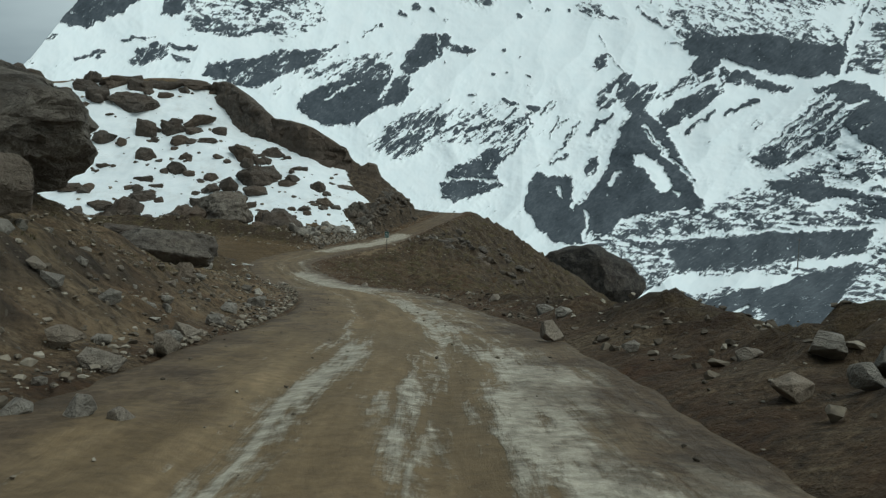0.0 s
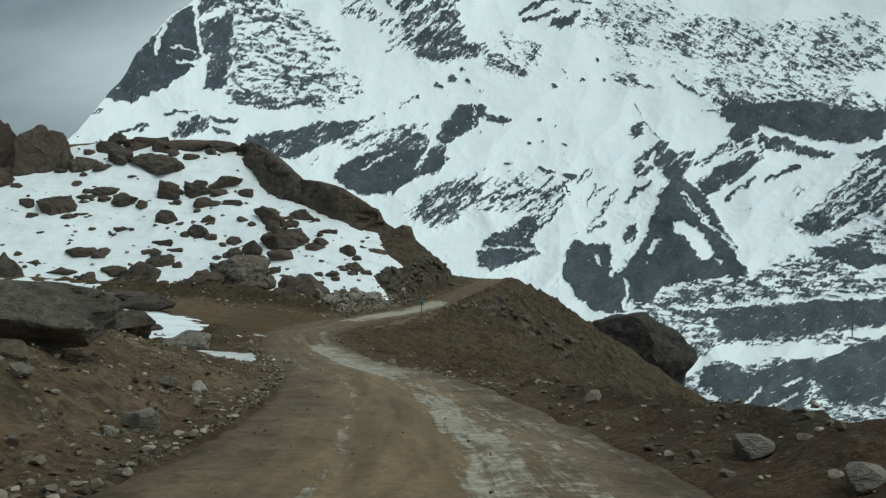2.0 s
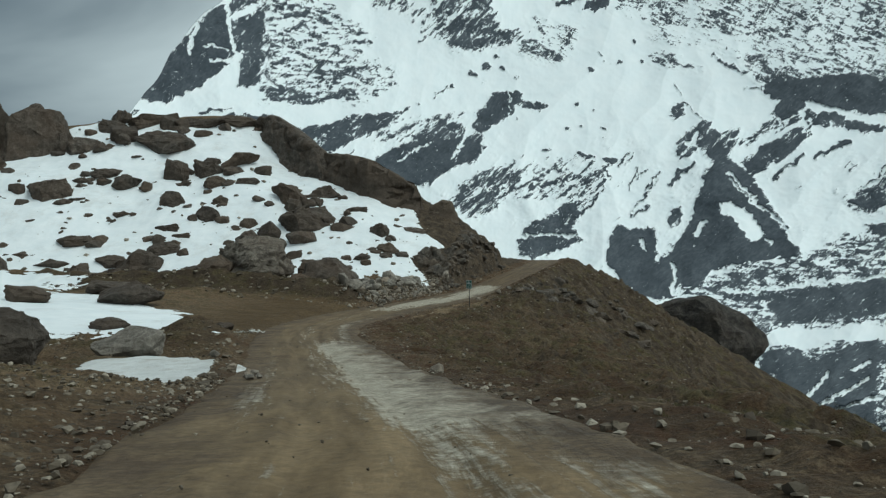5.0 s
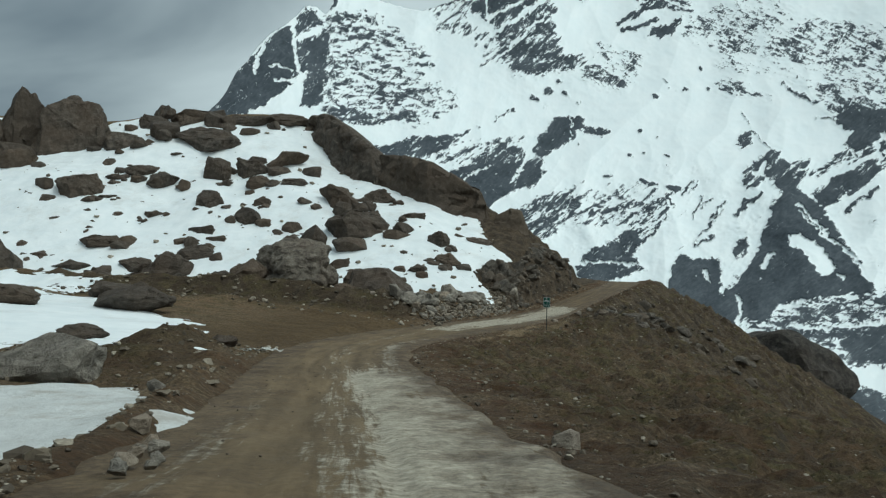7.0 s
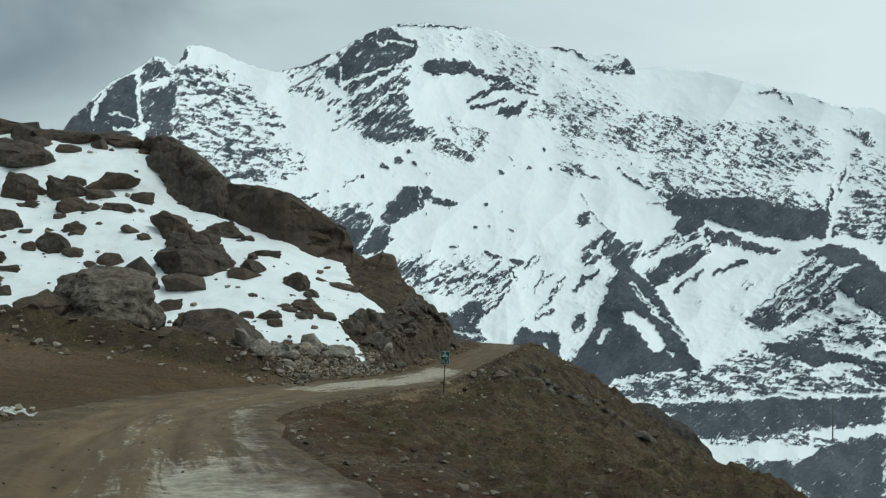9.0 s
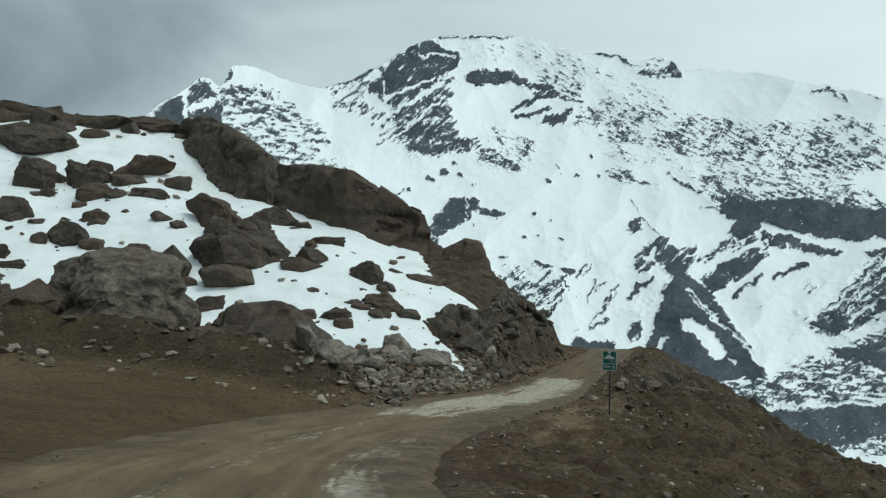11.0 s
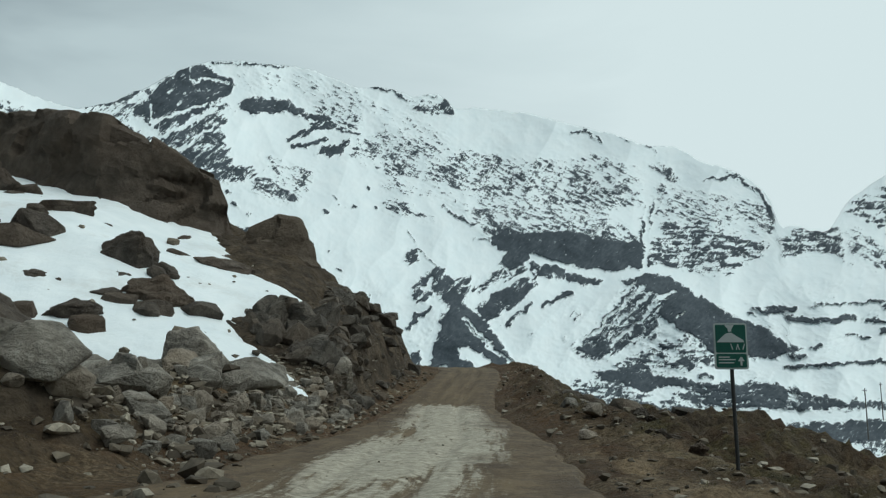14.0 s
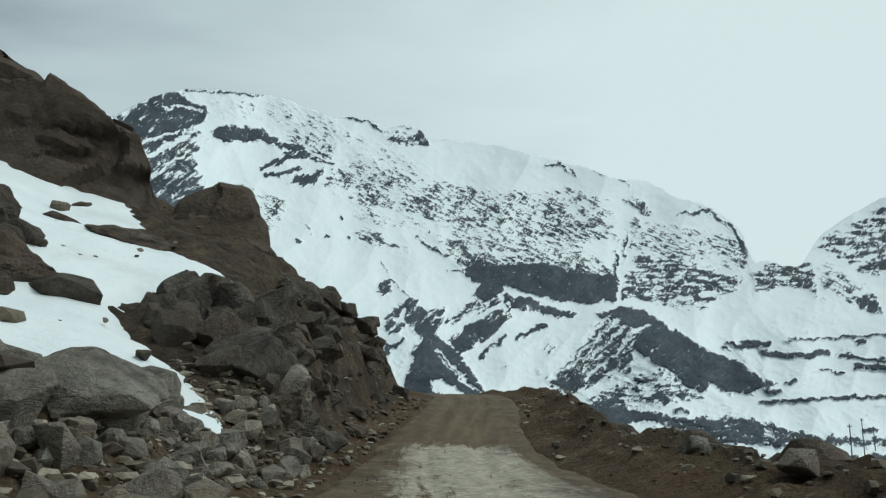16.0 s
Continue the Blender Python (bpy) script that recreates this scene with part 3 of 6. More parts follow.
# ---- mountains beyond the valley ----
HUB = (-12.0, 80.0, -4.0)
SKYLINE = curve([(-60, 4), (-40, 2.5), (-30, 4.2), (-26.5, 7.6), (-24.9, 9.7), (-23.6, 11.4), (-23.06, 12.5), (-22.3, 13.4), (-21.76, 14.2), (-20.85, 15.2), (-19.9, 15.9), (-19.26, 16.4),
                 (-18.63, 17.1), (-18.08, 17.15), (-17.0, 17.0), (-16.6, 17.95), (-16.08, 18.26), (-15.18, 18.26), (-14.0, 17.94), (-12.1, 17.45), (-10.4, 17.36), (-9.5, 17.7), (-8.6, 18.0),
                 (-7.3, 18.8), (-6.57, 19.1), (-5.66, 19.8), (-4.7, 20.4), (-3.8, 20.8), (-3.2, 21.0), (0.5, 21.36), (3.9, 21.15), (5.9, 20.6)])
SKYLINE_EAST = curve([(5.9, 20.6), (7.3, 20.16), (8.46, 20.3), (9.63, 20.14), (11.0, 19.76), (12.1, 19.9), (13.28, 19.6), (13.84, 19.05), (15.3, 19.0), (19.16, 18.5), (21.8, 17.8), (24.8, 16.95),
                      (26.7, 16.2), (28.6, 15.9), (30.2, 14.9), (32.3, 14.05), (33.3, 13.3), (34.15, 12.1), (34.55, 10.7), (35.3, 10.45), (37.8, 10.6), (38.2, 11.3), (39.25, 12.15), (41.6, 13.4),
                      (44, 14.2), (50, 15), (70, 12)])
az = np.concatenate([np.linspace(-60, -28, 40)[:-1], np.linspace(-28, 44, 1160), np.linspace(44, 70, 40)[1:]])
sv = np.concatenate([np.linspace(0, 0.25, 70)[:-1], np.linspace(0.25, 1, 400), 1 + np.geomspace(0.004, 0.4, 12)])
AZ, SV = np.meshgrid(az, sv)
TOP = np.where(AZ < 5.9, SKYLINE(AZ), SKYLINE_EAST(AZ)) + 0.09 * fbm(AZ * 1.6, AZ * 0 + 8.37, 4, 0.6)
LOW = -15.0
ELV = LOW + (TOP - LOW) * np.minimum(SV, 1) - np.maximum(SV - 1, 0) * 30
REACH = curve([(-15, 330), (-10, 420), (-6, 640), (-3, 930), (0, 1150), (6, 1500), (12, 2050), (18, 2600), (24, 3000)])
WA = AZ + 0.20 * fbm(AZ * 1.5, ELV * 1.5, 6, 0.68)
WE = ELV + 0.17 * fbm(AZ * 1.5 + 40, ELV * 1.5 + 7, 6, 0.68)
# how much rock shows, by the lie of its beds: solid walls, ribs rising or falling to the east, level ledges
BARE = {kind: np.zeros(AZ.shape) for kind in ("solid", "rise", "fall", "flat")}
kept = np.zeros(AZ.shape)


def streak(kind, width, power, *line):
    """A band of bare rock (or, with a negative power, of snow) along a line on the mountain face."""
    pa, pe = np.array(line).T
    near = (AZ > pa.min() - 3 * width - 1) & (AZ < pa.max() + 3 * width + 1) & (ELV > pe.min() - 3 * width - 1) & (ELV < pe.max() + 3 * width + 1)
    wa, we = WA[near], WE[near]
    gap = np.full(wa.shape, 1e9)
    for (a0, e0), (a1, e1) in zip(line[:-1], line[1:]):
        da, de = a1 - a0, e1 - e0
        s = np.clip(((wa - a0) * da + (we - e0) * de) / (da * da + de * de + 1e-9), 0, 1)
        gap = np.minimum(gap, np.hypot(wa - a0 - s * da, we - e0 - s * de))
    into = kept if power < 0 else BARE[kind]
    into[near] = np.maximum(into[near], abs(power) * smooth(1.45 * width, 0.75 * width, gap))


def rock_dot(size, a, e):
    streak("solid", size, 0.95, (a - 0.5 * size, e), (a + 0.4 * size, e - 0.12 * size))


def area(kind, density, soft, *corners):
    """A part of the mountain face where that much rock shows."""
    pa, pe = np.array(corners).T
    near = (AZ > pa.min() - 1) & (AZ < pa.max() + 1) & (ELV > pe.min() - 1) & (ELV < pe.max() + 1)
    wa, we = WA[near], WE[near]
    gap, inside = np.full(wa.shape, 1e9), np.zeros(wa.shape, bool)
    for (a0, e0), (a1, e1) in zip(corners, corners[1:] + corners[:1]):
        da, de = a1 - a0, e1 - e0
        s = np.clip(((wa - a0) * da + (we - e0) * de) / (da * da + de * de + 1e-9), 0, 1)
        gap = np.minimum(gap, np.hypot(wa - a0 - s * da, we - e0 - s * de))
        inside ^= ((e0 > we) != (e1 > we)) & (wa < da * (we - e0) / (de + 1e-12) + a0)
    soft = 1.5 * soft if density > 0.8 else 3 * soft
    BARE[kind][near] = np.maximum(BARE[kind][near], density * smooth(-soft, soft, np.where(inside, gap, -gap)))


# western peak
area("solid", 0.95, 0.12, (-29.03, 7.62), (-27.73, 8.83), (-26.09, 10.54), (-25.15, 10.74), (-24.92, 11.34), (-24.42, 11.57), (-23.23, 12.72), (-22.37, 12.99), (-20.98, 14.16), (-20.28, 14.75), (-19.59, 15.68), (-18.68, 15.26), (-19.20, 14.34), (-18.99, 12.97), (-19.68, 11.50), (-20.92, 10.86), (-22.32, 10.21), (-23.36, 9.52), (-24.22, 9.51), (-24.74, 9.74), (-26.08, 9.41), (-26.75, 8.93), (-27.74, 7.98), (-28.71, 7.55))
area("solid", 0.95, 0.12, (-23.59, 11.42), (-22.33, 13.36), (-21.60, 14.35), (-20.84, 15.07), (-19.94, 15.68), (-19.57, 16.09), (-19.21, 14.92), (-19.07, 13.89), (-18.87, 12.67), (-19.66, 12.03), (-20.48, 11.73), (-20.88, 10.72), (-21.64, 9.97), (-22.89, 9.44))
area("solid", 0.93, 0.12, (-18.83, 10.68), (-18.50, 12.48), (-18.29, 14.25), (-17.42, 16.06), (-16.96, 15.42), (-17.11, 12.60), (-17.30, 11.16), (-18.03, 10.74))
area("solid", 0.88, 0.12, (-19.21, 14.57), (-19.23, 16.14), (-18.63, 17.05), (-18.07, 17.04), (-17.42, 16.26), (-17.15, 15.06), (-17.22, 13.63), (-17.49, 12.77), (-18.27, 12.87), (-18.91, 13.02))
area("solid", 0.9, 0.12, (-17.13, 16.94), (-16.85, 17.69), (-16.46, 18.03), (-16.54, 17.46), (-16.83, 16.78))
streak("solid", 0.11, -1.1, (-21.76, 12.69), (-21.64, 13.76), (-21.18, 14.49))
streak("solid", 0.09, -1.1, (-19.36, 16.02), (-19.26, 14.74), (-19.06, 13.53), (-18.67, 12.70))
streak("solid", 0.2, -1.2, (-18.92, 15.14), (-18.29, 15.49), (-17.58, 15.78))
streak("solid", 0.07, -1.0, (-20.81, 13.26), (-19.96, 13.22), (-19.25, 12.97))
streak("solid", 0.09, -1.0, (-20.55, 12.39), (-19.36, 12.42), (-18.71, 12.80))
streak("solid", 0.28, -1.4, (-21.12, 10.12), (-19.88, 10.86), (-18.95, 11.77))
streak("solid", 0.22, -1.4, (-23.36, 9.24), (-20.91, 10.51), (-19.07, 11.90))
streak("solid", 0.2, -1.3, (-27.90, 7.52), (-26.08, 8.99), (-24.74, 9.40))
streak("solid", 0.06, 0.8, (-28.72, 6.69), (-26.75, 8.07), (-24.90, 9.03))
streak("solid", 0.07, 0.8, (-29.04, 7.42), (-27.41, 8.52))
area("flat", 0.47, 0.12, (-17.43, 16.68), (-15.80, 17.29), (-13.88, 17.07), (-12.18, 15.93), (-10.41, 15.05), (-9.75, 14.03), (-10.40, 12.85), (-8.10, 12.42), (-8.00, 11.23), (-10.32, 9.81), (-13.28, 9.94), (-15.97, 11.74), (-17.02, 12.69))
streak("flat", 0.13, 0.85, (-17.08, 16.39), (-15.74, 16.66), (-14.46, 16.56))
streak("flat", 0.13, 0.8, (-17.03, 15.97), (-15.85, 15.93))
streak("flat", 0.14, 0.8, (-15.80, 15.44), (-13.42, 15.34), (-12.25, 14.76))
area("flat", 0.72, 0.12, (-13.70, 11.81), (-12.03, 12.37), (-10.73, 12.37), (-10.56, 11.64), (-12.30, 11.31), (-13.45, 11.03))
area("flat", 0.7, 0.12, (-13.62, 10.57), (-11.89, 10.83), (-10.22, 10.79), (-10.37, 10.40), (-13.30, 10.16))
area("flat", 0.85, 0.12, (-17.36, 10.61), (-15.82, 11.09), (-14.69, 10.99), (-13.84, 10.46), (-10.30, 11.07), (-11.44, 10.45), (-13.90, 9.72), (-16.72, 9.90))
area("flat", 0.7, 0.12, (-14.04, 12.19), (-11.31, 12.58), (-10.98, 11.73), (-13.56, 11.35))
area("flat", 0.5, 0.12, (-17.40, 15.03), (-14.42, 14.76), (-11.34, 13.37), (-9.69, 12.38), (-9.61, 10.11), (-17.27, 9.72))
area("solid", 0.85, 0.12, (-20.95, 7.47), (-20.24, 8.60), (-19.27, 9.03), (-18.14, 9.08), (-18.64, 8.10), (-19.98, 7.50))
streak("flat", 0.14, 0.85, (-18.07, 8.94), (-16.51, 8.90))
streak("solid", 0.12, 0.8, (-18.16, 8.20), (-17.05, 8.13))
streak("rise", 0.1, 0.8, (-21.25, 9.06), (-19.28, 9.36))
streak("rise", 0.12, 0.8, (-24.04, 7.60), (-22.30, 8.19))
# dark bluffs of the lower western face
area("rise", 0.9, 0.12, (-16.18, 7.30), (-15.75, 8.06), (-12.72, 8.53), (-11.21, 9.17), (-8.89, 9.36), (-7.90, 8.99), (-9.23, 8.03), (-11.15, 7.42), (-12.48, 6.60), (-14.21, 6.78))
area("solid", 0.96, 0.12, (-9.93, 5.58), (-9.56, 6.35), (-7.64, 7.27), (-6.08, 7.63), (-4.70, 7.68), (-2.93, 7.74), (-2.02, 7.08), (-2.61, 6.07), (-4.02, 5.79), (-4.87, 5.15), (-6.35, 4.40), (-7.93, 4.34), (-9.53, 5.21))
area("rise", 0.85, 0.12, (-8.02, 7.06), (-5.73, 8.63), (-3.96, 8.84), (-2.74, 8.01), (-4.49, 7.46))
area("solid", 0.95, 0.12, (-3.15, 8.34), (-2.69, 9.41), (-1.45, 10.04), (-0.47, 10.88), (0.58, 10.16), (0.14, 9.55), (-1.00, 8.70), (-2.15, 8.06))
area("rise", 0.78, 0.12, (-4.54, 2.89), (-3.76, 4.25), (-2.41, 5.30), (-0.45, 5.82), (0.92, 5.24), (0.11, 3.97), (-1.50, 2.75), (-2.68, 2.32))
streak("solid", 0.07, -1.0, (-4.24, 6.25), (-3.50, 7.42), (-2.96, 8.38))
streak("solid", 0.06, -0.9, (-9.62, 7.94), (-7.69, 8.70), (-5.75, 9.15))
streak("solid", 0.06, -0.9, (-7.99, 6.11), (-6.84, 6.84), (-5.68, 7.42))
area("rise", 0.5, 0.12, (-9.64, 8.69), (-5.74, 9.04), (-3.20, 9.50), (-4.15, 8.72), (-7.26, 7.66), (-9.59, 7.00))
streak("solid", 0.1, 0.85, (-8.10, 9.32), (-7.14, 9.62))
streak("solid", 0.08, 0.8, (-5.60, 10.35), (-4.45, 11.14))
streak("solid", 0.14, 0.9, (1.50, 9.92), (2.29, 9.74))
# main peak
area("rise", 0.93, 0.12, (-6.61, 18.75), (-5.64, 19.64), (-4.54, 20.46), (-3.21, 20.97), (-2.46, 20.57), (-1.09, 20.18), (-1.19, 19.37), (-2.42, 18.55), (-2.96, 17.93), (-4.45, 17.06), (-6.38, 16.88), (-6.79, 17.20), (-6.50, 18.33))
area("solid", 0.94, 0.12, (-7.64, 17.19), (-7.09, 18.05), (-6.06, 18.66), (-5.49, 18.28), (-6.18, 17.27))
area("rise", 0.8, 0.12, (-6.38, 16.88), (-2.96, 17.93), (-1.76, 18.64), (-1.10, 18.22), (-1.95, 16.98), (-1.38, 15.73), (-0.83, 14.65), (0.73, 14.65), (-0.38, 13.75), (-2.22, 13.39), (-4.16, 13.45), (-4.58, 13.87), (-5.32, 14.40), (-5.92, 15.08), (-5.53, 16.08))
area("solid", 0.9, 0.12, (-4.47, 13.88), (-3.38, 14.42), (-2.27, 14.06), (-0.83, 14.61), (0.34, 14.69), (-0.61, 13.73), (-2.24, 13.68), (-3.30, 13.30))
streak("rise", 0.08, -1.0, (-6.15, 16.98), (-4.89, 17.61), (-3.00, 18.43))
streak("solid", 0.1, -1.0, (-5.84, 15.98), (-4.06, 17.10), (-2.27, 18.13))
streak("solid", 0.08, -1.0, (-4.68, 15.09), (-3.23, 16.43), (-2.05, 17.34))
streak("solid", 0.07, -0.9, (-5.22, 14.67), (-3.95, 15.71), (-2.86, 16.72))
streak("solid", 0.06, -0.9, (-6.29, 18.13), (-6.15, 16.98))
streak("solid", 0.08, -1, (-3.97, 19.80), (-2.74, 20.12), (-1.55, 19.93))
area("flat", 0.95, 0.12, (-0.96, 18.45), (-0.38, 19.07), (1.27, 19.25), (2.86, 18.98), (3.76, 18.44), (2.20, 18.32), (0.36, 18.14))
streak("flat", 0.16, 0.92, (2.58, 18.52), (3.90, 18.15), (5.08, 18.06))
streak("rise", 0.16, 0.95, (2.71, 16.62), (3.84, 17.27), (5.49, 17.78))
streak("rise", 0.13, 0.95, (2.89, 16.19), (4.28, 16.45), (5.04, 16.81))
area("solid", 0.95, 0.12, (4.49, 15.68), (4.84, 16.29), (5.96, 16.48), (6.82, 16.96), (6.12, 15.68))
streak("fall", 0.13, 0.9, (5.50, 17.57), (7.28, 17.12))
streak("rise", 0.12, 0.9, (4.12, 17.72), (5.27, 18.07))
area("fall", 0.6, 0.12, (4.44, 18.83), (7.44, 19.66), (7.55, 17.86), (6.57, 17.24), (4.54, 17.38))
area("fall", 0.32, 0.12, (-1.20, 20.60), (3.90, 21.04), (7.57, 20.10), (7.30, 18.14), (5.23, 18.79), (3.22, 19.43), (-0.25, 19.44))
area("fall", 0.55, 0.12, (0.75, 15.47), (4.71, 14.65), (4.06, 13.79), (4.11, 13.04), (2.99, 12.38), (1.34, 12.66), (-0.37, 13.67), (1.62, 14.25))
area("fall", 0.74, 0.12, (0.04, 13.32), (1.66, 13.65), (3.30, 13.53), (3.49, 13.08), (2.98, 12.45), (1.42, 12.59))
area("rise", 0.5, 0.12, (-7.31, 16.49), (-5.83, 15.91), (-4.57, 13.79), (-6.18, 14.58), (-8.48, 16.73))
area("rise", 0.45, 0.12, (-10.25, 17.44), (-8.03, 18.16), (-6.54, 18.76), (-7.56, 17.20), (-7.86, 16.25), (-9.32, 15.54))
streak("solid", 0.1, 0.85, (-10.18, 17.48), (-8.59, 17.96), (-7.12, 18.77))
streak("solid", 0.07, 0.8, (-2.58, 21.03), (-0.46, 21.22), (2.39, 21.26))
streak("solid", 0.08, 0.7, (-7.81, 15.71), (-7.29, 16.31))
streak("solid", 0.08, 0.7, (-6.51, 13.91), (-5.78, 14.36))
# the long upper face
area("fall", 0.6, 0.12, (6.84, 16.66), (9.19, 17.53), (11.58, 17.21), (13.14, 16.14), (14.99, 16.32), (17.57, 15.77), (20.43, 15.51), (23.85, 15.61), (26.50, 14.47), (26.22, 12.36), (23.93, 12.06), (25.93, 10.29), (22.29, 10.67), (18.80, 11.37), (16.26, 12.08), (13.24, 13.87), (9.42, 14.60), (6.52, 15.54))
area("fall", 0.36, 0.12, (7.44, 19.66), (11.14, 18.29), (13.85, 17.01), (13.14, 16.06), (9.19, 17.46))
area("fall", 0.36, 0.12, (9.35, 14.60), (13.24, 13.87), (16.26, 12.08), (15.17, 12.07), (11.40, 13.10), (8.44, 13.64))
area("fall", 0.76, 0.12, (9.23, 16.73), (11.61, 16.49), (13.17, 15.41), (14.32, 14.62), (13.13, 14.68), (10.82, 15.67), (9.28, 15.85))
area("fall", 0.85, 0.12, (14.68, 15.06), (16.07, 15.13), (16.98, 14.34), (15.74, 14.26))
area("fall", 0.78, 0.12, (15.08, 12.51), (16.62, 12.16), (16.82, 10.77), (15.73, 10.75), (15.12, 11.40))
area("fall", 0.78, 0.12, (8.86, 12.95), (9.81, 12.98), (11.06, 12.42), (12.45, 11.64), (11.77, 11.62), (9.87, 11.94), (9.01, 12.36))
area("fall", 0.8, 0.12, (23.66, 13.53), (24.82, 13.85), (25.49, 13.14), (24.52, 12.61), (23.78, 12.83))
area("fall", 0.75, 0.12, (17.40, 13.61), (18.48, 13.43), (18.68, 12.67), (17.67, 13.07))
area("flat", 0.8, 0.12, (10.71, 19.29), (12.17, 19.16), (13.29, 19.51), (13.85, 18.58), (12.57, 18.62), (11.05, 18.72))
streak("solid", 0.09, 0.9, (8.26, 20.26), (9.51, 20.17), (10.47, 19.50))
streak("solid", 0.06, 0.8, (11.37, 19.97), (12.59, 19.80))
streak("solid", 0.11, 0.9, (13.21, 19.51), (13.78, 18.58))
streak("fall", 0.11, 0.85, (21.88, 17.20), (22.80, 17.37), (23.84, 16.43))
streak("fall", 0.08, 0.75, (24.41, 17.63), (25.49, 16.49))
streak("fall", 0.1, 0.8, (26.73, 16.28), (27.44, 15.70))
area("solid", 0.8, 0.12, (27.55, 14.89), (28.34, 14.65), (28.60, 13.83), (27.72, 14.21))
streak("solid", 0.1, 0.85, (13.04, 12.47), (14.00, 11.75), (15.13, 11.22))
streak("solid", 0.05, 0.85, (14.98, 10.41), (16.27, 10.18), (17.00, 9.90))
# the great cliff band
area("solid", 0.97, 0.12, (15.90, 10.24), (16.60, 10.84), (18.40, 10.72), (21.53, 10.88), (23.98, 10.17), (25.87, 9.95), (26.17, 11.40), (26.47, 12.35), (26.98, 12.75), (26.81, 11.31), (26.39, 9.60), (26.61, 8.42), (26.10, 8.07), (23.96, 7.95), (21.94, 8.38), (20.22, 8.71), (18.80, 9.20), (18.64, 8.83), (17.25, 8.07), (16.68, 8.79), (17.01, 9.53))
area("fall", 0.78, 0.12, (15.51, 10.97), (16.57, 11.57), (20.56, 11.24), (23.96, 10.73), (25.93, 10.36), (25.94, 9.81), (20.58, 10.48), (16.27, 10.10))
streak("solid", 0.14, -1.6, (18.80, 9.20), (20.57, 8.61), (22.29, 8.03), (24.29, 7.88))
streak("solid", 0.2, -1.6, (24.30, 7.84), (27.18, 8.22), (29.29, 7.40))
area("solid", 0.93, 0.12, (18.64, 8.83), (20.23, 8.35), (21.96, 7.81), (23.48, 7.48), (22.99, 7.12), (21.98, 7.17), (20.25, 7.85), (19.14, 7.75))
area("flat", 0.66, 0.12, (26.54, 9.60), (27.54, 11.05), (29.41, 10.99), (31.81, 10.23), (33.79, 9.42), (33.33, 8.87), (31.24, 7.72), (29.15, 7.70), (26.62, 8.12))
area("fall", 0.55, 0.12, (26.97, 13.74), (30.53, 12.84), (34.36, 11.90), (34.19, 10.05), (31.74, 10.24), (29.33, 10.99), (27.18, 11.07))
area("flat", 0.72, 0.12, (34.36, 9.68), (35.82, 10.32), (37.97, 10.25), (37.93, 8.16), (36.96, 8.70), (34.65, 8.60))
area("fall", 0.62, 0.12, (38.12, 10.42), (39.59, 9.45), (41.01, 7.99), (41.29, 6.96), (39.65, 7.38), (38.21, 8.42))
area("solid", 0.93, 0.12, (39.88, 7.99), (41.25, 7.98), (41.28, 6.89), (40.22, 7.08))
area("flat", 0.58, 0.12, (38.20, 11.22), (39.89, 12.12), (42.78, 13.61), (42.25, 9.20), (40.81, 9.30), (39.39, 10.43))
streak("flat", 0.2, 0.85, (41.02, 9.70), (42.35, 9.93))
streak("solid", 0.13, -1.4, (26.11, 8.06), (26.46, 11.09), (26.71, 13.01))
streak("solid", 0.12, 0.85, (32.55, 13.38), (33.67, 12.66), (34.26, 10.76))
streak("solid", 0.1, 0.85, (30.42, 13.72), (32.37, 13.75))
area("fall", 0.7, 0.12, (31.52, 14.24), (32.81, 14.09), (32.97, 13.35), (31.99, 13.41))
streak("fall", 0.1, 0.8, (27.03, 14.84), (28.43, 13.67))
# rocks in the great snow slope
area("solid", 0.97, 0.12, (-2.69, 8.43), (-2.01, 9.62), (-1.47, 10.65), (-0.47, 10.80), (0.55, 10.56), (0.06, 9.77), (-1.04, 8.93), (-1.82, 8.11))
area("solid", 0.95, 0.12, (-0.03, 9.99), (0.82, 10.08), (2.39, 9.69), (1.36, 9.43))
streak("solid", 0.04, -1.2, (-0.39, 10.73), (-0.15, 9.52))
area("rise", 0.78, 0.12, (-6.10, 8.92), (-4.10, 8.70), (-2.12, 7.94), (-2.44, 7.07), (-3.55, 6.61), (-4.48, 7.68))
streak("solid", 0.1, -0.9, (-3.67, 7.14), (-3.08, 8.40), (-2.33, 9.75))
rock_dot(0.15, -2.88, 11.87)
rock_dot(0.17, -1.95, 12.39)
rock_dot(0.11, -1.21, 12.94)
rock_dot(0.14, -0.77, 12.21)
rock_dot(0.1, 0.05, 11.66)
rock_dot(0.2, 5.14, 12.00)
rock_dot(0.1, 8.06, 13.56)
rock_dot(0.12, 4.24, 9.80)
rock_dot(0.13, 3.68, 8.24)
rock_dot(0.07, 4.52, 8.44)
rock_dot(0.14, 2.27, 6.86)
rock_dot(0.12, 2.96, 5.79)
rock_dot(0.17, 1.32, 4.46)
rock_dot(0.06, 5.78, 12.97)
rock_dot(0.06, 6.01, 12.42)
rock_dot(0.06, 6.51, 12.37)
rock_dot(0.08, 7.05, 12.39)
rock_dot(0.11, 8.51, 12.41)
rock_dot(0.09, -4.17, 11.08)
rock_dot(0.1, -5.40, 10.64)
rock_dot(0.08, 0.28, 8.87)
rock_dot(0.06, 6.03, 8.14)
rock_dot(0.05, 5.42, 9.37)
rock_dot(0.06, -6.56, 9.94)
rock_dot(0.05, 13.84, 12.85)
rock_dot(0.07, -2.07, 11.36)
rock_dot(0.05, -3.84, 4.38)
streak("solid", 0.13, 0.95, (4.45, 6.49), (5.22, 6.38))
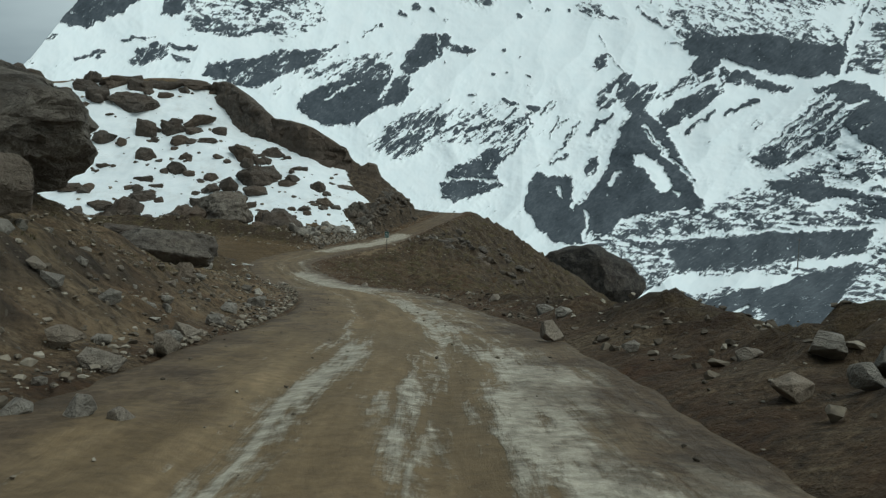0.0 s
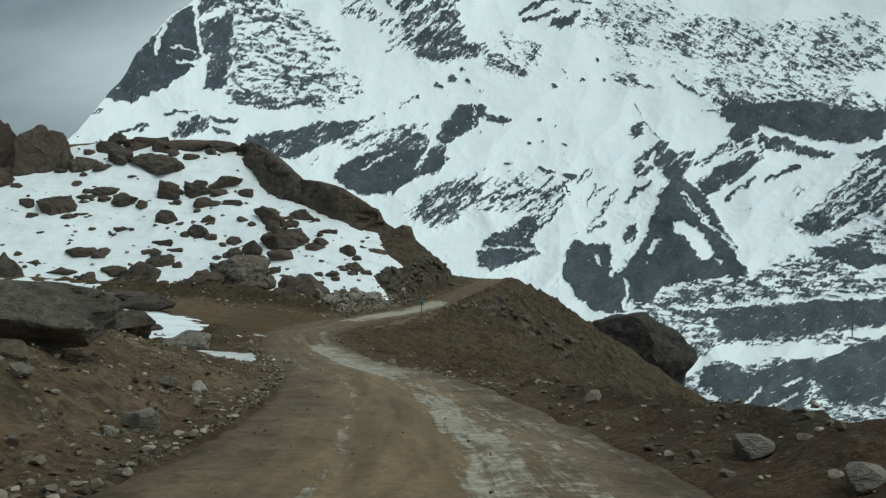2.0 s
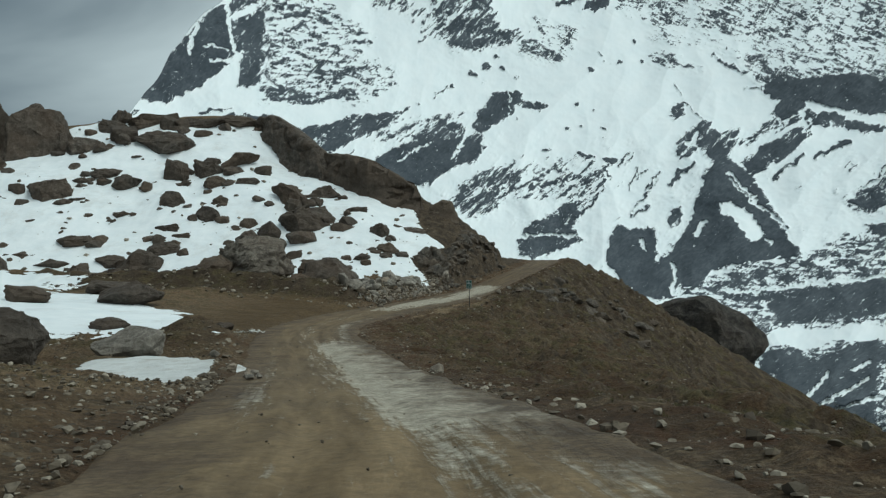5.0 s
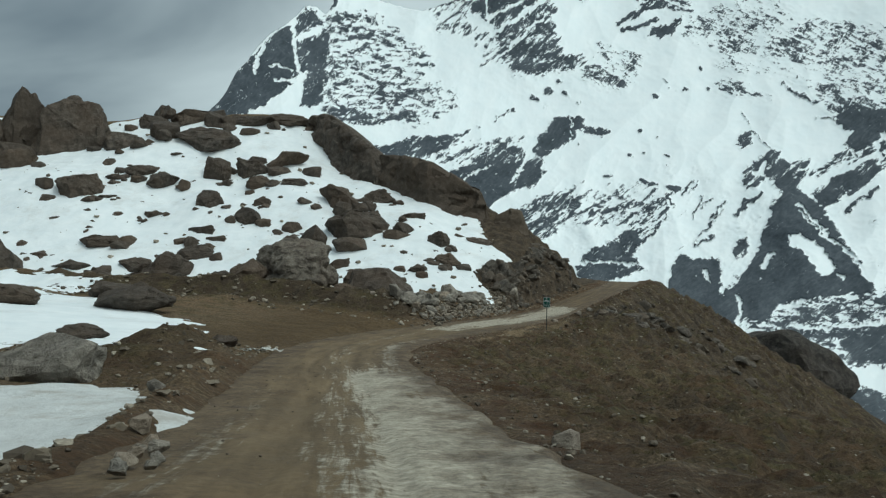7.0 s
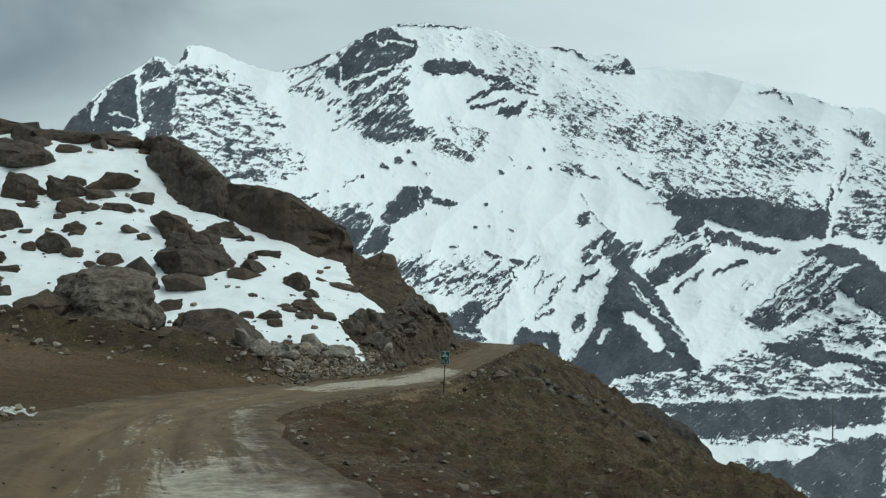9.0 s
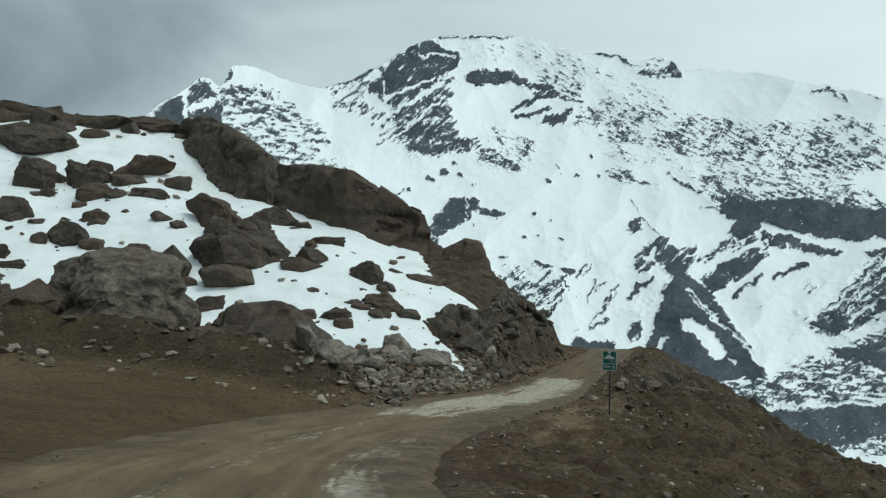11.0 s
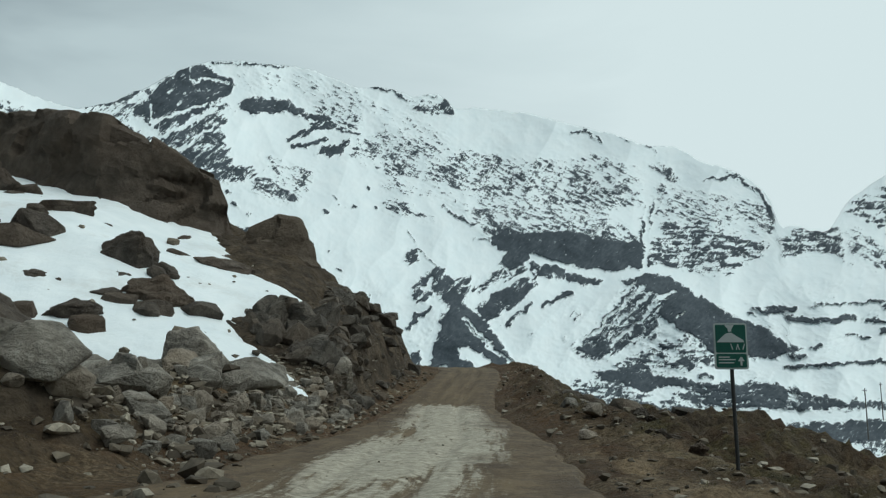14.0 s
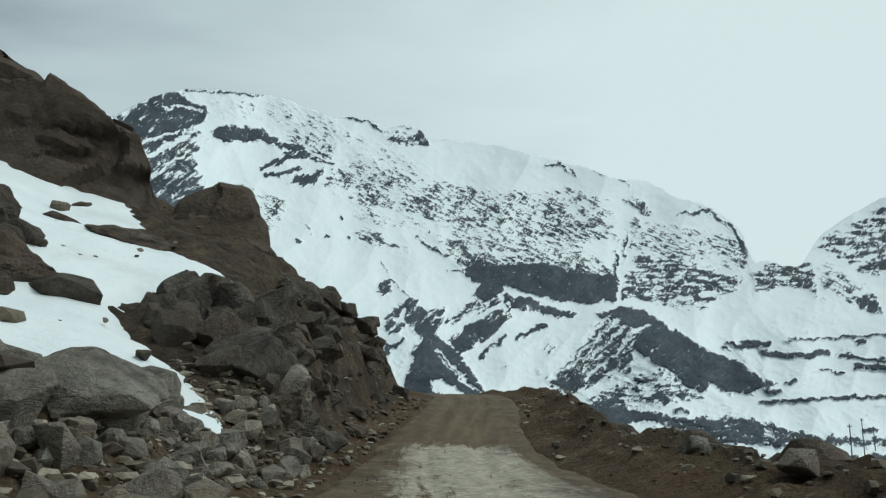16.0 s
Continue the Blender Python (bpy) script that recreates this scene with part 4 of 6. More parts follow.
streak("solid", 0.2, 0.97, (6.27, 6.06), (6.85, 5.98))
streak("solid", 0.13, 0.95, (2.08, 4.47), (2.96, 4.61))
area("solid", 0.9, 0.12, (10.41, 8.84), (10.56, 9.49), (11.19, 9.74), (11.35, 8.88), (10.80, 8.59))
streak("solid", 0.05, 0.8, (10.68, 10.84), (11.17, 10.19))
streak("solid", 0.05, 0.85, (11.31, 9.63), (12.48, 8.66))
streak("rise", 0.06, 0.9, (6.30, 4.35), (5.41, 3.27), (4.63, 2.42))
streak("rise", 0.06, 0.9, (7.73, 6.56), (7.18, 5.62))
streak("rise", 0.06, 0.9, (8.40, 5.46), (7.83, 4.13))
streak("rise", 0.06, 0.9, (9.77, 5.15), (8.97, 4.05))
streak("rise", 0.06, 0.9, (9.17, 3.75), (8.27, 3.02))
streak("rise", 0.06, 0.9, (6.24, 5.41), (6.65, 4.86))
streak("rise", 0.06, 0.9, (0.05, 6.10), (-0.66, 5.37))
streak("rise", 0.06, 0.9, (1.15, 4.15), (1.90, 4.39))
streak("rise", 0.06, 0.9, (-0.30, 5.70), (0.61, 6.41))
streak("rise", 0.06, 0.9, (4.62, 3.79), (5.15, 4.40))
streak("rise", 0.06, 0.9, (8.27, 3.06), (7.93, 2.39))
area("rise", 0.48, 0.12, (-0.47, 5.38), (3.00, 5.14), (6.23, 5.49), (6.42, 4.20), (4.77, 2.58), (3.44, 3.11), (3.81, 4.51))
area("flat", 0.85, 0.12, (2.34, 2.43), (3.97, 3.18), (4.41, 2.25), (3.73, 0.99), (2.89, 0.94))
area("flat", 0.93, 0.12, (0.52, 0.84), (1.33, 2.04), (2.51, 2.23), (3.33, 3.19), (4.50, 3.38), (4.71, 2.53), (4.14, 1.41), (5.06, 0.65), (2.66, -0.21), (1.50, -0.72), (0.58, -0.27))
streak("solid", 0.06, -1.3, (0.51, 0.92), (2.38, 1.05), (4.37, 0.95))
area("rise", 0.45, 0.12, (-0.84, 5.58), (4.71, 6.47), (6.32, 5.73), (4.87, 3.70), (1.74, 3.23), (-0.36, 3.96))
streak("solid", 0.12, 0.9, (-1.60, 4.78), (0.17, 5.22))
streak("rise", 0.1, 0.85, (3.59, 4.06), (5.69, 5.15), (6.82, 5.82))
streak("rise", 0.06, 0.9, (7.59, 5.75), (8.12, 6.52))
streak("rise", 0.06, 0.9, (8.88, 3.67), (9.77, 4.64))
streak("rise", 0.06, 0.9, (8.00, 2.30), (9.12, 2.90))
streak("rise", 0.06, 0.9, (9.38, 4.82), (9.93, 5.21))
streak("rise", 0.06, 0.9, (4.63, 6.47), (5.62, 6.29))
streak("rise", 0.06, 0.9, (8.96, 5.39), (8.42, 4.81))
streak("rise", 0.15, 0.95, (10.63, 4.35), (11.25, 5.23), (11.97, 5.72))
# the dark pyramid and its foot
area("solid", 0.98, 0.12, (6.49, -0.88), (6.61, 1.01), (7.27, 1.73), (8.26, 1.45), (9.60, 1.56), (9.91, 0.56), (9.88, -0.76), (10.69, -0.03), (11.27, 0.83), (11.93, 2.00), (12.47, 3.84), (12.81, 5.35), (13.78, 6.25), (14.75, 5.63), (15.80, 4.63), (16.78, 3.15), (17.89, 1.02), (19.11, -0.43), (17.27, -0.58), (14.40, -1.06), (13.40, -1.49), (12.71, -2.60), (11.53, -2.34), (10.89, -3.31), (8.92, -3.24), (7.60, -2.10))
area("solid", 0.9, 0.12, (10.54, 1.78), (10.75, 2.55), (11.27, 2.75), (11.34, 1.80), (10.83, 1.52))
streak("solid", 0.40, -1.7, (14.26, 2.81), (14.98, 2.45), (15.59, 1.71), (16.09, 1.04))
streak("solid", 0.14, -1.6, (12.37, 1.17), (12.84, 1.87))
streak("solid", 0.07, -1.5, (14.27, 4.62), (15.84, 3.14), (17.83, 1.69))
streak("solid", 0.08, -1.4, (16.71, 0.61), (17.01, 0.54))
streak("solid", 0.08, -1.2, (8.70, 0.76), (9.03, -0.01))
streak("solid", 0.12, -1.4, (10.98, -2.88), (11.16, -1.89), (10.90, -0.92))
area("rise", 0.9, 0.12, (10.82, 6.60), (11.22, 7.56), (12.48, 8.58), (13.14, 8.01), (13.84, 7.29), (14.33, 6.11), (13.54, 5.71), (12.97, 6.06), (12.06, 7.22), (11.64, 6.82), (12.23, 6.77), (11.85, 6.31), (11.08, 6.04))
streak("solid", 0.09, -1.1, (11.55, 6.97), (12.34, 7.60))
area("rise", 0.85, 0.12, (13.38, 7.64), (14.98, 7.92), (14.66, 6.95), (14.11, 6.11), (13.28, 6.52))
streak("rise", 0.14, 0.95, (10.49, 4.28), (10.99, 4.91), (11.77, 5.55))
area("solid", 0.92, 0.12, (10.38, 2.16), (10.79, 2.83), (11.31, 2.82), (11.36, 1.85), (10.63, 1.58))
streak("solid", 0.1, 0.9, (15.42, 4.38), (16.74, 2.78), (17.96, 1.50))
streak("solid", 0.09, -1.1, (14.30, 5.07), (15.44, 3.82), (17.31, 1.90))
# ribs beside the pyramid
area("rise", 0.95, 0.12, (14.93, 5.77), (16.40, 6.79), (18.50, 7.81), (18.95, 7.09), (17.93, 6.14), (16.47, 5.17), (15.58, 4.79))
streak("rise", 0.13, 0.95, (17.03, 4.64), (18.06, 5.52), (18.64, 5.98))
streak("rise", 0.14, 0.95, (19.35, 5.79), (20.30, 6.33), (21.38, 6.72))
area("rise", 0.75, 0.12, (14.95, 6.88), (16.00, 7.92), (17.23, 8.43), (18.48, 8.46), (17.97, 7.87), (16.38, 7.38), (15.32, 6.67))
streak("solid", 0.1, 0.9, (21.37, 4.81), (21.76, 5.37))
area("solid", 0.88, 0.12, (18.83, 8.54), (20.64, 8.58), (21.34, 8.23), (20.24, 7.96), (19.20, 7.97))
streak("solid", 0.05, 0.8, (18.83, 8.54), (19.02, 7.09))
# the striped mound
area("solid", 0.97, 0.12, (24.40, 7.42), (26.06, 7.87), (27.66, 7.62), (29.30, 6.31), (31.00, 5.20), (33.25, 4.10), (34.14, 3.22), (35.08, 2.87), (33.66, 2.39), (32.34, 2.33), (31.06, 2.86), (30.67, 2.30), (29.68, 2.65), (28.74, 3.73), (27.41, 4.53), (26.69, 5.26), (27.12, 6.35), (25.79, 6.66))
area("rise", 0.74, 0.12, (21.18, 3.01), (22.78, 4.55), (24.33, 6.38), (26.14, 7.47), (26.95, 5.98), (26.37, 3.74), (24.86, 3.38), (23.01, 2.29), (22.21, 2.15))
area("solid", 0.94, 0.12, (21.33, 3.01), (22.18, 3.53), (23.16, 3.60), (23.77, 3.02), (22.72, 2.29))
area("solid", 0.9, 0.12, (24.49, 4.25), (25.98, 5.26), (26.19, 4.17), (25.24, 3.81))
streak("solid", 0.07, -1.2, (21.84, 3.82), (23.93, 5.83), (25.48, 7.29))
streak("solid", 0.07, -1.2, (22.38, 3.82), (24.66, 6.01), (26.00, 7.02))
streak("solid", 0.07, -1.2, (23.18, 3.89), (24.99, 5.45), (26.13, 6.43))
streak("solid", 0.07, -1.2, (23.79, 3.45), (25.48, 4.72), (26.51, 5.81))
streak("solid", 0.08, -1.2, (26.89, 6.17), (27.93, 6.70))
streak("solid", 0.07, -1.0, (29.33, 6.60), (30.97, 5.63), (33.01, 5.09))
streak("solid", 0.05, -1.0, (27.79, 4.88), (28.34, 5.24))
area("flat", 0.55, 0.12, (23.70, 1.94), (26.28, 3.45), (29.16, 3.72), (30.70, 1.95), (26.90, 1.59))
area("solid", 0.93, 0.12, (27.75, 2.20), (28.30, 2.52), (28.66, 1.95), (28.28, 1.52))
streak("solid", 0.12, 0.9, (29.05, 1.39), (29.55, 1.25))
# terraces below the mound
area("flat", 0.92, 0.12, (22.40, 1.21), (24.41, 1.94), (25.50, 2.37), (25.86, 1.66), (26.78, 0.95), (29.50, 0.79), (32.92, 0.98), (34.13, 0.30), (33.64, -0.44), (30.70, -0.48), (27.78, 0.54), (25.39, 0.94), (23.27, 0.86))
area("flat", 0.9, 0.12, (27.74, 0.19), (33.72, 0.10), (40.91, -0.36), (40.85, -0.68), (33.91, -0.78), (29.34, -0.67))
streak("flat", 0.18, 0.93, (32.28, 5.18), (33.46, 5.30), (34.78, 5.27))
streak("flat", 0.18, 0.95, (34.40, 4.71), (36.47, 4.50), (38.07, 4.70))
streak("flat", 0.06, 0.85, (35.94, 5.51), (39.72, 5.63), (41.77, 5.72))
streak("flat", 0.1, 0.9, (38.67, 4.51), (41.56, 4.07))
streak("flat", 0.1, 0.95, (33.92, 1.81), (37.74, 2.00), (41.30, 2.13))
streak("flat", 0.16, 0.95, (39.68, 5.26), (40.14, 5.31))
streak("flat", 0.14, 0.95, (34.31, 2.36), (34.83, 2.35))
streak("flat", 0.07, 0.9, (35.54, 3.00), (36.06, 3.06))
streak("flat", 0.14, 0.95, (35.60, -0.09), (35.98, -0.05))
streak("flat", 0.1, 0.9, (39.29, 0.08), (39.90, 0.18))
streak("flat", 0.12, 0.93, (33.46, 0.64), (34.39, 0.31), (35.44, -0.09))
streak("flat", 0.05, 0.8, (37.64, 3.69), (38.85, 3.50))
streak("flat", 0.16, 0.9, (39.50, 3.82), (41.51, 3.71))
area("solid", 0.95, 0.12, (22.41, 1.61), (24.12, 1.74), (25.74, 1.49), (27.31, 1.24), (29.39, 0.86), (29.40, 0.46), (27.32, 0.66), (25.45, 0.19), (24.15, 0.80), (22.82, 1.07))
area("solid", 0.9, 0.12, (24.11, 1.99), (25.72, 2.42), (25.88, 2.02), (24.44, 1.87))
area("solid", 0.92, 0.12, (27.45, 2.17), (28.21, 2.48), (28.59, 1.82), (28.07, 1.73))
area("solid", 0.88, 0.12, (27.02, 0.19), (28.55, 0.40), (28.94, -0.85), (28.27, -0.40))
area("flat", 0.66, 0.12, (12.82, -2.16), (15.65, -0.85), (19.14, -0.24), (21.49, 1.06), (24.15, 0.80), (25.45, 0.19), (29.42, -0.81), (29.43, -1.21), (21.93, -1.96), (13.95, -2.85))
streak("solid", 0.07, -1.4, (15.04, -2.87), (19.23, -2.18), (24.22, -1.60), (29.43, -1.08))
area("flat", 0.9, 0.12, (13.96, -2.99), (20.93, -2.12), (29.43, -1.21), (29.47, -2.54), (24.27, -2.95), (19.28, -3.25), (15.79, -3.54))
area("flat", 0.55, 0.12, (14.00, -3.65), (29.47, -2.47), (29.50, -3.47), (25.62, -4.21), (17.66, -5.05))
area("solid", 0.9, 0.12, (17.64, -1.73), (18.32, -1.24), (18.87, -1.99), (18.01, -2.13))
area("solid", 0.9, 0.12, (19.20, -1.61), (20.21, -1.17), (20.58, -1.79), (19.39, -1.95))
area("solid", 0.88, 0.12, (13.39, -2.41), (16.03, -1.30), (16.72, -0.99), (17.11, -1.77), (15.02, -2.51))
streak("solid", 0.3, -1.7, (18.21, -5.47), (21.78, -5.30), (25.50, -4.91))
streak("solid", 0.15, -1.5, (25.60, -3.86), (27.45, -3.51), (29.48, -2.97))
# dark knolls and snow gullies of the valley's lower slopes
area("solid", 0.95, 0.2, (17.0, -3.4), (19.8, -2.4), (23.6, -1.6), (29.4, -1.2), (29.5, -2.9), (25.1, -3.6), (23.2, -4.2), (18.2, -4.9))
streak("solid", 0.28, -1.6, (18.7, -5.3), (21.3, -5.3), (23.8, -5.3))
streak("solid", 0.22, -1.6, (25.6, -3.8), (27.5, -3.6), (29.5, -3.1))
area("solid", 0.96, 0.2, (24.0, -6.2), (26.2, -4.4), (29.5, -3.3), (29.8, -8.5), (26.4, -8.5))
area("solid", 0.96, 0.2, (17.6, -8.1), (17.5, -6.6), (19.6, -6.2), (20.6, -6.9), (24.3, -5.3), (26.2, -11.4), (22.1, -11.8), (19.5, -8.9))
streak("solid", 0.12, -1.6, (21.2, -9.9), (22.0, -8.0))
streak("solid", 0.12, -1.6, (22.2, -10.2), (24.4, -8.2))
streak("solid", 0.12, -1.6, (23.2, -10.5), (25.5, -9.3))
streak("solid", 0.12, -1.6, (23.5, -7.6), (24.0, -7.1))
streak("solid", 0.3, -1.6, (16.3, -7.3), (18.1, -5.7), (20.3, -6.0), (23.2, -4.7))
streak("solid", 0.6, 0.93, (34.1, -2.2), (40.1, -1.8))
streak("solid", 0.24, -1.2, (34.5, -2.4), (35.3, -2.4))


def ribs(angle, along, across, seed, sharp=0.45):
    c, s = math.cos(radians(angle)), math.sin(radians(angle))
    u, v = AZ * c + ELV * s, -AZ * s + ELV * c
    soft_part = fbm(u * along + seed, v * across - seed, 4, 0.6)
    return 0.75 * soft_part + sharp * (ridged(u * along * 0.8 - seed, v * across * 0.8 + seed, 3) - 0.9)


specks = fbm(AZ * 2.6, ELV * 3.4, 4, 0.7)
patchy = fbm(AZ * 0.55 + 11, ELV * 0.8, 3)
PATTERNS = {"solid": 0.36 * ribs(35, 1.4, 3.0, 3.0) + 0.12 * specks, "rise": 0.50 * ribs(40, 0.8, 3.3, 12.0) + 0.22 * specks, "fall": 0.42 * ribs(-24, 1.5, 6.0, 21.0, 0.3) + 0.12 * specks + 0.20 * patchy,
            "flat": 0.48 * ribs(-2, 0.9, 3.6, 40.0) + 0.24 * specks}
BARE["flat"] = np.maximum(BARE["flat"], 0.6 * smooth(-1.0, -3.0, ELV) * smooth(8, 12, AZ))
BARE["rise"] = np.maximum(BARE["rise"], 0.10 * smooth(0.0, 0.6, fbm(AZ * 0.4 + 3, ELV * 0.5, 3)) * smooth(9, 7, ELV))
cover = np.full(AZ.shape, -0.6)
for kind, share in BARE.items():
    share = np.clip(share * (0.84 if kind == "fall" else 1.0), 0.004, 0.985)
    cover = np.maximum(cover, 0.47 + 0.17 * np.log(share / (1 - share)) + PATTERNS[kind])
cover = np.clip(cover - kept, -0.6, 1.4)
upper = np.clip(smooth(0.05, 0.3, BARE["fall"] - np.maximum.reduce([BARE["solid"], BARE["rise"], BARE["flat"]])), 0, 1)


def swell(a, e, wide, high, turn=0.0):
    """A rounded shoulder of the mountain, 0 to 1."""
    c, s = math.cos(radians(turn)), math.sin(radians(turn))
    u, v = (AZ - a) * c + (ELV - e) * s, -(AZ - a) * s + (ELV - e) * c
    return np.exp(-np.abs(u / wide) ** 2.2 - np.abs(v / high) ** 2.2)


R = REACH(ELV) + np.maximum(SV - 1, 0) * 1500
R = R - 26 * ridged(AZ * 0.16, ELV * 0.14, 2) - 9 * np.clip(cover, 0, 1) - 2.2 * ridged(AZ * 0.9, ELV * 1.2, 4)
R = R - 70 * swell(27.5, 5.2, 3.6, 2.4, -14) - 45 * swell(14.4, 2.8, 1.5, 3.8, 18) - 60 * swell(21.5, 10.6, 5.5, 1.6, -6) - 80 * swell(-3.5, 17.5, 3.0, 3.5, 30) - 70 * swell(-20.0, 14.0, 2.6, 3.5, 25)
FX = HUB[0] + R * np.sin(np.radians(AZ))
FY = HUB[1] + R * np.cos(np.radians(AZ))
FZ = HUB[2] + R * np.tan(np.radians(ELV))
mountain = new("mountain", grid_mesh("mountain", FX, FY, FZ, {"az": AZ, "el": ELV, "cover": cover, "upper": upper}, MOUNTAIN))
tagged(mountain, "snow-covered rocky mountain face beyond the valley", "mountain", kind="structure")

# ---- building helpers ----
def ground_at(x, y):
    return float(ground_height(np.array([float(x)]), np.array([float(y)]))[0])


def mesh_from(bm, name, material, smooth_faces=True, sharp=17):
    me = bpy.data.meshes.new(name)
    bm.to_mesh(me)
    bm.free()
    if smooth_faces:
        me.polygons.foreach_set("use_smooth", np.ones(len(me.polygons), bool))
        me.set_sharp_from_angle(angle=radians(sharp))
    me.materials.append(material)
    return me


def part(name, bm, material, parent, label=""):
    ob = new(name, mesh_from(bm, name, material, False))
    ob.parent = parent
    return tagged(ob, label) if label else ob


def rock_mesh(name, seed, material, cuts=9, square=0.0, rough=0.09, level=3, layers=0.0, dent=0.0):
    """An angular boulder about 1 m across, cut by planes and roughened; its foot is at z = 0."""
    rng = np.random.RandomState(seed)
    bm = bmesh.new()
    bmesh.ops.create_icosphere(bm, subdivisions=level, radius=0.5)
    co = np.array([v.co[:] for v in bm.verts])
    unit = co / np.linalg.norm(co, axis=1)[:, None]
    box = unit / np.abs(unit).max(axis=1)[:, None] * 0.5
    co = co * (1 - square) + box * square
    for _ in range(cuts + 5):
        nrm = rng.normal(size=3)
        nrm[2] = abs(nrm[2]) * (0.45 if _ % 3 else 1.4)
        nrm /= np.linalg.norm(nrm)
        d = rng.uniform(0.22, 0.40) * (1 + 0.4 * square)
        over = np.maximum(co @ nrm - d, 0)
        co = co - over[:, None] * nrm
    off = Vector(rng.uniform(-50, 50, 3))
    for i, v in enumerate(bm.verts):
        p = Vector(co[i])
        n = noise.fractal(p * 2.6 + off, 0.9, 2.1, 5)
        n2 = noise.noise(p * 1.3 - off)
        push = 0.75 * rough * n + 0.05 * n2
        if layers:
            push += layers * (abs(((p.z * 7 + 0.4 * n2) % 1.0) - 0.5) - 0.25)
        if dent:
            push -= dent * max(0.0, noise.noise(p * 5 + off))
        v.co = p + Vector(unit[i]) * push
    low = min(v.co.z for v in bm.verts)
    for v in bm.verts:
        v.co.z -= low
        if v.co.z < 0.06:
            v.co.z *= 0.4
    return mesh_from(bm, name, material, True)


def hull_rock(name, seed, material, points=16, square=0.5, detail=0, rough=0.0, taper=0.0, strata=0.0):
    """A broken, flat-faced rock about 1 m across with its foot at z = 0; taper lowers its far end."""
    rng = np.random.RandomState(seed)
    p = rng.normal(size=(points, 3))
    ball = p / np.linalg.norm(p, axis=1)[:, None] * 0.5
    cube = p / np.abs(p).max(axis=1)[:, None] * 0.5
    p = ball * (1 - square) + cube * square
    p[:, 2] *= 1 - taper * (p[:, 0] + 0.5)
    bm = bmesh.new()
    for q in p:
        bm.verts.new(q)
    bmesh.ops.convex_hull(bm, input=bm.verts)
    bmesh.ops.delete(bm, geom=[v for v in bm.verts if not v.link_faces], context="VERTS")
    bmesh.ops.bevel(bm, geom=bm.edges[:], offset=0.018, segments=1, affect="EDGES", clamp_overlap=True)
    bmesh.ops.triangulate(bm, faces=bm.faces[:])
    off = Vector(rng.uniform(-50, 50, 3))
    for _ in range(detail):
        longest = [e for e in bm.edges if e.calc_length() > 0.05]
        bmesh.ops.subdivide_edges(bm, edges=longest, cuts=1)
        bmesh.ops.triangulate(bm, faces=[f for f in bm.faces if len(f.verts) > 3])
    if detail:
        bm.normal_update()
        shift = {}
        for v in bm.verts:
            n = noise.fractal(v.co * 3.0 + off, 0.8, 2.2, 6)
            chip = noise.cell(v.co * 4.5 + off * 0.3)
            layer = abs(((v.co.z * 6 + v.co.x * 1.2 + 0.5 * noise.noise(v.co * 2 + off)) % 1.0) - 0.5) - 0.25
            shift[v] = v.normal * (rough * (n + 0.45 * (chip - 0.5)) + strata * layer)
        for v, d in shift.items():
            v.co += d
    low = min(v.co.z for v in bm.verts)
    for v in bm.verts:
        v.co.z -= low
    me = mesh_from(bm, name, material, bool(detail))
    return me


def rock_size(me):
    co = np.empty(len(me.vertices) * 3)
    me.vertices.foreach_get("co", co)
    co = co.reshape(-1, 3)
    return co.max(0) - co.min(0)


def place_rock(me, x, y, wide, high, deep=None, turn=0.0, sink=0.18, z=None, name="boulder", tip=0.0):
    """One rock of that width, depth and visible height on the ground."""
    ob = new(name, me)
    sx, sy, sz = rock_size(me)
    deep = deep or wide * 0.85
    z = ground_at(x, y) if z is None else z
    ob.matrix_world = pose(x, y, z - sink * high, tip, tip * 0.5, turn) @ Matrix.Diagonal((wide / sx, deep / sy, high * (1 + sink) / sz, 1))
    return ob


# ---- snow lying on the hill and in hollows ----
def snow_sheet(name, x0, x1, y0, y1, step, keep, thick, label, material=SNOW):
    """Snow with a thinning, ragged edge; keep(x, y) is above 0 where it lies."""
    X, Y = np.meshgrid(np.arange(x0, x1, step), np.arange(y0, y1, step))
    m = keep(X, Y)
    Z = ground_height(X, Y)
    flat = sum(ground_height(X + r * c, Y + r * d) for r in (0.9, 1.8) for c, d in ((1, 0), (-1, 0), (0, 1), (0, -1)))
    Z = np.where(m > -0.5, 0.2 * Z + 0.1 * flat, Z)
    Z = Z + np.clip(thick * (1 - np.exp(-2.2 * np.maximum(m, 0))), 0, thick) + np.minimum(m, 0) * 0.9 + 0.05 * fbm(X * 0.4, Y * 0.4, 3) * (m > 0)
    me = grid_mesh(name, X, Y, Z, None, material)
    # drop what lies far outside the patch
    bm = bmesh.new()
    bm.from_mesh(me)
    mm = m.ravel()
    bmesh.ops.delete(bm, geom=[v for v in bm.verts if mm[v.index] < -0.9], context="VERTS")
    bm.to_mesh(me)
    bm.free()
    ob = new(name, me)
    return tagged(ob, label, "snow", kind="stuff")


SNOW_EDGE = curve([(140, -14.6), (152, -14.8), (154.5, -15.3), (157, -16.8), (160.5, -18.8), (162.8, -18.0), (165.0, -15.0), (167.0, -14.4), (169, -16.4), (176, -19.5), (190, -23), (215, -28)])


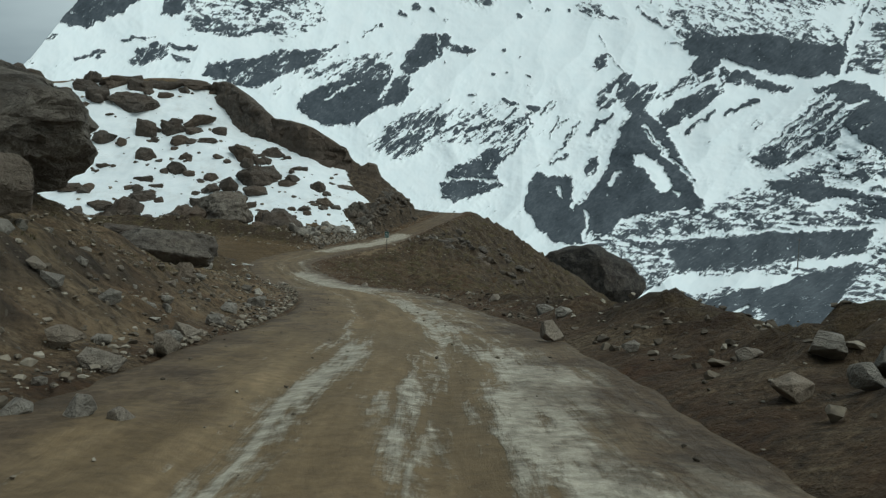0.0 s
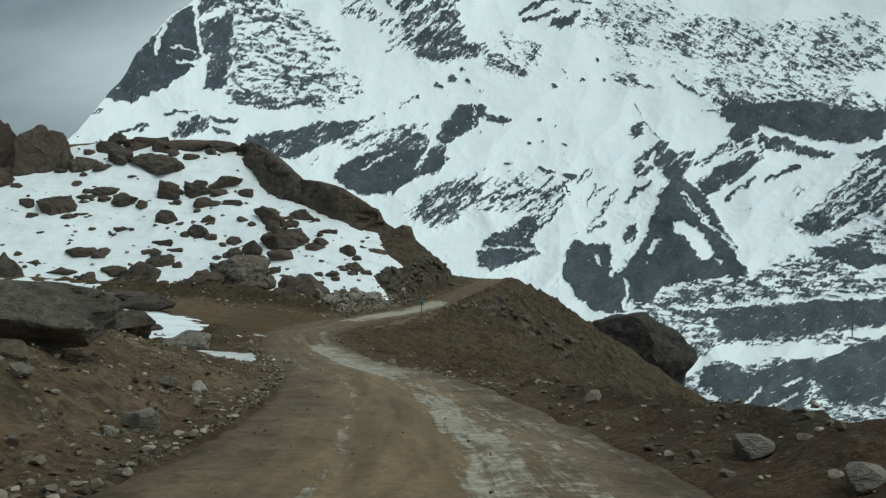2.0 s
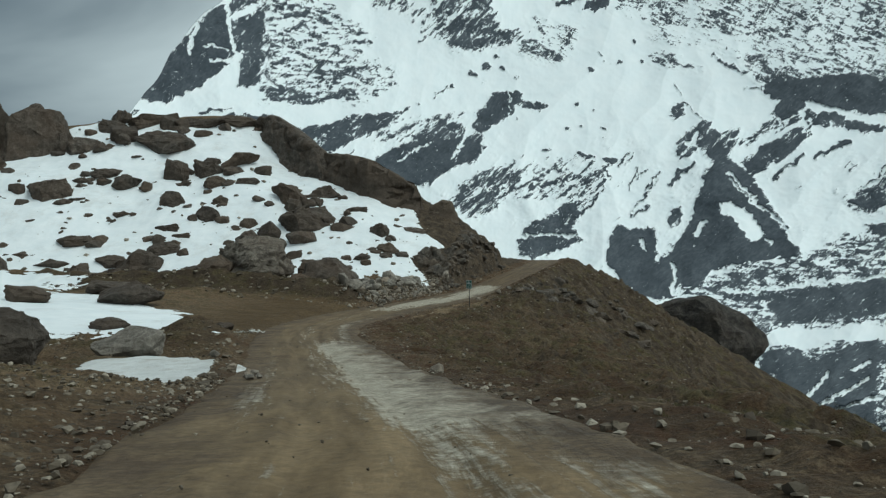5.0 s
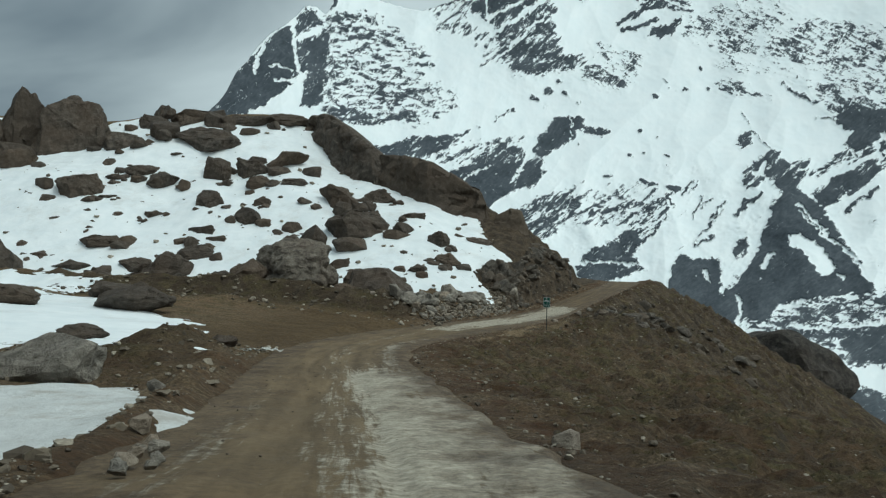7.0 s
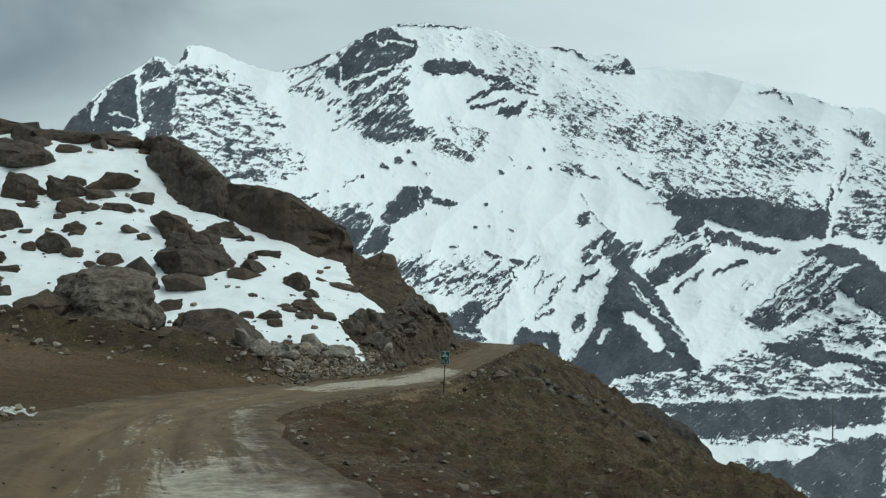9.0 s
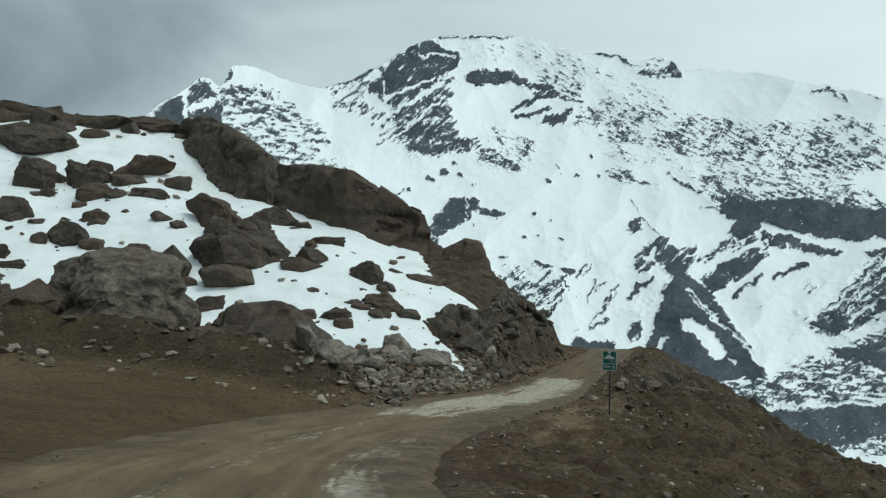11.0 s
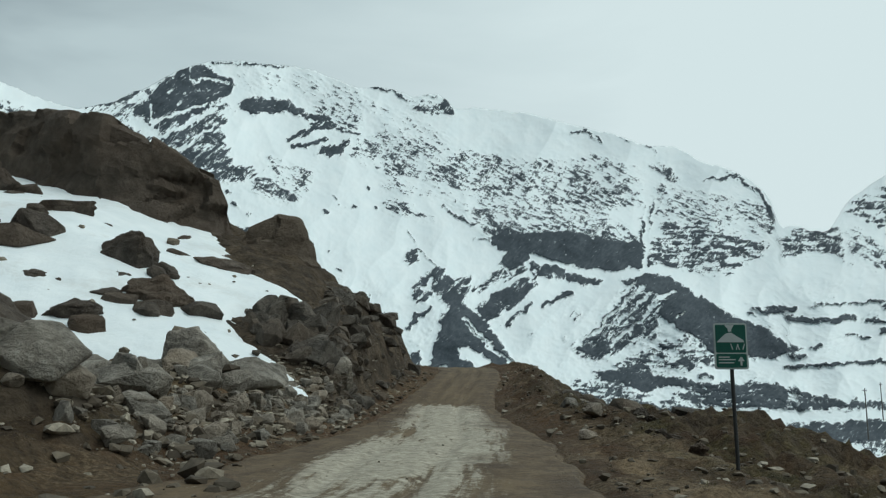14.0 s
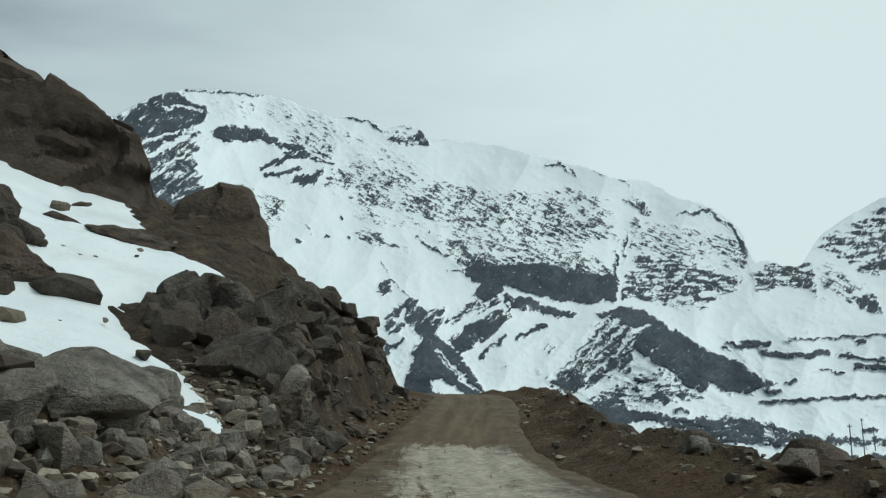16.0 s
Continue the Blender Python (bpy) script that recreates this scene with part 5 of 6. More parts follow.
def hill_snow(x, y):
    edge_r = SNOW_EDGE(y)
    inside = np.minimum((edge_r - x) * 0.5, (y - HILL_FOOT(x) - 5.5 + 6.5 * smooth(-24, -16, x) + 4.0 * smooth(-45, -60, x)) * 0.35)
    inside = np.minimum(inside, (RIDGE_Y(x) - 3.5 - y) * 0.25)
    inside = np.minimum(inside, (y - 152.0 + 1.5 * smooth(-24, -34, x)) * 0.5)
    far_in = smooth(-18, -30, x)
    return np.clip(inside, -1.2, 3) + (0.25 + 0.65 * far_in) * fbm(x * 0.11, y * 0.11, 4) + 0.15 * far_in + 0.12 * fbm(x * 0.6, y * 0.6, 3)


snow_sheet("snow_field", -150, -8, 140, 212, 0.5, hill_snow, 0.42, "white snow field with melted hollows on the hillside")


def patch(cx, cy, rx, ry, turn=0.0):
    c, s = math.cos(radians(turn)), math.sin(radians(turn))

    def keep(x, y):
        u, v = (x - cx) * c + (y - cy) * s, -(x - cx) * s + (y - cy) * c
        return 1.3 * (1 - np.hypot(u / rx, v / ry)) + 0.42 * fbm(x * 0.22, y * 0.22, 2) + 0.10 * fbm(x * 0.9, y * 0.9, 3)
    return keep


snow_sheet("snow_patch", -32, -10, 62, 88, 0.3, patch(-18.0, 69.2, 3.3, 6.4, 30), 0.36, "old dirty white snow patch melting beside the dirt road", OLD_SNOW)
snow_sheet("snow_patch", -82, -20, 78, 146, 0.6, patch(-46.5, 108, 27, 11, -47), 0.3, "long white snow patch among brown rocks")
snow_sheet("snow_patch", -95, -55, 105, 150, 0.7, patch(-75, 131, 20, 15, 0), 0.3, "broad white snow patch below the boulder slope")
snow_sheet("snow_patch", -34, -20, 134, 146, 0.25, patch(-27.0, 141.5, 2.6, 0.8, -10), 0.2, "thin white snow strip behind the earth ridge")


# ---- boulders on the snowy hill ----
BOULDERS = [hull_rock("boulder", 100 + i, BROWN_ROCK, points=13 + 3 * (i % 4), square=0.15 + 0.2 * (i % 3), detail=3, rough=0.055, taper=0.3 * (i % 2), strata=0.016 * (i % 3)) for i in range(9)]
BITS = [hull_rock("boulder", 140 + i, BROWN_ROCK, points=16 + 3 * (i % 3), square=0.15 + 0.15 * (i % 3), detail=1, rough=0.03) for i in range(9)]
SLOPE_LABEL = "dark brown weathered boulder standing out of the snow"


def hill_rocks(rows, group, label=SLOPE_LABEL, wider=1.08):
    for i, (x, y, w, h) in enumerate(rows):
        rnd = random.Random(int(x * 7 + y * 13))
        z = 0.6 * ground_at(x, y) + 0.4 * ground_at(x, y + 0.3 * w)
        ob = place_rock(BOULDERS[rnd.randrange(9)], x, y + 0.3 * w, w * wider, h * 0.92, w * rnd.uniform(0.7, 1.0), rnd.uniform(-35, 35) + 180 * rnd.randrange(2), 0.4, z=z, tip=rnd.uniform(-13, 13))
        tagged(ob, label, "boulder", group)
        # broken pieces lie round the foot of most boulders
        for _ in range(rnd.randrange(2, 6) if w > 2.4 else rnd.randrange(2)):
            a, v = rnd.uniform(-0.6, 3.8), w * rnd.uniform(0.16, 0.42)
            bit = place_rock(BITS[rnd.randrange(9)], x + 0.72 * w * math.cos(a), y + 0.3 * w - 0.6 * w * abs(math.sin(a)), v * 1.4, v * rnd.uniform(0.45, 0.8), v, rnd.uniform(0, 360), 0.3, tip=rnd.uniform(-14, 14))
            tagged(bit, "small dark brown rock broken off a boulder", "boulder", "small boulders on the snow field")


hill_rocks([(-94.5, 185.7, 13.0, 12.5), (-103.2, 186.3, 8, 12.0), (-84, 188, 7, 3.5), (-82.5, 195.8, 6.0, 3.0), (-75.6, 198.9, 9.0, 3.0), (-69.9, 189.9, 10.9, 4.1), (-66, 200, 9, 2.8), (-60, 203, 8, 2.2),
            (-58.2, 182.4, 5.4, 3.8), (-53.3, 185.7, 7.5, 3.9), (-63.6, 180.0, 4.8, 4.8), (-98, 178, 7, 4), (-108, 183, 8, 8)],
           "boulders along the ridge", "brown weathered rock outcrop on the hill's crest")
hill_rocks([(-81.6, 170.2, 6.9, 4.2), (-78.7, 176.9, 3.5, 1.6), (-75.6, 179.7, 5.1, 2.0), (-70.5, 176.5, 5.3, 2.6), (-59.4, 170.2, 4.1, 2.9), (-55.0, 177.7, 4.3, 2.5), (-52.3, 172.0, 3.0, 1.8),
            (-49.9, 178.5, 4.3, 1.2), (-41.2, 173.1, 6.8, 3.8), (-35.5, 177.1, 4.5, 2.7), (-36.1, 164.6, 8.7, 4.4), (-52.2, 167.6, 4.6, 2.6), (-57.3, 163.1, 4.4, 1.8), (-70.8, 159.8, 5.7, 1.8),
            (-67.0, 168.0, 2.9, 1.2), (-56.3, 157.3, 6.1, 2.6), (-28.7, 170.7, 3.4, 1.3), (-30.1, 167.7, 2.2, 1.1), (-38.6, 161.0, 2.4, 1.3)], "boulders on the snow field")
hill_rocks([(-57.2, 152.1, 6.6, 4.3), (-62.4, 154.2, 5.2, 2.3), (-70.9, 153.9, 5.0, 1.6), (-65.9, 151.6, 4.8, 2.0), (-59.5, 150.3, 4.2, 2.2), (-48.8, 150.1, 4.2, 1.7), (-46.4, 152.0, 4.2, 2.7),
            (-43.9, 160.9, 4.0, 2.4), (-45.0, 165.8, 3.1, 2.0), (-44.5, 155.9, 3.6, 2.3), (-29.4, 154.2, 3.5, 2.0), (-24.2, 164.8, 3.2, 2.4), (-25.7, 157.2, 3.0, 1.3), (-22.1, 160.4, 3.6, 1.8),
            (-79.5, 150.1, 7.2, 5.8), (-40.9, 149.7, 4.3, 1.4), (-35.3, 156.0, 2.5, 1.8), (-22.2, 175.2, 2.0, 1.1), (-19.5, 169.5, 3.6, 1.3)], "boulders on the snow field")
hill_rocks([(-79.9, 163.8, 2.0, 0.9), (-72.0, 167.0, 2.0, 0.7), (-75.8, 170.8, 2.7, 0.9), (-87.7, 169.1, 1.5, 1.1), (-73.3, 186.5, 2.7, 0.7), (-82.0, 181.3, 2.3, 1.4), (-76.4, 166.5, 1.5, 0.6),
            (-78.9, 171.5, 1.8, 0.8), (-74.1, 163.3, 2.0, 0.7), (-56.0, 168.0, 1.6, 0.8), (-77.1, 156.4, 3.0, 1.0), (-80.9, 158.4, 1.6, 1.1), (-54.3, 161.5, 3.3, 1.2), (-28.2, 161.6, 1.6, 0.6)],
           "small boulders on the snow field", "small brown rock half buried in the snow")

# the two big boulders at the hill's foot
big = rock_mesh("boulder", 211, GREY_ROCK, cuts=5, square=0.1, rough=0.14, level=5, dent=0.08)
tagged(place_rock(big, -36.0, 142.0, 9.8, 6.0, 8, 15, 0.12), "huge grey-brown boulder with lichen at the hill's foot", "boulder", "boulders at the hill's foot")
big2 = rock_mesh("boulder", 214, BROWN_ROCK, cuts=1, square=0.1, rough=0.10, level=4)
tagged(place_rock(big2, -26.5, 142.0, 8.4, 3.9, 6, 10, 0.15), "broad brown boulder with a sloping top", "boulder", "boulders at the hill's foot")
for x, y, w, h in [(-40.5, 139.5, 4.2, 2.6), (-30.0, 139.3, 3.0, 1.5), (-44.5, 142, 4.5, 2.2), (-38.5, 150.5, 3.6, 3.2), (-31, 149.5, 4.0, 3.0), (-50, 113.3, 4.2, 2.0), (-40.6, 115.5, 6.2, 2.3), (-47, 124, 6, 1.6),
                   (-27.0, 73.0, 4.4, 2.6), (-33, 96, 3.0, 1.0), (-22.5, 91, 1.6, 0.5), (-28, 66, 3.0, 1.6), (-36, 82, 5, 2.0), (-15.5, 48.5, 3.2, 1.3)]:
    rnd = random.Random(int(x * 31 + y * 5))
    tagged(place_rock(BOULDERS[rnd.randrange(9)], x, y, w, h, w * 0.8, rnd.uniform(-40, 40), 0.2), "grey-brown boulder lying on rough earth", "boulder", "boulders on the rough ground")

roadside = rock_mesh("boulder", 219, RUBBLE_ROCK, cuts=3, square=0.15, rough=0.10, level=4, dent=0.05)
tagged(place_rock(roadside, -22.0, 76.6, 3.5, 1.45, 2.8, 20, 0.2), "rounded pale grey boulder with lichen beside the snow patch", "boulder", "boulders on the rough ground")

# ---- the long tilted slabs of the ridge ----
def ridge_rock(name, seed, material, crest, face, back, label, lean=0.12, rough=1.0, beds=0.36, group="rock slabs of the ridge"):
    """A long broken rock whose top follows the crest line (x, y, z); it drops by face on the near side and falls away behind."""
    rng = np.random.RandomState(seed)
    pts = np.array(crest, float)
    run = np.concatenate([[0], np.cumsum(np.linalg.norm(np.diff(pts, axis=0), axis=1))])
    n, m = max(40, int(run[-1] / 0.30)), 44
    u = np.linspace(0, run[-1], n)
    line = np.stack([np.interp(u, run, pts[:, k]) for k in range(3)], 1)
    soft = np.ones(5) / 5
    for k in range(3):
        line[2:-2, k] = np.convolve(line[:, k], soft, "valid")
    way = np.gradient(line, axis=0)[:, :2]
    way /= np.linalg.norm(way, axis=1)[:, None]
    front = np.stack([way[:, 1], -way[:, 0]], 1)
    front *= np.where(front[:, 1] > 0, -1, 1)[:, None]
    drop = np.interp(u, run, np.broadcast_to(face, len(pts)))
    blunt = np.clip(np.minimum(u, run[-1] - u) / (0.10 * run[-1]), 0, 1) ** 0.45
    # section: foot of the near face, up it, over the top, down behind
    v = np.linspace(0, 1, m)
    out = np.interp(v, [0, 0.06, 0.50, 0.58, 0.66, 0.76, 1.0], [1.25, 1.0, 0.15, -0.5, -1.8, -3.2, -1.0 * back])
    dip = np.interp(v, [0, 0.06, 0.50, 0.58, 0.66, 0.76, 1.0], [-1.35, -1.05, -0.06, 0.0, -0.03, -0.12, -1.2])
    bm = bmesh.new()
    off = Vector(rng.uniform(-50, 50, 3))
    rows = []
    for i in range(n):
        row = []
        for k in range(m):
            w = out[k] * (1 + lean * drop[i] if out[k] > 0 else 1) * (0.35 + 0.65 * blunt[i])
            z = line[i, 2] + dip[k] * drop[i] - (1 - blunt[i]) * drop[i] * 0.75 * (dip[k] > -0.9)
            p = Vector((line[i, 0] + front[i, 0] * w, line[i, 1] + front[i, 1] * w, z))
            q = Vector((p.x, p.y, p.z * 1.5))
            big_n = noise.noise(q * 0.16 + off)
            chunk = noise.cell(q * 0.30 + Vector((big_n, big_n, 0)) + off) - 0.5
            push = rough * (0.8 * big_n + 0.55 * chunk + 0.32 * noise.fractal(q * 0.45 + off, 0.9, 2.1, 5))
            bed = beds * (abs(((p.z * (0.55 if beds < 0.5 else 1.15) + 0.09 * p.x + 0.8 * big_n) % 1.0) - 0.5) - 0.25)
            step = push + rough * bed
            lift = 0.45 if 0.5 < v[k] < 0.8 else 0.2
            p += Vector((front[i, 0] * step * 0.8, front[i, 1] * step * 0.8, step * lift))
            row.append(bm.verts.new(p))
        rows.append(row)
    for a, b in zip(rows[:-1], rows[1:]):
        for k in range(m - 1):
            bm.faces.new((a[k], a[k + 1], b[k + 1], b[k]))
    for row in (rows[0], rows[-1]):
        bm.faces.new(row if row is rows[0] else row[::-1])
    bmesh.ops.triangulate(bm, faces=[f for f in bm.faces if len(f.verts) > 4])
    bmesh.ops.recalc_face_normals(bm, faces=bm.faces)
    return tagged(new(name, mesh_from(bm, name, material, True, 24)), label, "rock", group)


ridge_rock("rock_slab", 301, BROWN_ROCK, [(-57.0, 206.5, 21.5), (-55.0, 203.5, 24.8), (-52.2, 200.6, 25.2), (-47, 195.0, 22.2), (-42.3, 190.0, 18.8), (-38.0, 186.5, 15.4)], (7.0, 8.5, 8.5, 8.5, 8.0, 6.5), 7, "peaked dark brown rock slab tilted on the ridge", 0.06)
ridge_rock("rock_slab", 305, BROWN_ROCK, [(-41.5, 191.5, 14.2), (-38.3, 188.6, 16.0), (-33.5, 184.5, 15.2), (-28.5, 180.2, 13.6), (-25.6, 178.8, 12.2), (-23.0, 179.0, 10.6), (-20.2, 179.6, 9.2), (-18.8, 180.5, 6.8)], (4.6, 6.4, 7.2, 7.8, 7.0, 5.2, 4.2, 2.6), 8, "massive dark brown rock slab above the snow", 0.05)

# ---- cliff, crag and rubble beside the road ----
BLOCKS = [hull_rock("rock_block", 400 + i, CLIFF_ROCK, points=13 + 2 * (i % 4), square=0.72 + 0.1 * (i % 3), detail=2, rough=0.016, strata=0.008) for i in range(10)]
RUBBLE = [hull_rock("rubble_stone", 430 + i, RUBBLE_ROCK, points=11 + 2 * (i % 4), square=0.35 + 0.2 * (i % 3), detail=2, rough=0.012) for i in range(10)]


def beside(y, out):
    """x at that many metres left of the road's left edge."""
    return float(ROAD_X(y) - ROAD_HALF(y) - out)


ridge_rock("crag", 451, CLIFF_ROCK, [(-18.6, 179.8, 5.6), (-16.4, 178.8, 6.9), (-15.2, 178.4, 6.6), (-13.9, 178.2, 6.3), (-13.2, 178.4, 5.2), (-12.9, 178.6, 3.6)], (3.5, 5.5, 6.0, 6.2, 5.5, 4.5), 4, "tall dark grey-brown crag on top of the roadside cliff", 0.03, 0.75, 0.4, "cliff rocks")
ridge_rock("cliff_outcrop", 452, CLIFF_ROCK, [(-13.6, 178.0, 3.0), (-12.0, 178.3, 2.3), (-10.4, 178.6, 1.1), (-8.8, 178.3, -0.4), (-7.4, 177.8, -1.7), (-6.6, 177.6, -2.3), (-6.2, 177.6, -4.0)], (5.0, 5.0, 4.6, 4.2, 3.6, 3.0, 1.5), 3, "layered grey-brown rock outcrop of the roadside cliff", 0.10, 0.6, 0.7, "cliff rocks")
ridge_rock("cliff_outcrop", 453, CLIFF_ROCK, [(-17.2, 172.0, 1.0), (-15.4, 171.2, 0.6), (-13.4, 171.4, -0.6), (-11.6, 171.8, -1.8), (-10.0, 172.0, -3.2), (-8.9, 172.2, -4.6)], (3.6, 4.2, 4.0, 3.6, 2.6, 1.4), 3, "layered grey-brown rock ledge in the roadside cliff", 0.14, 0.6, 0.7, "cliff rocks")
ridge_rock("cliff_outcrop", 454, CLIFF_ROCK, [(-18.4, 163.6, -2.4), (-17.0, 163.0, -2.0), (-15.4, 163.4, -3.0), (-14.0, 164.0, -4.0), (-12.8, 164.6, -5.4)], (2.4, 3.0, 3.0, 2.6, 1.6), 2.5, "dark broken rock ledge above the snow's edge", 0.14, 0.5, 0.6, "cliff rocks")
rnd = random.Random(52)
for i in range(215):
    y = rnd.uniform(154, 179)
    out = rnd.uniform(1.2, 1.4 + 0.25 * (y - 152))
    w = (0.35 + 1.1 * rnd.random() ** 2.2) * (1.0 if out > 3 else 0.65)
    tagged(place_rock(BLOCKS[rnd.randrange(10)], beside(y, out), y, w * rnd.uniform(1.0, 1.7), w * rnd.uniform(0.35, 0.75), w * rnd.uniform(0.9, 1.3), rnd.gauss(-18, 16), 0.6, name="rock_block", tip=rnd.gauss(4, 7)),
           "angular grey-brown rock block in the roadside cliff", "rock", "blocks of the cliff")
rnd = random.Random(53)
for i in range(60):
    y, x = rnd.uniform(156.0, 165), rnd.uniform(-19.5, -13.5)
    if x < float(SNOW_EDGE(y)) + 0.9:
        continue
    w = rnd.uniform(0.6, 1.6)
    tagged(place_rock(BLOCKS[rnd.randrange(10)], x, y, w * 1.25, w * 0.8, w, rnd.uniform(0, 360), 0.3, name="rock_block", tip=rnd.uniform(-20, 20)),
           "angular grey rock block at the snow's edge", "rock", "blocks at the snow's edge")
rnd = random.Random(54)
for i in range(290):
    y = rnd.uniform(134.5, 158)
    out = abs(rnd.gauss(3.0, 1.9)) + 0.8
    if out > (9.5 if y < 149 else max(1.6, 8.5 - 1.0 * (y - 149))):
        continue
    big_one = rnd.random() < 0.2 and out > 2.8
    w = rnd.uniform(0.8, 1.45) if big_one else rnd.uniform(0.22, 0.62)
    tagged(place_rock(RUBBLE[rnd.randrange(10)], beside(y, out), y, w * rnd.uniform(0.9, 1.35), w * rnd.uniform(0.55, 0.95), w, rnd.uniform(0, 360), 0.22, name="rubble_stone", tip=rnd.uniform(-22, 22)),
           "large angular grey stone in the rubble heap" if big_one else "angular grey stone in the rubble heap", "stone", "stones of the rubble heap")
rnd = random.Random(57)
for i in range(64):
    y = rnd.uniform(140, 178)
    x = float(ROAD_X(y) + ROAD_HALF(y)) + rnd.uniform(4.0, 20)
    w = rnd.uniform(0.7, 1.9) if y > 148 else rnd.uniform(0.4, 0.8)
    tagged(place_rock(BLOCKS[rnd.randrange(10)], x, y, w * 1.4, w * 0.42, w, rnd.gauss(-40, 25), 0.7, name="rock_block", tip=rnd.uniform(-14, 14)),
           "weathered rock block breaking through the earth slope", "rock", "rock blocks of the slope")
for x, y, w in [(-6.4, 141.6, 1.5), (-5.6, 143.2, 1.1), (-7.2, 138.8, 1.3), (-7.0, 139.9, 0.9), (-7.7, 136.6, 1.2), (-8.2, 134.9, 0.9), (-8.3, 133.9, 0.7), (-4.6, 146.0, 1.4), (-3.4, 149.0, 1.2), (-2.2, 152.5, 1.6), (-0.8, 156.5, 1.5), (0.4, 160.0, 1.3)]:
    r4 = random.Random(int(x * 50 + y * 3))
    tagged(place_rock(BOULDERS[r4.randrange(9)], x + 1.1, y, w * 0.45, w * 0.24, w * 0.4, r4.uniform(0, 360), 0.3, name="boulder", tip=r4.uniform(-12, 12)),
           "dark brown boulder on the road's outer lip", "boulder", "boulders of the road's lip")
lichen = hull_rock("boulder", 470, RUBBLE_ROCK, points=20, square=0.4, detail=4, rough=0.025)
for x, y, w, h, tr in [(-17.6, 148.2, 2.6, 1.3, 10), (-19.6, 145.8, 2.2, 1.8, 70), (-20.6, 149.6, 2.2, 1.2, 30), (-23.0, 146.5, 2.2, 1.4, 140), (-13.4, 157.6, 1.8, 1.6, 280)]:
    tagged(place_rock(lichen, x, y, w, h, w * 0.9, tr, 0.18), "big pale-flecked grey boulder in the rubble heap", "boulder", "big boulders of the rubble heap")

# ---- near outcrop and slabs on the uphill bank ----
near = hull_rock("outcrop", 500, GREY_ROCK, points=34, square=0.2, detail=5, rough=0.06, strata=0.02)
tagged(place_rock(near, -10.4, 18.8, 5.0, 2.5, 5.0, 20, 0.3), "big dark weathered rock outcrop in the roadside bank", "rock", "outcrops of the bank")
tagged(place_rock(near, -14.0, 22.0, 6.0, 2.4, 5.0, 120, 0.3), "dark weathered rock outcrop in the roadside bank", "rock", "outcrops of the bank")
flat = hull_rock("flat_boulder", 503, GREY_ROCK, points=22, square=0.6, detail=4, rough=0.03, strata=0.02)
for x, y, w, h, tr in [(-10.3, 30.0, 4.8, 1.15, 12), (-8.0, 26.4, 0.7, 0.4, 40), (-14.0, 37.5, 3.4, 0.6, 40), (-6.8, 22.5, 0.6, 0.35, 60), (-7.1, 31.0, 0.5, 0.25, 0), (-7.4, 14.0, 1.3, 0.9, 30)]:
    tagged(place_rock(flat, x, y, w, h, w * 0.75, tr, 0.25, name="flat_boulder"), "flat-topped grey boulder bedded in the bank", "boulder", "flat boulders of the bank")

# ---- knoll beyond the spur ----
knoll = rock_mesh("knoll", 513, DARK_ROCK, cuts=2, square=0.05, rough=0.11, level=5, dent=0.05)
tagged(place_rock(knoll, 52, 335, 54, 28, 50, 20, 0.3, z=-45), "rounded dark rock knoll above the valley", "knoll")

# ---- loose stones ----
def stone_shapes(count, seed):
    """Small flat-faced stones as plain tables of points and triangles."""
    shapes = []
    for i in range(count):
        r3 = np.random.RandomState(seed + i)
        p = r3.normal(size=(13, 3))
        p = p / np.linalg.norm(p, axis=1)[:, None] * r3.uniform(0.44, 0.52, (13, 1))
        bm = bmesh.new()
        for q in p:
            bm.verts.new(q)
        bmesh.ops.convex_hull(bm, input=bm.verts)
        bmesh.ops.delete(bm, geom=[v for v in bm.verts if not v.link_faces], context="VERTS")
        bmesh.ops.triangulate(bm, faces=bm.faces[:])
        bm.verts.index_update()
        co = np.array([v.co[:] for v in bm.verts])
        co[:, 2] -= co[:, 2].min()
        tri = np.array([[v.index for v in f.verts] for f in bm.faces], np.int32)
        bm.free()
        shapes.append((co, tri))
    return shapes


STONE_SHAPES = stone_shapes(12, 600)


def stones(name, xs, ys, sizes, material, label, seed, zs=None):
    """Many small stones as one object."""
    rng = np.random.RandomState(seed)
    zs = ground_height(xs, ys) if zs is None else zs
    allv, allf, base = [], [], 0
    for x, y, z, size in zip(xs, ys, zs, sizes):
        co, tri = STONE_SHAPES[rng.randint(len(STONE_SHAPES))]
        a = rng.uniform(0, 6.28)
        c, s = math.cos(a), math.sin(a)
        k = size * rng.uniform(0.7, 1.35, 3)
        p = co * k
        p = np.stack([p[:, 0] * c - p[:, 1] * s + x, p[:, 0] * s + p[:, 1] * c + y, p[:, 2] * 0.62 + z - 0.16 * size], 1)
        allv.append(p)
        allf.append(tri + base)
        base += len(co)
    v, fc = np.concatenate(allv), np.concatenate(allf)
    me = bpy.data.meshes.new(name)
    me.vertices.add(len(v))
    me.vertices.foreach_set("co", v.astype(np.float32).ravel())
    me.loops.add(fc.size)
    me.loops.foreach_set("vertex_index", fc.astype(np.int32).ravel())
    me.polygons.add(len(fc))
    me.polygons.foreach_set("loop_start", (np.arange(len(fc)) * 3).astype(np.int32))
    me.polygons.foreach_set("use_smooth", np.zeros(len(fc), bool))
    me.update(calc_edges=True)
    me.materials.append(material)
    return tagged(new(name, me), label, "stones", kind="stuff")


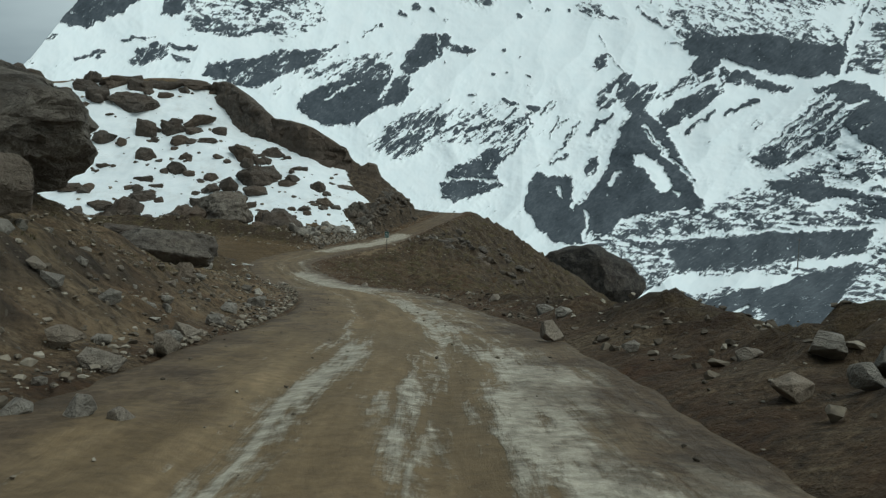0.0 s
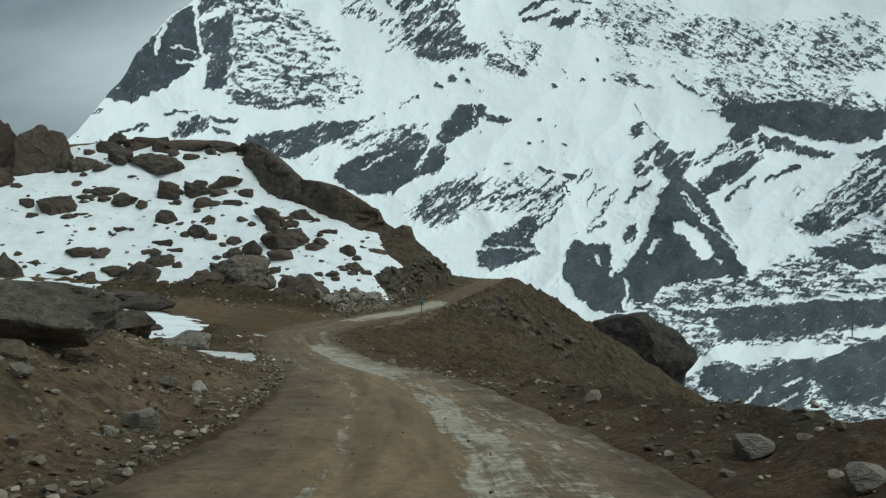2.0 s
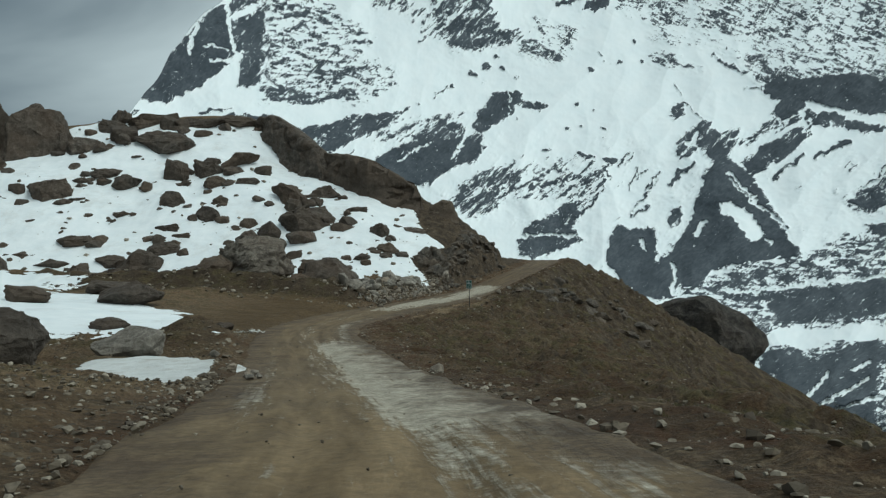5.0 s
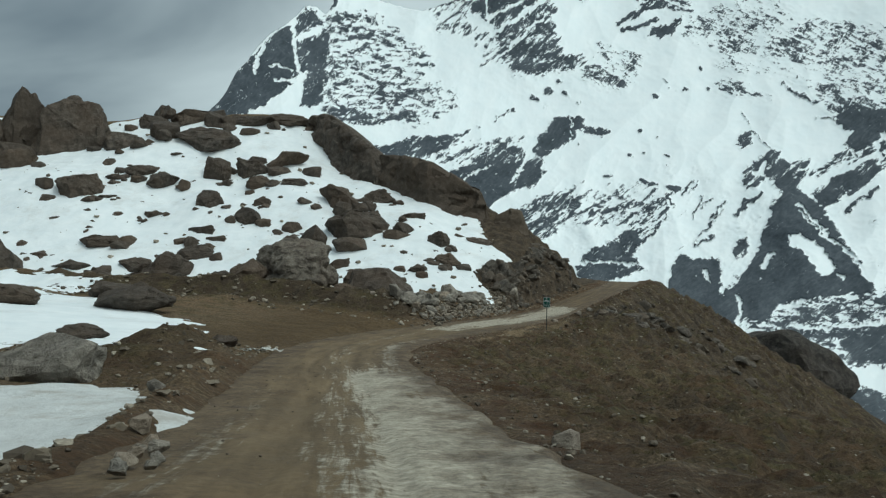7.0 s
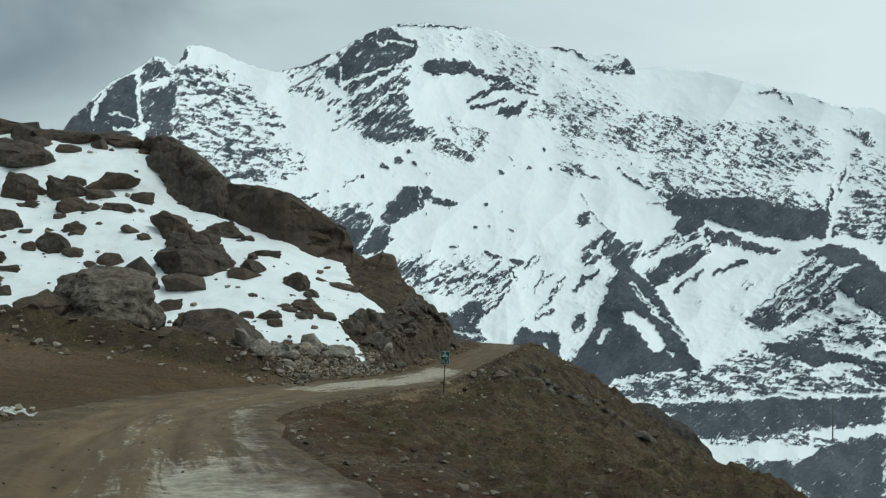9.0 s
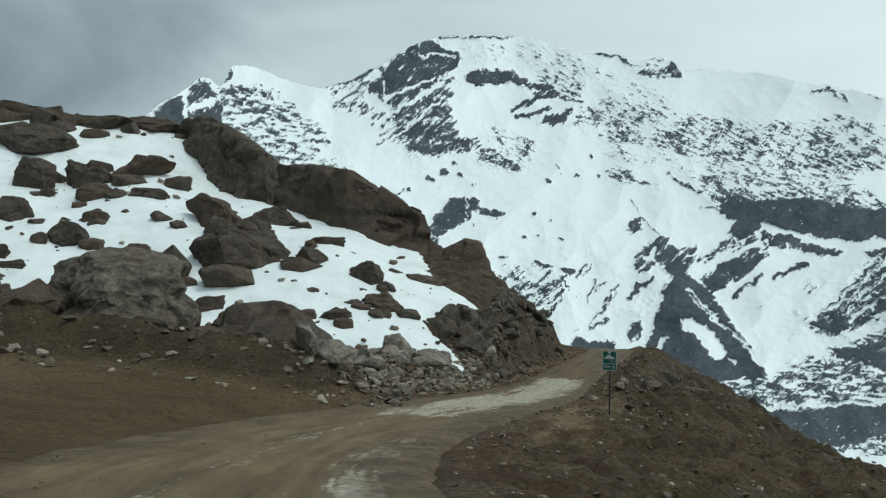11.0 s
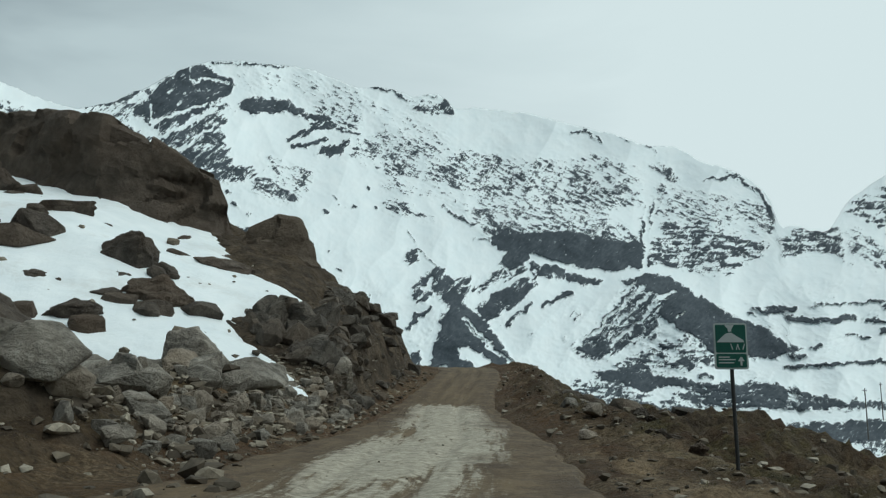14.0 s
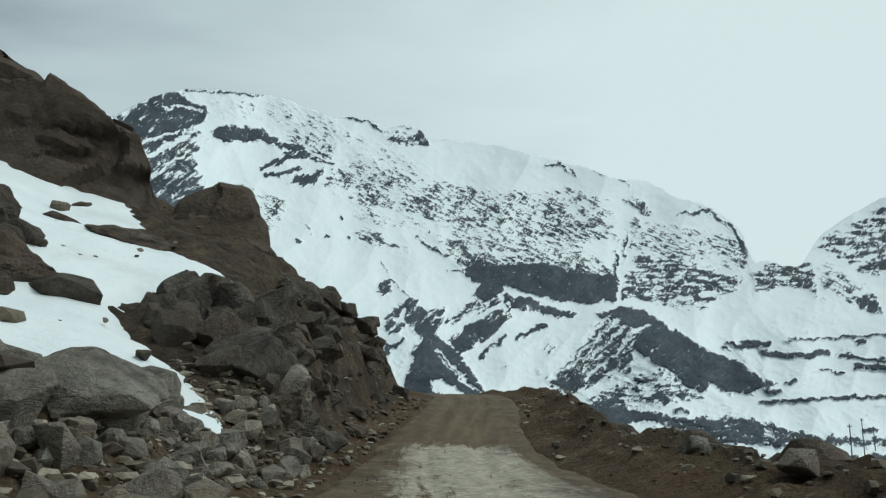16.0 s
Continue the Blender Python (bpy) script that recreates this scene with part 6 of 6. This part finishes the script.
def stone_material():
    k = Nodes("loose_stone")
    isl = k.n.new("ShaderNodeNewGeometry").outputs["Random Per Island"]
    k.co = k.n.new("ShaderNodeNewGeometry").outputs["Position"]
    col = k.ramp(isl, (0.0, (0.070, 0.055, 0.040)), (1.0, (0.42, 0.37, 0.29)), (0.6, (0.180, 0.147, 0.107)))
    col = k.mix(k.ramp(k.noise(7.0, 6, 0.7), (0.35, 0.5), (0.6, 0.0)), col, (0.04, 0.033, 0.027))
    return k.done(col, 0.92, k.bump(k.noise(18.0, 5), 0.6, 0.02))


STONE = stone_material()
rng = np.random.RandomState(61)


def spread(n, y0, y1, out0, out1, side, small, large):
    """Random places beside the road, crowding towards it, with sizes that favour the small."""
    y = rng.uniform(y0, y1, n)
    out = out0 + (out1 - out0) * rng.uniform(0, 1, n) ** 1.3
    x = ROAD_X(y) + side * (ROAD_HALF(y) + out)
    return x, y, small + (large - small) * rng.uniform(0, 1, n) ** 4


x, y, s = spread(10500, 3, 62, 0.0, 9, -1, 0.03, 0.20)
stones("scree", x, y, s, STONE, "loose grey-brown scree on the uphill bank", 1)
x, y, s = spread(3000, 3, 60, 0.2, 9, 1, 0.03, 0.26)
stones("scree", x, y, s, STONE, "loose stones along the downhill berm", 2)
x, y, s = spread(3000, 60, 132, 0.3, 24, 1, 0.03, 0.24)
stones("scree", x, y, s, STONE, "loose stones on the grassy slope below the road", 3)
x, y, s = spread(3000, 128, 192, 2.5, 30, 1, 0.04, 0.42)
stones("scree", x, y, s, STONE, "broken grey-brown stones on the spur below the road", 14)
x, y, s = spread(3600, 58, 132, 0.3, 26, 1, 0.03, 0.22)
stones("scree", x, y, s, STONE, "small stones strewn over the earth slope", 15)
x, y, s = spread(3000, 56, 98, 0.3, 26, -1, 0.04, 0.30)
stones("scree", x, y, s, STONE, "small stones strewn over the rough ground", 16)
x, y, s = spread(900, 130, 180, 0.3, 9, 1, 0.04, 0.4)
stones("scree", x, y, s, STONE, "loose stones on the earth berm", 4)
x, y, s = spread(3400, 135, 157, 1.2, 6.5, -1, 0.08, 0.5)
stones("rubble", x, y, s * 1.1, STONE, "small broken grey-brown stones filling the rubble heap", 17)
x, y, s = spread(1900, 133, 180, 0.2, 6, -1, 0.05, 0.4)
stones("scree", x, y, s, STONE, "small broken stones at the foot of the cliff", 5)
x, y, s = spread(1300, 56, 98, 0.3, 30, -1, 0.05, 0.45)
stones("scree", x, y, s, STONE, "loose stones on the rough ground", 6)
x, y = rng.uniform(-60, -18, 900), rng.uniform(129, 141, 900)
stones("scree", x, y, 0.1 + 0.7 * rng.uniform(0, 1, 900) ** 4, STONE, "stones in the earth ridge behind the lot", 7)
x, y = rng.uniform(-110, -16, 750), rng.uniform(143, 203, 750)
keep = y < RIDGE_Y(x) - 2
stones("snow_stones", x[keep], y[keep], 0.2 + 1.0 * rng.uniform(0, 1, keep.sum()) ** 5, STONE, "small dark stones scattered over the snow field", 8, ground_height(x[keep], y[keep]) + 0.3)
y = rng.uniform(2, 170, 1800)
lat = rng.uniform(-1, 1, 1800)
lat = np.sign(lat) * np.abs(lat) ** 0.7
x = ROAD_X(y) + lat * ROAD_HALF(y)
stones("road_gravel", x, y, 0.015 + 0.06 * rng.uniform(0, 1, 1800) ** 3, STONE, "coarse gravel lying on the dirt road", 9, ROAD_Z(y) + 0.02)

PALE = hull_rock("stone", 520, RUBBLE_ROCK, points=14, square=0.4, detail=2, rough=0.015)
PALE2 = hull_rock("stone", 523, RUBBLE_ROCK, points=12, square=0.5, detail=2, rough=0.015)
for x, y, w in [(3.3, 7.9, 0.42), (3.9, 7.5, 0.4), (-3.5, 6.9, 0.3), (-2.95, 6.9, 0.3), (-2.5, 6.8, 0.26), (-3.8, 11.9, 0.42), (3.9, 10.5, 0.35), (4.3, 9.3, 0.45), (2.15, 15.9, 0.5), (4.6, 8.4, 0.5), (3.0, 13.2, 0.3),
                (3.1, 24.6, 0.6), (3.2, 21.6, 0.45), (-4.6, 17.5, 0.45), (-5.2, 21.0, 0.5), (-5.6, 26.0, 0.55), (-6.4, 30.8, 0.3), (-7.0, 33.0, 0.4), (2.2, 33.5, 0.5), (-6.0, 68.4, 0.55), (-11.2, 61.4, 0.26), (-11.5, 62.1, 0.34), (-11.8, 62.8, 0.3), (-11.3, 62.6, 0.22), (-11.7, 63.4, 0.3), (-11.1, 62.0, 0.18), (-11.4, 61.8, 0.24), (-11.9, 63.2, 0.2), (-12.1, 63.9, 0.26),
                (-13.4, 66.0, 0.4), (-5.4, 146.0, 0.8), (-4.2, 151.5, 0.9), (-7.8, 141.0, 0.6), (-1.0, 158.5, 0.9), (-16.2, 72.2, 0.5)]:
    r2 = random.Random(int(x * 100 + y * 10))
    tagged(place_rock(PALE if r2.random() < 0.5 else PALE2, x, y, w, w * r2.uniform(0.5, 0.75), w * 0.9, r2.uniform(0, 360), 0.2, name="stone", tip=r2.uniform(-12, 12)),
           "pale grey angular stone on the road's verge", "stone", "stones on the road's verge")

rb = random.Random(77)
for i in range(70):
    y = rb.uniform(5.5, 26)
    x, w = float(ROAD_X(y) - ROAD_HALF(y)) - 0.2 - 3.6 * rb.random() ** 1.5, rb.uniform(0.12, 0.24) if y > 15 else rb.uniform(0.14, 0.42)
    tagged(place_rock(RUBBLE[rb.randrange(10)], x, y, w * rb.uniform(1.0, 1.5), w * rb.uniform(0.4, 0.8), w, rb.uniform(0, 360), 0.22, name="stone", tip=rb.uniform(-18, 18)),
           "pale broken stone lying on the stony bank", "stone", "stones of the bank")


# ---- dry grass ----
def tufts(name, xs, ys, label, seed):
    """Low clumps of thin blades as one object."""
    rng2 = np.random.RandomState(seed)
    n, blades = len(xs), 16
    zs = ground_height(xs, ys)
    cx, cy, cz = np.repeat(xs, blades), np.repeat(ys, blades), np.repeat(zs, blades)
    spread_r = np.repeat(rng2.uniform(0.05, 0.16, n), blades)
    a, r = rng2.uniform(0, 6.28, n * blades), spread_r * np.sqrt(rng2.uniform(0, 1, n * blades))
    bx, by = cx + r * np.cos(a), cy + r * np.sin(a)
    h = np.repeat(rng2.uniform(0.025, 0.07, n), blades) * rng2.uniform(0.6, 1.2, n * blades)
    w = 0.006
    lean_r = h * rng2.uniform(0.2, 0.8, n * blades)
    tx, ty = bx + lean_r * np.cos(a), by + lean_r * np.sin(a)
    px, py = -np.sin(a) * w, np.cos(a) * w
    v = np.stack([np.stack([bx - px, by - py, cz - 0.03], 1), np.stack([bx + px, by + py, cz - 0.03], 1), np.stack([tx, ty, cz + h], 1)], 1).reshape(-1, 3)
    me = bpy.data.meshes.new(name)
    me.vertices.add(len(v))
    me.vertices.foreach_set("co", v.astype(np.float32).ravel())
    me.loops.add(len(v))
    me.loops.foreach_set("vertex_index", np.arange(len(v), dtype=np.int32))
    me.polygons.add(len(v) // 3)
    me.polygons.foreach_set("loop_start", (np.arange(len(v) // 3) * 3).astype(np.int32))
    me.update(calc_edges=True)
    me.materials.append(GRASS)
    return tagged(new(name, me), label, "grass", kind="stuff")


def grass_material():
    k = Nodes("dry_grass")
    isl = k.n.new("ShaderNodeNewGeometry").outputs["Random Per Island"]
    return k.done(k.ramp(isl, (0.0, (0.045, 0.040, 0.018)), (1.0, (0.135, 0.112, 0.055)), (0.5, (0.075, 0.066, 0.028))), 0.9)


GRASS = grass_material()


def clumped(n, y0, y1, out0, out1, side):
    x, y, _s = spread(n * 3, y0, y1, out0, out1, side, 0.1, 0.2)
    ok = fbm(x * 0.16 + 9, y * 0.16, 3) > 0.05
    return x[ok][:n], y[ok][:n]


tufts("dry_grass", *clumped(2600, 22, 132, 1.2, 22, 1), "low tufts of dry olive grass on the slope", 21)
tufts("dry_grass", *clumped(900, 5, 60, 2.5, 12, -1), "low tufts of dry grass on the stony bank", 22)
tufts("dry_grass", *clumped(700, 55, 90, 2.0, 25, -1), "low tufts of dry grass among stones", 23)

# ---- road sign ----
def plain(name, colour, rough=0.5, grain=0.15, metal=0.0):
    k = Nodes(name)
    col = k.mix(k.math("MULTIPLY", k.ramp(k.noise(14.0, 5, 0.7), (0.4, 0.0), (0.7, 1.0)), grain), colour, tuple(c * 0.45 for c in colour))
    k.bsdf.inputs["Metallic"].default_value = metal
    return k.done(col, rough, k.bump(k.noise(40.0, 3), 0.15, 0.002))


SIGN_GREEN = plain("sign_green", (0.008, 0.085, 0.062), 0.45, 0.3)
SIGN_WHITE = plain("sign_white", (0.42, 0.46, 0.45), 0.5, 0.2)
SIGN_BACK = plain("sign_metal", (0.22, 0.23, 0.23), 0.5, 0.3, 0.6)
POST = plain("post_steel", (0.045, 0.045, 0.045), 0.6, 0.4, 0.3)
WOOD = plain("pole_wood", (0.13, 0.12, 0.11), 0.9, 0.4)


def box(bm, x0, x1, y0, y1, z0, z1):
    r = bmesh.ops.create_cube(bm, size=1.0)
    bmesh.ops.scale(bm, vec=(x1 - x0, y1 - y0, z1 - z0), verts=r["verts"])
    bmesh.ops.translate(bm, vec=((x0 + x1) / 2, (y0 + y1) / 2, (z0 + z1) / 2), verts=r["verts"])
    return bm


def plate(bm, points, y0, y1):
    """A flat outline in x and z, from y0 back to y1."""
    front = [bm.verts.new((x, y0, z)) for x, z in points]
    back = [bm.verts.new((x, y1, z)) for x, z in points]
    n = len(points)
    bm.faces.new(front)
    bm.faces.new(back[::-1])
    for i in range(n):
        bm.faces.new((front[i], back[i], back[(i + 1) % n], front[(i + 1) % n]))
    bmesh.ops.recalc_face_normals(bm, faces=bm.faces)
    return bm


def rounded(w, z0, z1, r):
    pts = []
    for cx, cz, a0 in ((w - r, z1 - r, 0), (-w + r, z1 - r, 90), (-w + r, z0 + r, 180), (w - r, z0 + r, 270)):
        for k in range(5):
            a = radians(a0 + k * 22.5)
            pts.append((cx + r * math.cos(a), cz + r * math.sin(a)))
    return pts


def tube(bm, p0, p1, r0, r1, sides=10):
    p0, p1 = Vector(p0), Vector(p1)
    r = bmesh.ops.create_cone(bm, cap_ends=True, segments=sides, radius1=r0, radius2=r1, depth=(p1 - p0).length)
    bmesh.ops.transform(bm, matrix=Matrix.Translation((p0 + p1) / 2) @ (p1 - p0).to_track_quat("Z", "Y").to_matrix().to_4x4(), verts=r["verts"])
    return bm


SIGN_X, SIGN_Y = -8.45, 131.9
sign_z = ground_at(SIGN_X, SIGN_Y)
sign = tagged(new("road_sign"), "green road sign with a white mountain on a dark post", "road sign")
W, B0, B1 = 0.265, 1.62, 2.36
post = part("post", tube(bmesh.new(), (0.03, 0.045, -0.4), (0, 0.045, B1 - 0.1), 0.032, 0.032), POST, sign, "thin dark steel post")
part("backing", plate(bmesh.new(), rounded(W, B0, B1, 0.04), 0.0, 0.012), SIGN_BACK, sign, "grey metal back of the sign")
border = part("border", plate(bmesh.new(), rounded(W - 0.004, B0 + 0.004, B1 - 0.004, 0.037), -0.004, 0.0), SIGN_WHITE, sign, "pale reflective border")
upper_panel = part("upper_panel", plate(bmesh.new(), rounded(W - 0.028, B0 + 0.265, B1 - 0.028, 0.022), -0.008, -0.004), SIGN_GREEN, sign, "green panel with a mountain picture")
lower_panel = part("lower_panel", plate(bmesh.new(), rounded(W - 0.028, B0 + 0.028, B0 + 0.245, 0.022), -0.008, -0.004), SIGN_GREEN, sign, "green panel with an arrow")
part("volcano", plate(bmesh.new(), [(-0.225, B0 + 0.43), (0.215, B0 + 0.43), (0.19, B0 + 0.47), (0.06, B0 + 0.55), (0.02, B0 + 0.58), (-0.05, B0 + 0.58), (-0.10, B0 + 0.55)], -0.012, -0.008), SIGN_WHITE, upper_panel, "white mountain shape")
part("plume", plate(bmesh.new(), [(-0.035, B0 + 0.60), (0.01, B0 + 0.60), (0.03, B0 + 0.66), (0.06, B0 + 0.705), (-0.09, B0 + 0.705), (-0.04, B0 + 0.65)], -0.012, -0.008), SIGN_WHITE, upper_panel, "pale smoke shape")
for i in range(4):
    x0 = 0.02 + 0.052 * i
    lean_x = 0.03 if i % 2 else -0.03
    part("leg_mark", plate(bmesh.new(), [(x0, B0 + 0.31), (x0 + 0.014, B0 + 0.31), (x0 + 0.014 + lean_x, B0 + 0.405), (x0 + lean_x, B0 + 0.405)], -0.012, -0.008), SIGN_WHITE, upper_panel, "small pale mark")
for z0, x1 in ((0.185, -0.03), (0.145, 0.06), (0.095, 0.04)):
    part("text_bar", plate(bmesh.new(), [(-0.20, B0 + z0), (x1, B0 + z0), (x1, B0 + z0 + 0.018), (-0.20, B0 + z0 + 0.018)], -0.012, -0.008), SIGN_WHITE, lower_panel, "pale line of unreadable writing")
part("arrow", plate(bmesh.new(), [(0.135, B0 + 0.06), (0.165, B0 + 0.06), (0.165, B0 + 0.13), (0.205, B0 + 0.13), (0.15, B0 + 0.205), (0.095, B0 + 0.13), (0.135, B0 + 0.13)], -0.012, -0.008), SIGN_WHITE, lower_panel, "white arrow pointing up")
sign.matrix_world = pose(SIGN_X, SIGN_Y, sign_z, 0, 0, -18) @ Matrix.Diagonal((1.27, 1.27, 1.27, 1))

# ---- far power poles in the valley ----
def power_pole(x, y, z, h, turn):
    pole = tagged(new("power_pole"), "thin grey power pole far off in the snowy valley", "power pole", "power poles in the valley")
    part("shaft", tube(bmesh.new(), (0, 0, -6), (0, 0, h), 0.42, 0.26, 8), WOOD, pole)
    arm = part("crossarm", box(bmesh.new(), -1.9, 1.9, -0.15, 0.15, h - 1.5, h - 1.1), WOOD, pole)
    for dx in (-1.6, 0.0, 1.6):
        part("insulator", tube(bmesh.new(), (dx, 0, h - 1.1), (dx, 0, h - 0.6), 0.12, 0.08, 6), SIGN_BACK, arm)
    pole.matrix_world = pose(x, y, z, 0, 0, turn)


def far_point(a, e, r):
    return HUB[0] + r * math.sin(radians(a)), HUB[1] + r * math.cos(radians(a)), HUB[2] + r * math.tan(radians(e))


for a, e, r, h in ((36.6, -1.9, 560, 22), (38.0, -0.9, 700, 20), (38.8, -0.6, 760, 12), (39.8, -0.9, 700, 20), (26.8, -3.6, 600, 17)):
    power_pole(*far_point(a, e, r), h, 20)


# ---- pale scrap on the lot ----
def bent_strip(bm, rng3, length, wide):
    """A crumpled strip of sheeting."""
    n, a = 9, rng3.uniform(0, 6.28)
    x, y, z = rng3.uniform(-0.5, 0.5), rng3.uniform(-0.35, 0.35), 0.04
    rows = []
    for i in range(n):
        a += rng3.uniform(-0.7, 0.7)
        x, y = x + length / n * math.cos(a), y + length / n * math.sin(a)
        z = 0.03 + 0.14 * abs(math.sin(i * 0.9 + rng3.uniform(0, 1)))
        px, py = -math.sin(a) * wide, math.cos(a) * wide
        rows.append([bm.verts.new((x + px * k, y + py * k, z + dz)) for k, dz in ((-0.5, 0), (0.5, 0.03), (0.5, 0.015), (-0.5, -0.015))])
    for p, q in zip(rows[:-1], rows[1:]):
        for k in range(4):
            bm.faces.new((p[k], p[(k + 1) % 4], q[(k + 1) % 4], q[k]))
    bm.faces.new(rows[0][::-1])
    bm.faces.new(rows[-1])
    return bm


SHEETING = plain("pale_sheeting", (0.52, 0.52, 0.48), 0.6, 0.5)
scrap = tagged(new("scrap_sheeting"), "crumpled pale plastic sheeting lying on the lot", "debris")
r5 = random.Random(15)
for i in range(7):
    part("strip", bent_strip(bmesh.new(), r5, r5.uniform(0.7, 1.5), r5.uniform(0.06, 0.16)), SHEETING, scrap)
scrap.matrix_world = pose(-21.9, 94.3, ground_at(-21.9, 94.3), 0, 0, 25)
